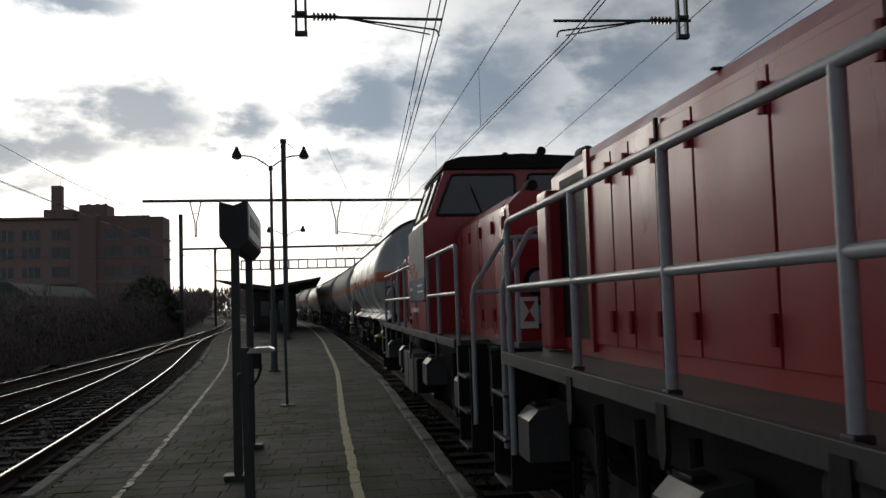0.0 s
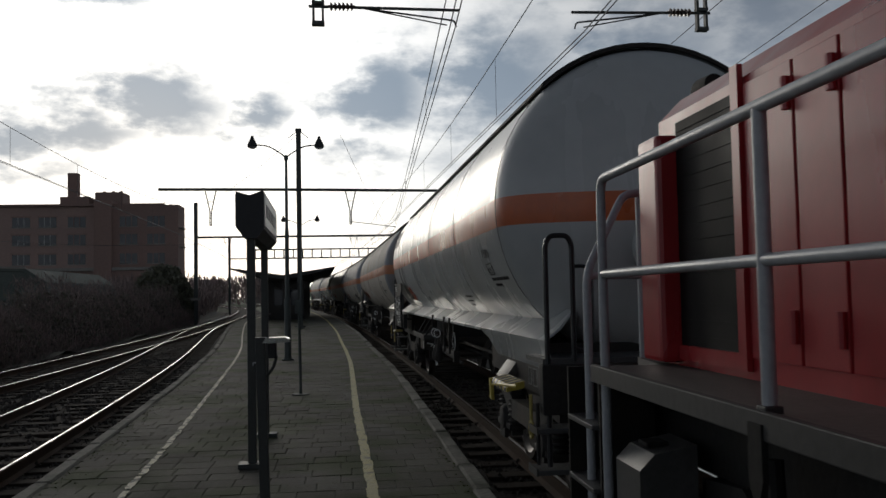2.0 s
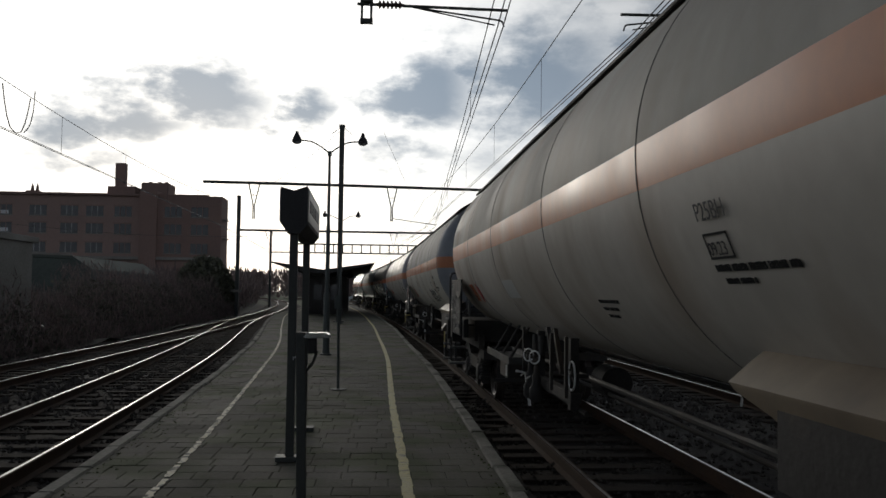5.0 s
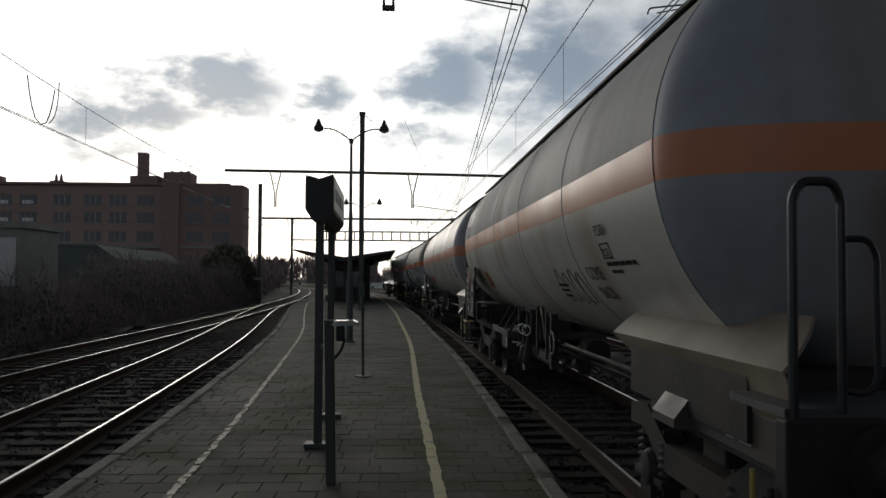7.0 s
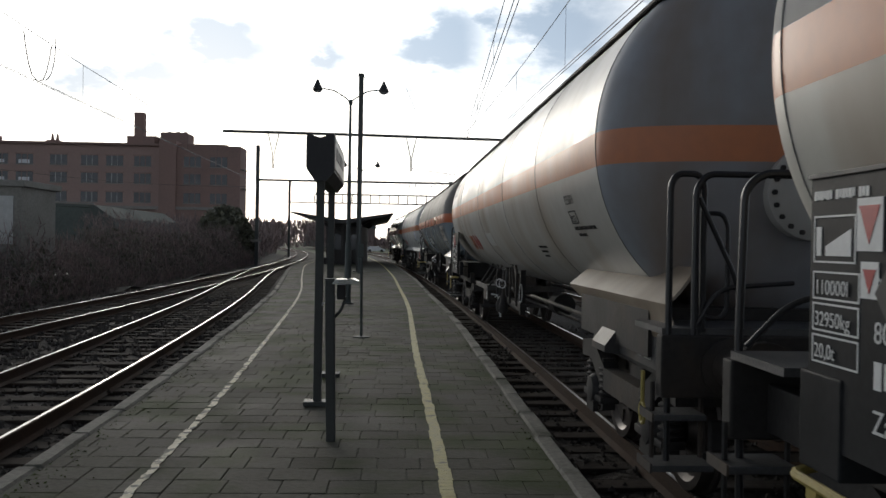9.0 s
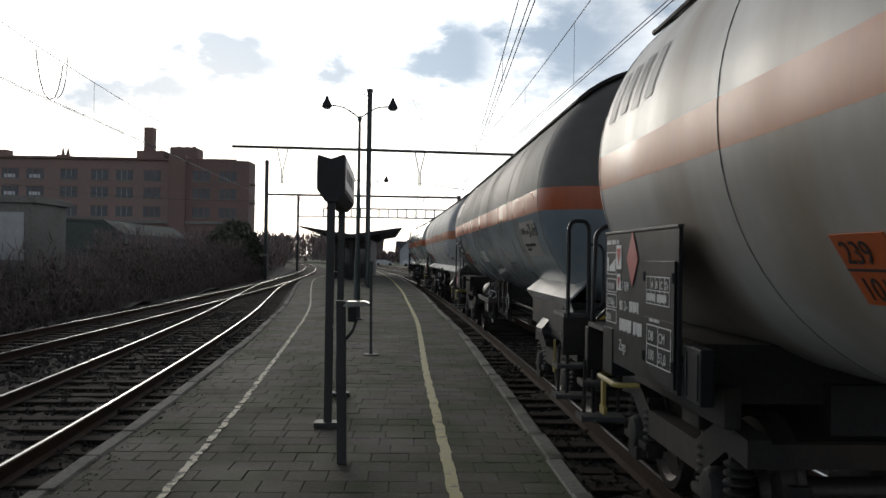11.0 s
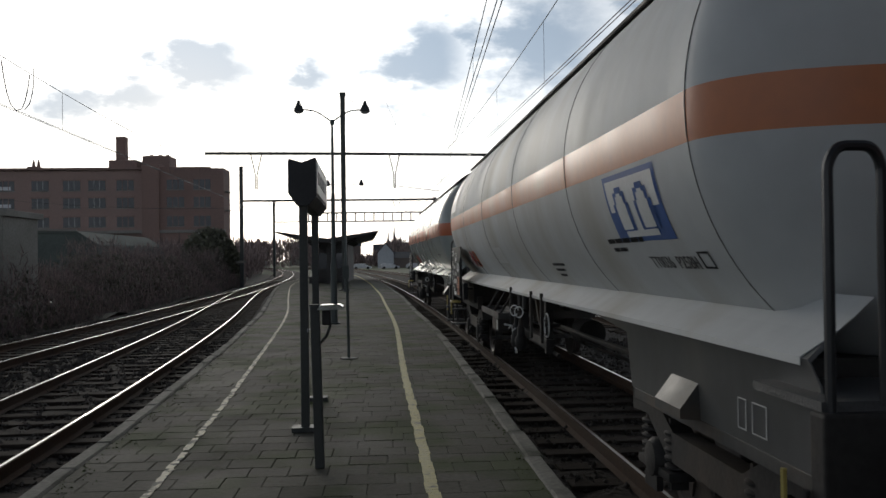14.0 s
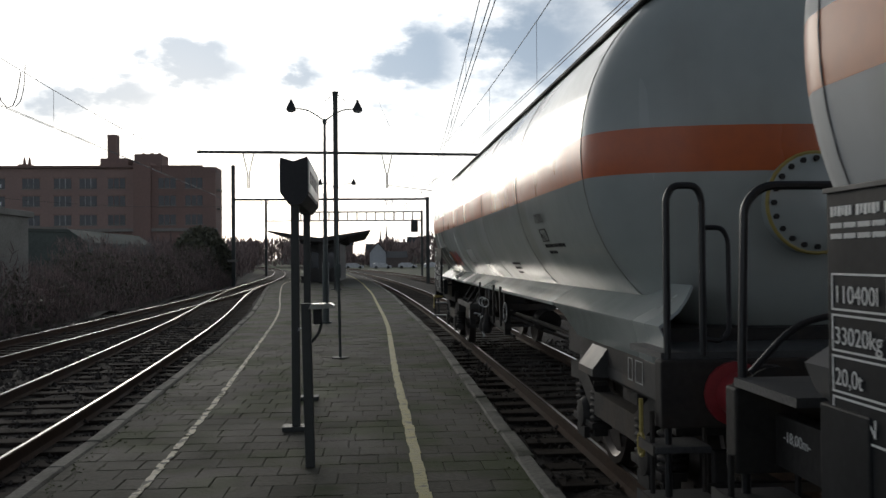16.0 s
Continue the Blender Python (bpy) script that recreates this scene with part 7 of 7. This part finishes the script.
    def frame_mark(y, z, w, h, mat="board"):
        bm = bmesh.new()
        for q in ((-w, 0, h / 2 - 0.012, h / 2), (-w, 0, -h / 2, -h / 2 + 0.012), (-0.012, 0, -h / 2 + 0.012, h / 2 - 0.012), (-w, -w + 0.012, -h / 2 + 0.012, h / 2 - 0.012)):
            box(bm, -0.0015, 0.0015, *q)
        part("stencil_frame", bm, mat, root, pose_m=on_tank(y, z))
    if spec.get("pale_patch"):
        patch("stencil_patch", ys - 1.15, ys + 0.08, 1.92, 2.36, "stone_band", "pale cleaned patch round the stencils")
    if spec.get("code", True):
        flank("P25BH", ys, 2.20, 0.125, "black_print")
        if spec.get("pale_patch"):
            mark_line(ys - 0.36, 2.22, 0.26, 0.06, "grey_box")
            sq = part("stencil", B(-0.0015, 0.0015, -0.16, 0, -0.09, 0.09), "board", root, pose_m=on_tank(ys - 0.62, 2.24))
            words("lettering", "3", 0.15, "white_print", sq, on_side(-0.035, -0.055, -0.004))
            mark_line(ys - 0.80, 2.20, 0.16, 0.05, "grey_box")
            frame_mark(ys - 0.98, 2.24, 0.30, 0.15)
            flank("09.23", ys - 1.00, 2.195, 0.115, "black_print")
        else:
            frame_mark(ys, 2.08, 0.28, 0.13)
            flank("09.23", ys - 0.03, 2.04, 0.095, "black_print")
    mark_line(ys, 1.98 if not spec.get("pale_patch") else 2.06, 0.85, 0.036)
    mark_line(ys - 0.05, 1.92 if not spec.get("pale_patch") else 2.0, 0.34, 0.03)
    for k, w in enumerate((0.55, 0.42, 0.30)):
        mark_line(ys + 2.6, 1.80 - k * 0.055, w, 0.03)
    if spec.get("graffiti"):
        flank("COME", -4.45, 1.86, 0.19, "black_print")
        flank("BACK", -4.52, 1.70, 0.19, "black_print")
        for k, y in enumerate((-2.9, -3.25, -3.6, -3.9)):
            part("graffiti_loop", T([(-(TR + 0.004) * math.cos(math.asin((z - AX) / TR)), y + dy, z) for dy, z in ((0.1, 1.62), (0.14, 1.85), (0.0, 2.0 - 0.05 * (k % 2)), (-0.12, 1.82), (-0.08, 1.64))], 0.008, 5, rad=0.12), "grey_box", root, "dark looping paint scrawl")
        patch("rust_patch", -3.4, -2.2, 1.66, 1.86, PAINTS["smear"], "faded brown overpainted patch", 0.002)
    if spec.get("mark"):
        for k in range(4):
            y = y1 - 0.36 - k * 0.34
            patch("owner_mark", y, y + 0.20, AX + 0.30 + 0.02 * (k % 2), AX + 0.68, spec["mark"], "large plain lettering block", 0.004)
    if spec.get("panel"):
        pl = patch("name_panel", y1 - 1.05, y1 - 0.06, AX + 0.16, AX + 0.82, "white_print", "white panel with faded grey lettering", 0.004)
        for k in range(4):
            patch("lettering", y1 - 0.95 + k * 0.21, y1 - 0.80 + k * 0.21, AX + 0.42, AX + 0.60, "sign_face", "", 0.007, pl)
    if spec.get("painted"):
        a0, a1 = math.pi + math.asin((AX - 1.42) / TR), math.pi + math.asin((AX - 2.32) / TR)
        pn = part("painted_panel", lathe(bmesh.new(), [(5.40, TR + 0.004), (7.30, TR + 0.004)], 14, "y", (0, 0, AX), a1, a0), "board", root, "black painted data panel curving round the tank", smooth=True)
        flank("33 RIV", 6.62, 2.27, 0.095, "white_print")
        flank("80 D-", 6.56, 2.16, 0.095, "white_print")
        mark_line(6.24, 2.20, 0.22, 0.065, "white_print")
        mark_line(6.52, 2.06, 0.66, 0.075, "white_print")
        flank("Zags", 6.42, 1.90, 0.10, "white_print")
        for k in range(3):
            mark_line(7.20, 2.26 - k * 0.065, 0.46 - 0.06 * k, 0.036, "white_print")
        for y, z, w, h in ((7.05, 1.92, 0.24, 0.09), (6.78, 1.96, 0.24, 0.09), (6.78, 1.84, 0.24, 0.09), (6.72, 1.70, 0.26, 0.09)):
            for q in ((-w / 2, w / 2, -h / 2, -h / 2 + 0.008), (-w / 2, w / 2, h / 2 - 0.008, h / 2), (-w / 2, -w / 2 + 0.008, -h / 2, h / 2), (w / 2 - 0.008, w / 2, -h / 2, h / 2)):
                part("outline", B(-0.002, 0.002, *q), "white_print", pn, pose_m=on_tank(y, z) @ Matrix.Translation((-0.003, 0, 0)))
        yb = part("yellow_step_rail", T([(-1.2, 6.64, 1.0), (-1.47, 6.64, 0.99), (-1.47, 5.62, 0.99), (-1.2, 5.62, 1.0)], 0.014, 8, rad=0.06), "hook_yellow", root, "bent yellow step rail", smooth=True)
        part("hook", T([(-1.47, 6.5, 0.99), (-1.47, 6.5, 0.80), (-1.47, 6.43, 0.75), (-1.47, 6.38, 0.80)], 0.022, 8, rad=0.03), "hook_yellow", yb, smooth=True)
    if spec.get("striped"):
        sb = part("striped_bracket", prism(bmesh.new(), [(-1.30, 1.06), (-1.44, 1.03), (-1.46, 1.00), (-1.46, 0.97), (-1.30, 1.0)], "y", -7.55, -6.78), "stripe", root, "yellow and black striped bracket")
        for k in range(5):
            y = -7.50 + k * 0.15
            part("black_stripe", prism(bmesh.new(), [(-1.302, 1.0635), (-1.44, 1.034), (-1.464, 1.001), (-1.464, 0.968), (-1.458, 0.968), (-1.458, 1.0), (-1.436, 1.029), (-1.302, 1.058)], "y", y, y + 0.07), "black_print", sb)
        part("plate", prism(bmesh.new(), [(-6.80, 1.02), (-6.72, 1.02), (-6.74, 0.86), (-6.70, 0.84), (-6.84, 0.82), (-6.82, 0.88)], "x", -1.47, -1.44), "stripe", sb, "yellow hook plate")
        lv = part("lever", T([(-1.45, -6.8, 0.97), (-1.45, -7.95, 1.06)], 0.016, 8), "stripe", sb, "striped lever")
    if spec.get("badge"):
        bg = patch("badge", -6.66, -5.54, 1.97, 2.41, "badge_blue", "blue and white square company badge", 0.004)
        patch("badge_field", -6.61, -5.59, 2.17, 2.375, "white_print", "", 0.006, bg)
        patch("badge_field", -6.42, -5.76, 2.00, 2.17, "white_print", "", 0.006, bg)
        for d in (-6.33, -5.87):
            for w, lift, mat in ((1.0, 0.009, "badge_blue"), (0.62, 0.0115, "white_print")):
                for ya, yb, za, zb in ((d - 0.17 * w, d + 0.17 * w, 2.04 + 0.03 * (1 - w), 2.22), (d - 0.13 * w, d + 0.13 * w, 2.22, 2.22 + 0.075 * w), (d - 0.07 * w, d + 0.07 * w, 2.22 + 0.075 * w, 2.22 + 0.105 * w)):
                    patch("badge_shape", ya, yb, za, zb, mat, "", lift, bg)
        flank("TT0036", -5.98, 1.80, 0.125, "black_print")
        flank("P25BH", -6.46, 1.80, 0.125, "black_print")
        frame_mark(-6.84, 1.845, 0.16, 0.11)
    return root


PAINTS = dict(
    # brown brake dust over a base darkened to carry the end's shade
    dusty_shaded_end=tank_paint("brake_dust_on_shade_darkened_grey_blue", (0.30, 0.325, 0.36), (0.23, 0.24, 0.26), (0.20, 0.145, 0.105), (0.44, 0.70), 0.5),
    clean=tank_paint("pale_grey_gloss", (0.50, 0.51, 0.50), (0.44, 0.45, 0.45), (0.36, 0.36, 0.34), (0.55, 0.8), 0.29),
    beige=tank_paint("dirty_beige_grey", (0.54, 0.50, 0.44), (0.44, 0.40, 0.35), (0.27, 0.20, 0.14), (0.54, 0.80), 0.54),
    rusty=tank_paint("rust_streaked_grey", (0.60, 0.58, 0.51), (0.52, 0.50, 0.44), (0.34, 0.25, 0.17), (0.54, 0.80), 0.42),
    grey=tank_paint("weathered_light_grey", (0.47, 0.46, 0.43), (0.39, 0.38, 0.35), (0.27, 0.21, 0.15), (0.50, 0.76), 0.42),
    blue=tank_paint("blue_grey_paint", (0.30, 0.35, 0.38), (0.24, 0.29, 0.32), (0.18, 0.17, 0.15), (0.54, 0.8)),
    white=tank_paint("off_white_paint", (0.53, 0.54, 0.53), (0.46, 0.47, 0.465), (0.36, 0.34, 0.29), (0.52, 0.78), 0.62),
    green=tank_paint("greenish_grey_gloss", (0.40, 0.43, 0.41), (0.35, 0.38, 0.36), (0.30, 0.30, 0.27), (0.58, 0.82)),
    brown=tank_paint("brown_grey_shield", (0.20, 0.18, 0.16), (0.14, 0.13, 0.115), (0.10, 0.085, 0.07), (0.5, 0.75), 0.62),
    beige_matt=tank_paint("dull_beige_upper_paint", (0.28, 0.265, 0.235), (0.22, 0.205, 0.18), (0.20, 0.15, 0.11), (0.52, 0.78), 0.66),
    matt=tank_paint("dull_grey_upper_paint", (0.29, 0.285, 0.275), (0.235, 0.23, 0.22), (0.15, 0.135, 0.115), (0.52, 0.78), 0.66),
    skirt=tank_paint("dull_grey_skirt", (0.10, 0.10, 0.10), (0.07, 0.07, 0.068), (0.14, 0.13, 0.11), (0.5, 0.78), 0.45),
    dirt=tank_paint("grimy_tan_skirt", (0.30, 0.235, 0.165), (0.21, 0.165, 0.12), (0.11, 0.08, 0.06), (0.5, 0.75), 0.5),
    flange=tank_paint("worn_grey_flange", (0.33, 0.33, 0.32), (0.25, 0.25, 0.24), (0.16, 0.15, 0.13), (0.5, 0.75), 0.4),
    smear=tank_paint("faded_graffiti_smear", (0.43, 0.36, 0.31), (0.37, 0.30, 0.26), (0.50, 0.47, 0.41), (0.42, 0.60), 0.5),
)
P = PAINTS
WAGONS = [
    dict(label="clean pale grey gas tank wagon with an orange band", paint=P["clean"], mark="wrap_blue", striped=True, ends=(-8.25, 7.75), code_at=-6.15, hazards=(("plate", 4.08), ("diamond", 3.66), ("small", 3.41)), flange=True, front=-7.2, rear=6.6, board={"caps": ("110400l", "33000kg", "20,0t", "23,6kN"), "shift": -0.55}),
    dict(label="dirty beige gas tank wagon with a faded orange band", paint=P["beige"], end=P["dusty_shaded_end"], band="orange_faded", mark="grey_box", hazards=(("plate", 4.98), ("diamond", 4.3)), ends=(-8.95, 8.4), front=-7.75, skirt=P["dirt"], top=P["beige_matt"], upper=P["beige_matt"], board={"caps": ("110000l", "32950kg", "20,0t"), "shift": 0.35, "dirty": True, "pale": True}),
    dict(label="rust-streaked grey gas tank wagon with a tan skirt", paint=P["rusty"], end=P["dusty_shaded_end"], top=P["matt"], upper=P["matt"], band="orange_faded", mark="white_print", front=-7.0, ends=(-8.4, 7.8), code_at=-5.27, hazards=(("plate", 3.95),), graffiti=True, skirt=P["dirt"], board={"caps": ("110000l", "32950kg", "20,0t"), "diamond": True, "holders": True, "shift": -0.25}),
    dict(label="weathered light grey gas tank wagon with graffiti traces", paint=P["grey"], end=P["dusty_shaded_end"], band="orange_faded", mark="grey_box", front=-7.75, rear=8.05, ends=(-9.0, 9.2), double=True, code_at=-6.35, board={"caps": ("110100l", "32950kg", "20,0t"), "diamond": True, "shift": 0.95}, skirt=P["dirt"]),
    dict(label="blue-grey gas tank wagon with a brownish upper shield", paint=P["blue"], top=P["brown"], upper=P["brown"], pale_patch=True, mark="white_print", front=-6.95, rear=7.35, ends=(-7.85, 8.3), code_at=-5.3, gap=0.25, hazards=(("plate", 5.1),), painted=True, beam_stripes=True, board={"caps": ("110000l", "20,0t"), "pale": True, "diamond": True}, skirt=P["flange"]),
    dict(label="off-white gas tank wagon with a blue company badge", paint=P["white"], band="orange_faded", badge=True, panel=True, flange=True, code=False, skirt=P["skirt"], hazards=(("small", 4.95), ("diamond", 4.52), ("plate", 4.05)), front=-7.25, ends=(-8.25, 8.05), board={"caps": ("110400l", "33020kg", "20,0t", "23,6kN"), "plate_low": True}),
    dict(label="glossy greenish-grey gas tank wagon at the train's end", paint=P["green"], flange=True, front=-7.6, ends=(-8.85, 8.35), band_top=0.11, buffer="buffer_red"),
]

TRAIN = []          # thing, distance of its centre along the line at the clip's start
LEAD = 14.55
rear_loco = locomotive()
front_loco = copy_thing(rear_loco, pose(0, 0, 0))
tagged(front_loco, "leading red diesel locomotive with grey handrails and black grille")
TRAIN += [(front_loco, LEAD - 13.5), (rear_loco, LEAD)]
for i, spec in enumerate(WAGONS):
    TRAIN.append((tank_wagon(spec), LEAD + 7.2 + 9.0 + 18.0 * i + spec.get("gap", 0.0)))



# ---------------------------------------------------------------- paving, piece by piece


def box_mesh(name, w, d, h, mat, bev):
    me = bpy.data.meshes.new(name)
    bm = bmesh.new()
    b = bev
    lo = [bm.verts.new((x * w / 2, y * d / 2, -h)) for x, y in ((-1, -1), (1, -1), (1, 1), (-1, 1))]
    mi = [bm.verts.new((x * w / 2, y * d / 2, -b)) for x, y in ((-1, -1), (1, -1), (1, 1), (-1, 1))]
    hi = [bm.verts.new((x * (w / 2 - b), y * (d / 2 - b), 0)) for x, y in ((-1, -1), (1, -1), (1, 1), (-1, 1))]
    for a, c in ((lo, mi), (mi, hi)):
        for k in range(4):
            bm.faces.new((a[k], a[(k + 1) % 4], c[(k + 1) % 4], c[k]))
    bm.faces.new(hi)
    bm.to_mesh(me)
    bm.free()
    me.materials.append(M[mat])
    return me


def paving():
    rng = random.Random(4)
    sizes = {}
    verts, faces = [], []
    count = 0
    row = 0
    y = -3.0
    while y < 50:
        l, r = left_edge(y) + 0.15, right_edge(y) - 0.15
        x = r
        first = True
        while x > l + 0.05:
            w = 0.15 if (first and row % 2) else rng.choice((0.30, 0.30, 0.30, 0.35))
            first = False
            w = min(w, x - l)
            wk = round(w * 20) / 20 or 0.05
            if w < 0.08:
                break
            cx, cy, z = x - w / 2, y + 0.15, rng.uniform(-0.003, 0.001)
            tx, ty = rng.uniform(-0.5, 0.5), rng.uniform(-0.5, 0.5)
            m = pose(cx, cy, z, tx, ty, rng.uniform(-0.6, 0.6))
            if 5.2 < y < 13.5 and count < 300 and w > 0.29:
                key = round(w, 2)
                if key not in sizes:
                    sizes[key] = box_mesh("paver", w - 0.005, 0.295, 0.05, "paver", 0.004)
                put("paver", sizes[key], None, PLATFORM, pose_m=m)
                count += 1
            else:
                k = len(verts)
                b, ww, dd = 0.004, w / 2 - 0.0025, 0.1475
                for sx, zz in ((0, -0.05), (0, -b), (b, 0)):
                    for u, v in ((-1, -1), (1, -1), (1, 1), (-1, 1)):
                        verts.append(tuple(m @ Vector((u * (ww - sx), v * (dd - sx), zz))))
                for a in (0, 4):
                    for q in range(4):
                        faces.append((k + a + q, k + a + (q + 1) % 4, k + a + 4 + (q + 1) % 4, k + a + 4 + q))
                faces.append((k + 8, k + 9, k + 10, k + 11))
            x -= w
        y += 0.30
        row += 1
    me = bpy.data.meshes.new("paving")
    me.from_pydata(verts, [], faces)
    tagged(put("paving", me, "paver", PLATFORM), kind="stuff")
    # coping stones along both edges
    for f, s in ((right_edge, -1), (left_edge, 1)):
        y, k = -6.0, 0
        me = box_mesh("coping_stone", 0.145, 0.985, 0.14, "coping", 0.018)
        while y < 108:
            d = math.degrees(math.atan(f(y + 1) - f(y)))
            m = pose(f(y + 0.5) + s * 0.07 + rng.uniform(-0.016, 0.016), y + 0.5, 0.012 + rng.uniform(-0.008, 0.008), rng.uniform(-0.5, 0.5), rng.uniform(-0.8, 0.8), -d + rng.uniform(-0.4, 0.4))
            put("coping_stone", me, None, PLATFORM, pose_m=m)
            y += 1.0
            k += 1


paving()


def moss():
    """Tufts of moss and weeds in the joints by the edges."""
    rng = np.random.default_rng(12)
    v, f = [], []
    for _ in range(900):
        y = 4.5 + 22 * rng.random() ** 1.5
        if rng.random() < 0.62:
            x = left_edge(y) + 0.16 + abs(rng.normal(0, 0.14))
        else:
            x = right_edge(y) - 0.16 - abs(rng.normal(0, 0.05))
        a, h = rng.uniform(0, 6.28), rng.uniform(0.004, 0.014)
        w = rng.uniform(0.006, 0.018)
        k = len(v)
        v += [(x - w * math.cos(a), y - w * math.sin(a), -0.004), (x + w * math.cos(a), y + w * math.sin(a), -0.004), (x + rng.normal(0, 0.012), y + rng.normal(0, 0.012), h)]
        f.append((k, k + 1, k + 2))
    me = bpy.data.meshes.new("moss_tufts")
    me.from_pydata(v, [], f)
    tagged(put("moss_tufts", me, "moss"), "small moss and weed tufts in the paving joints", "moss", kind="stuff")


moss()


def litter():
    bm = B(-0.09, 0.09, -0.05, 0.05, 0, 0.06, bev=0.02)
    for q in bm.verts:
        q.co += Vector((random.uniform(-0.02, 0.02), random.uniform(-0.02, 0.02), random.uniform(-0.01, 0.015)))
    tagged(part("plastic_litter", bm, "plastic_blue", pose_m=pose(-2.82, 6.35, RAIL - 0.20, 0, 0, 30)), "crumpled blue plastic litter on the ballast", "litter")


litter()

# ---------------------------------------------------------------- movement


def line_pose(s):
    return pose(main_track(s), s, RAIL, 0, 0, math.degrees(math.atan(s / 1100.0)))


def motions():
    walk(cam, [(t, pose(x, y, z, 90 + p, r, w)) for t, x, y, z, p, r, w in CAM_ROWS], EXPOSURES)
    for ob, s0 in TRAIN:
        walk(ob, [(t, line_pose(s0 - SPEED * t)) for t in np.arange(0, 16.01, 1.0)])
    for ob, s0 in TRAIN:
        for w in [c for c in ob.children_recursive if c.name.startswith("wheelset")]:
            r = w.location.z
            n = int(16 * SPEED / r / 1.35) + 1
            at = w.location.copy()
            walk(w, [(16.0 * i / n, pose(at.x, at.y, at.z, math.degrees(SPEED * (16.0 * i / n) / r) % 360.0)) for i in range(n + 1)])


motions()
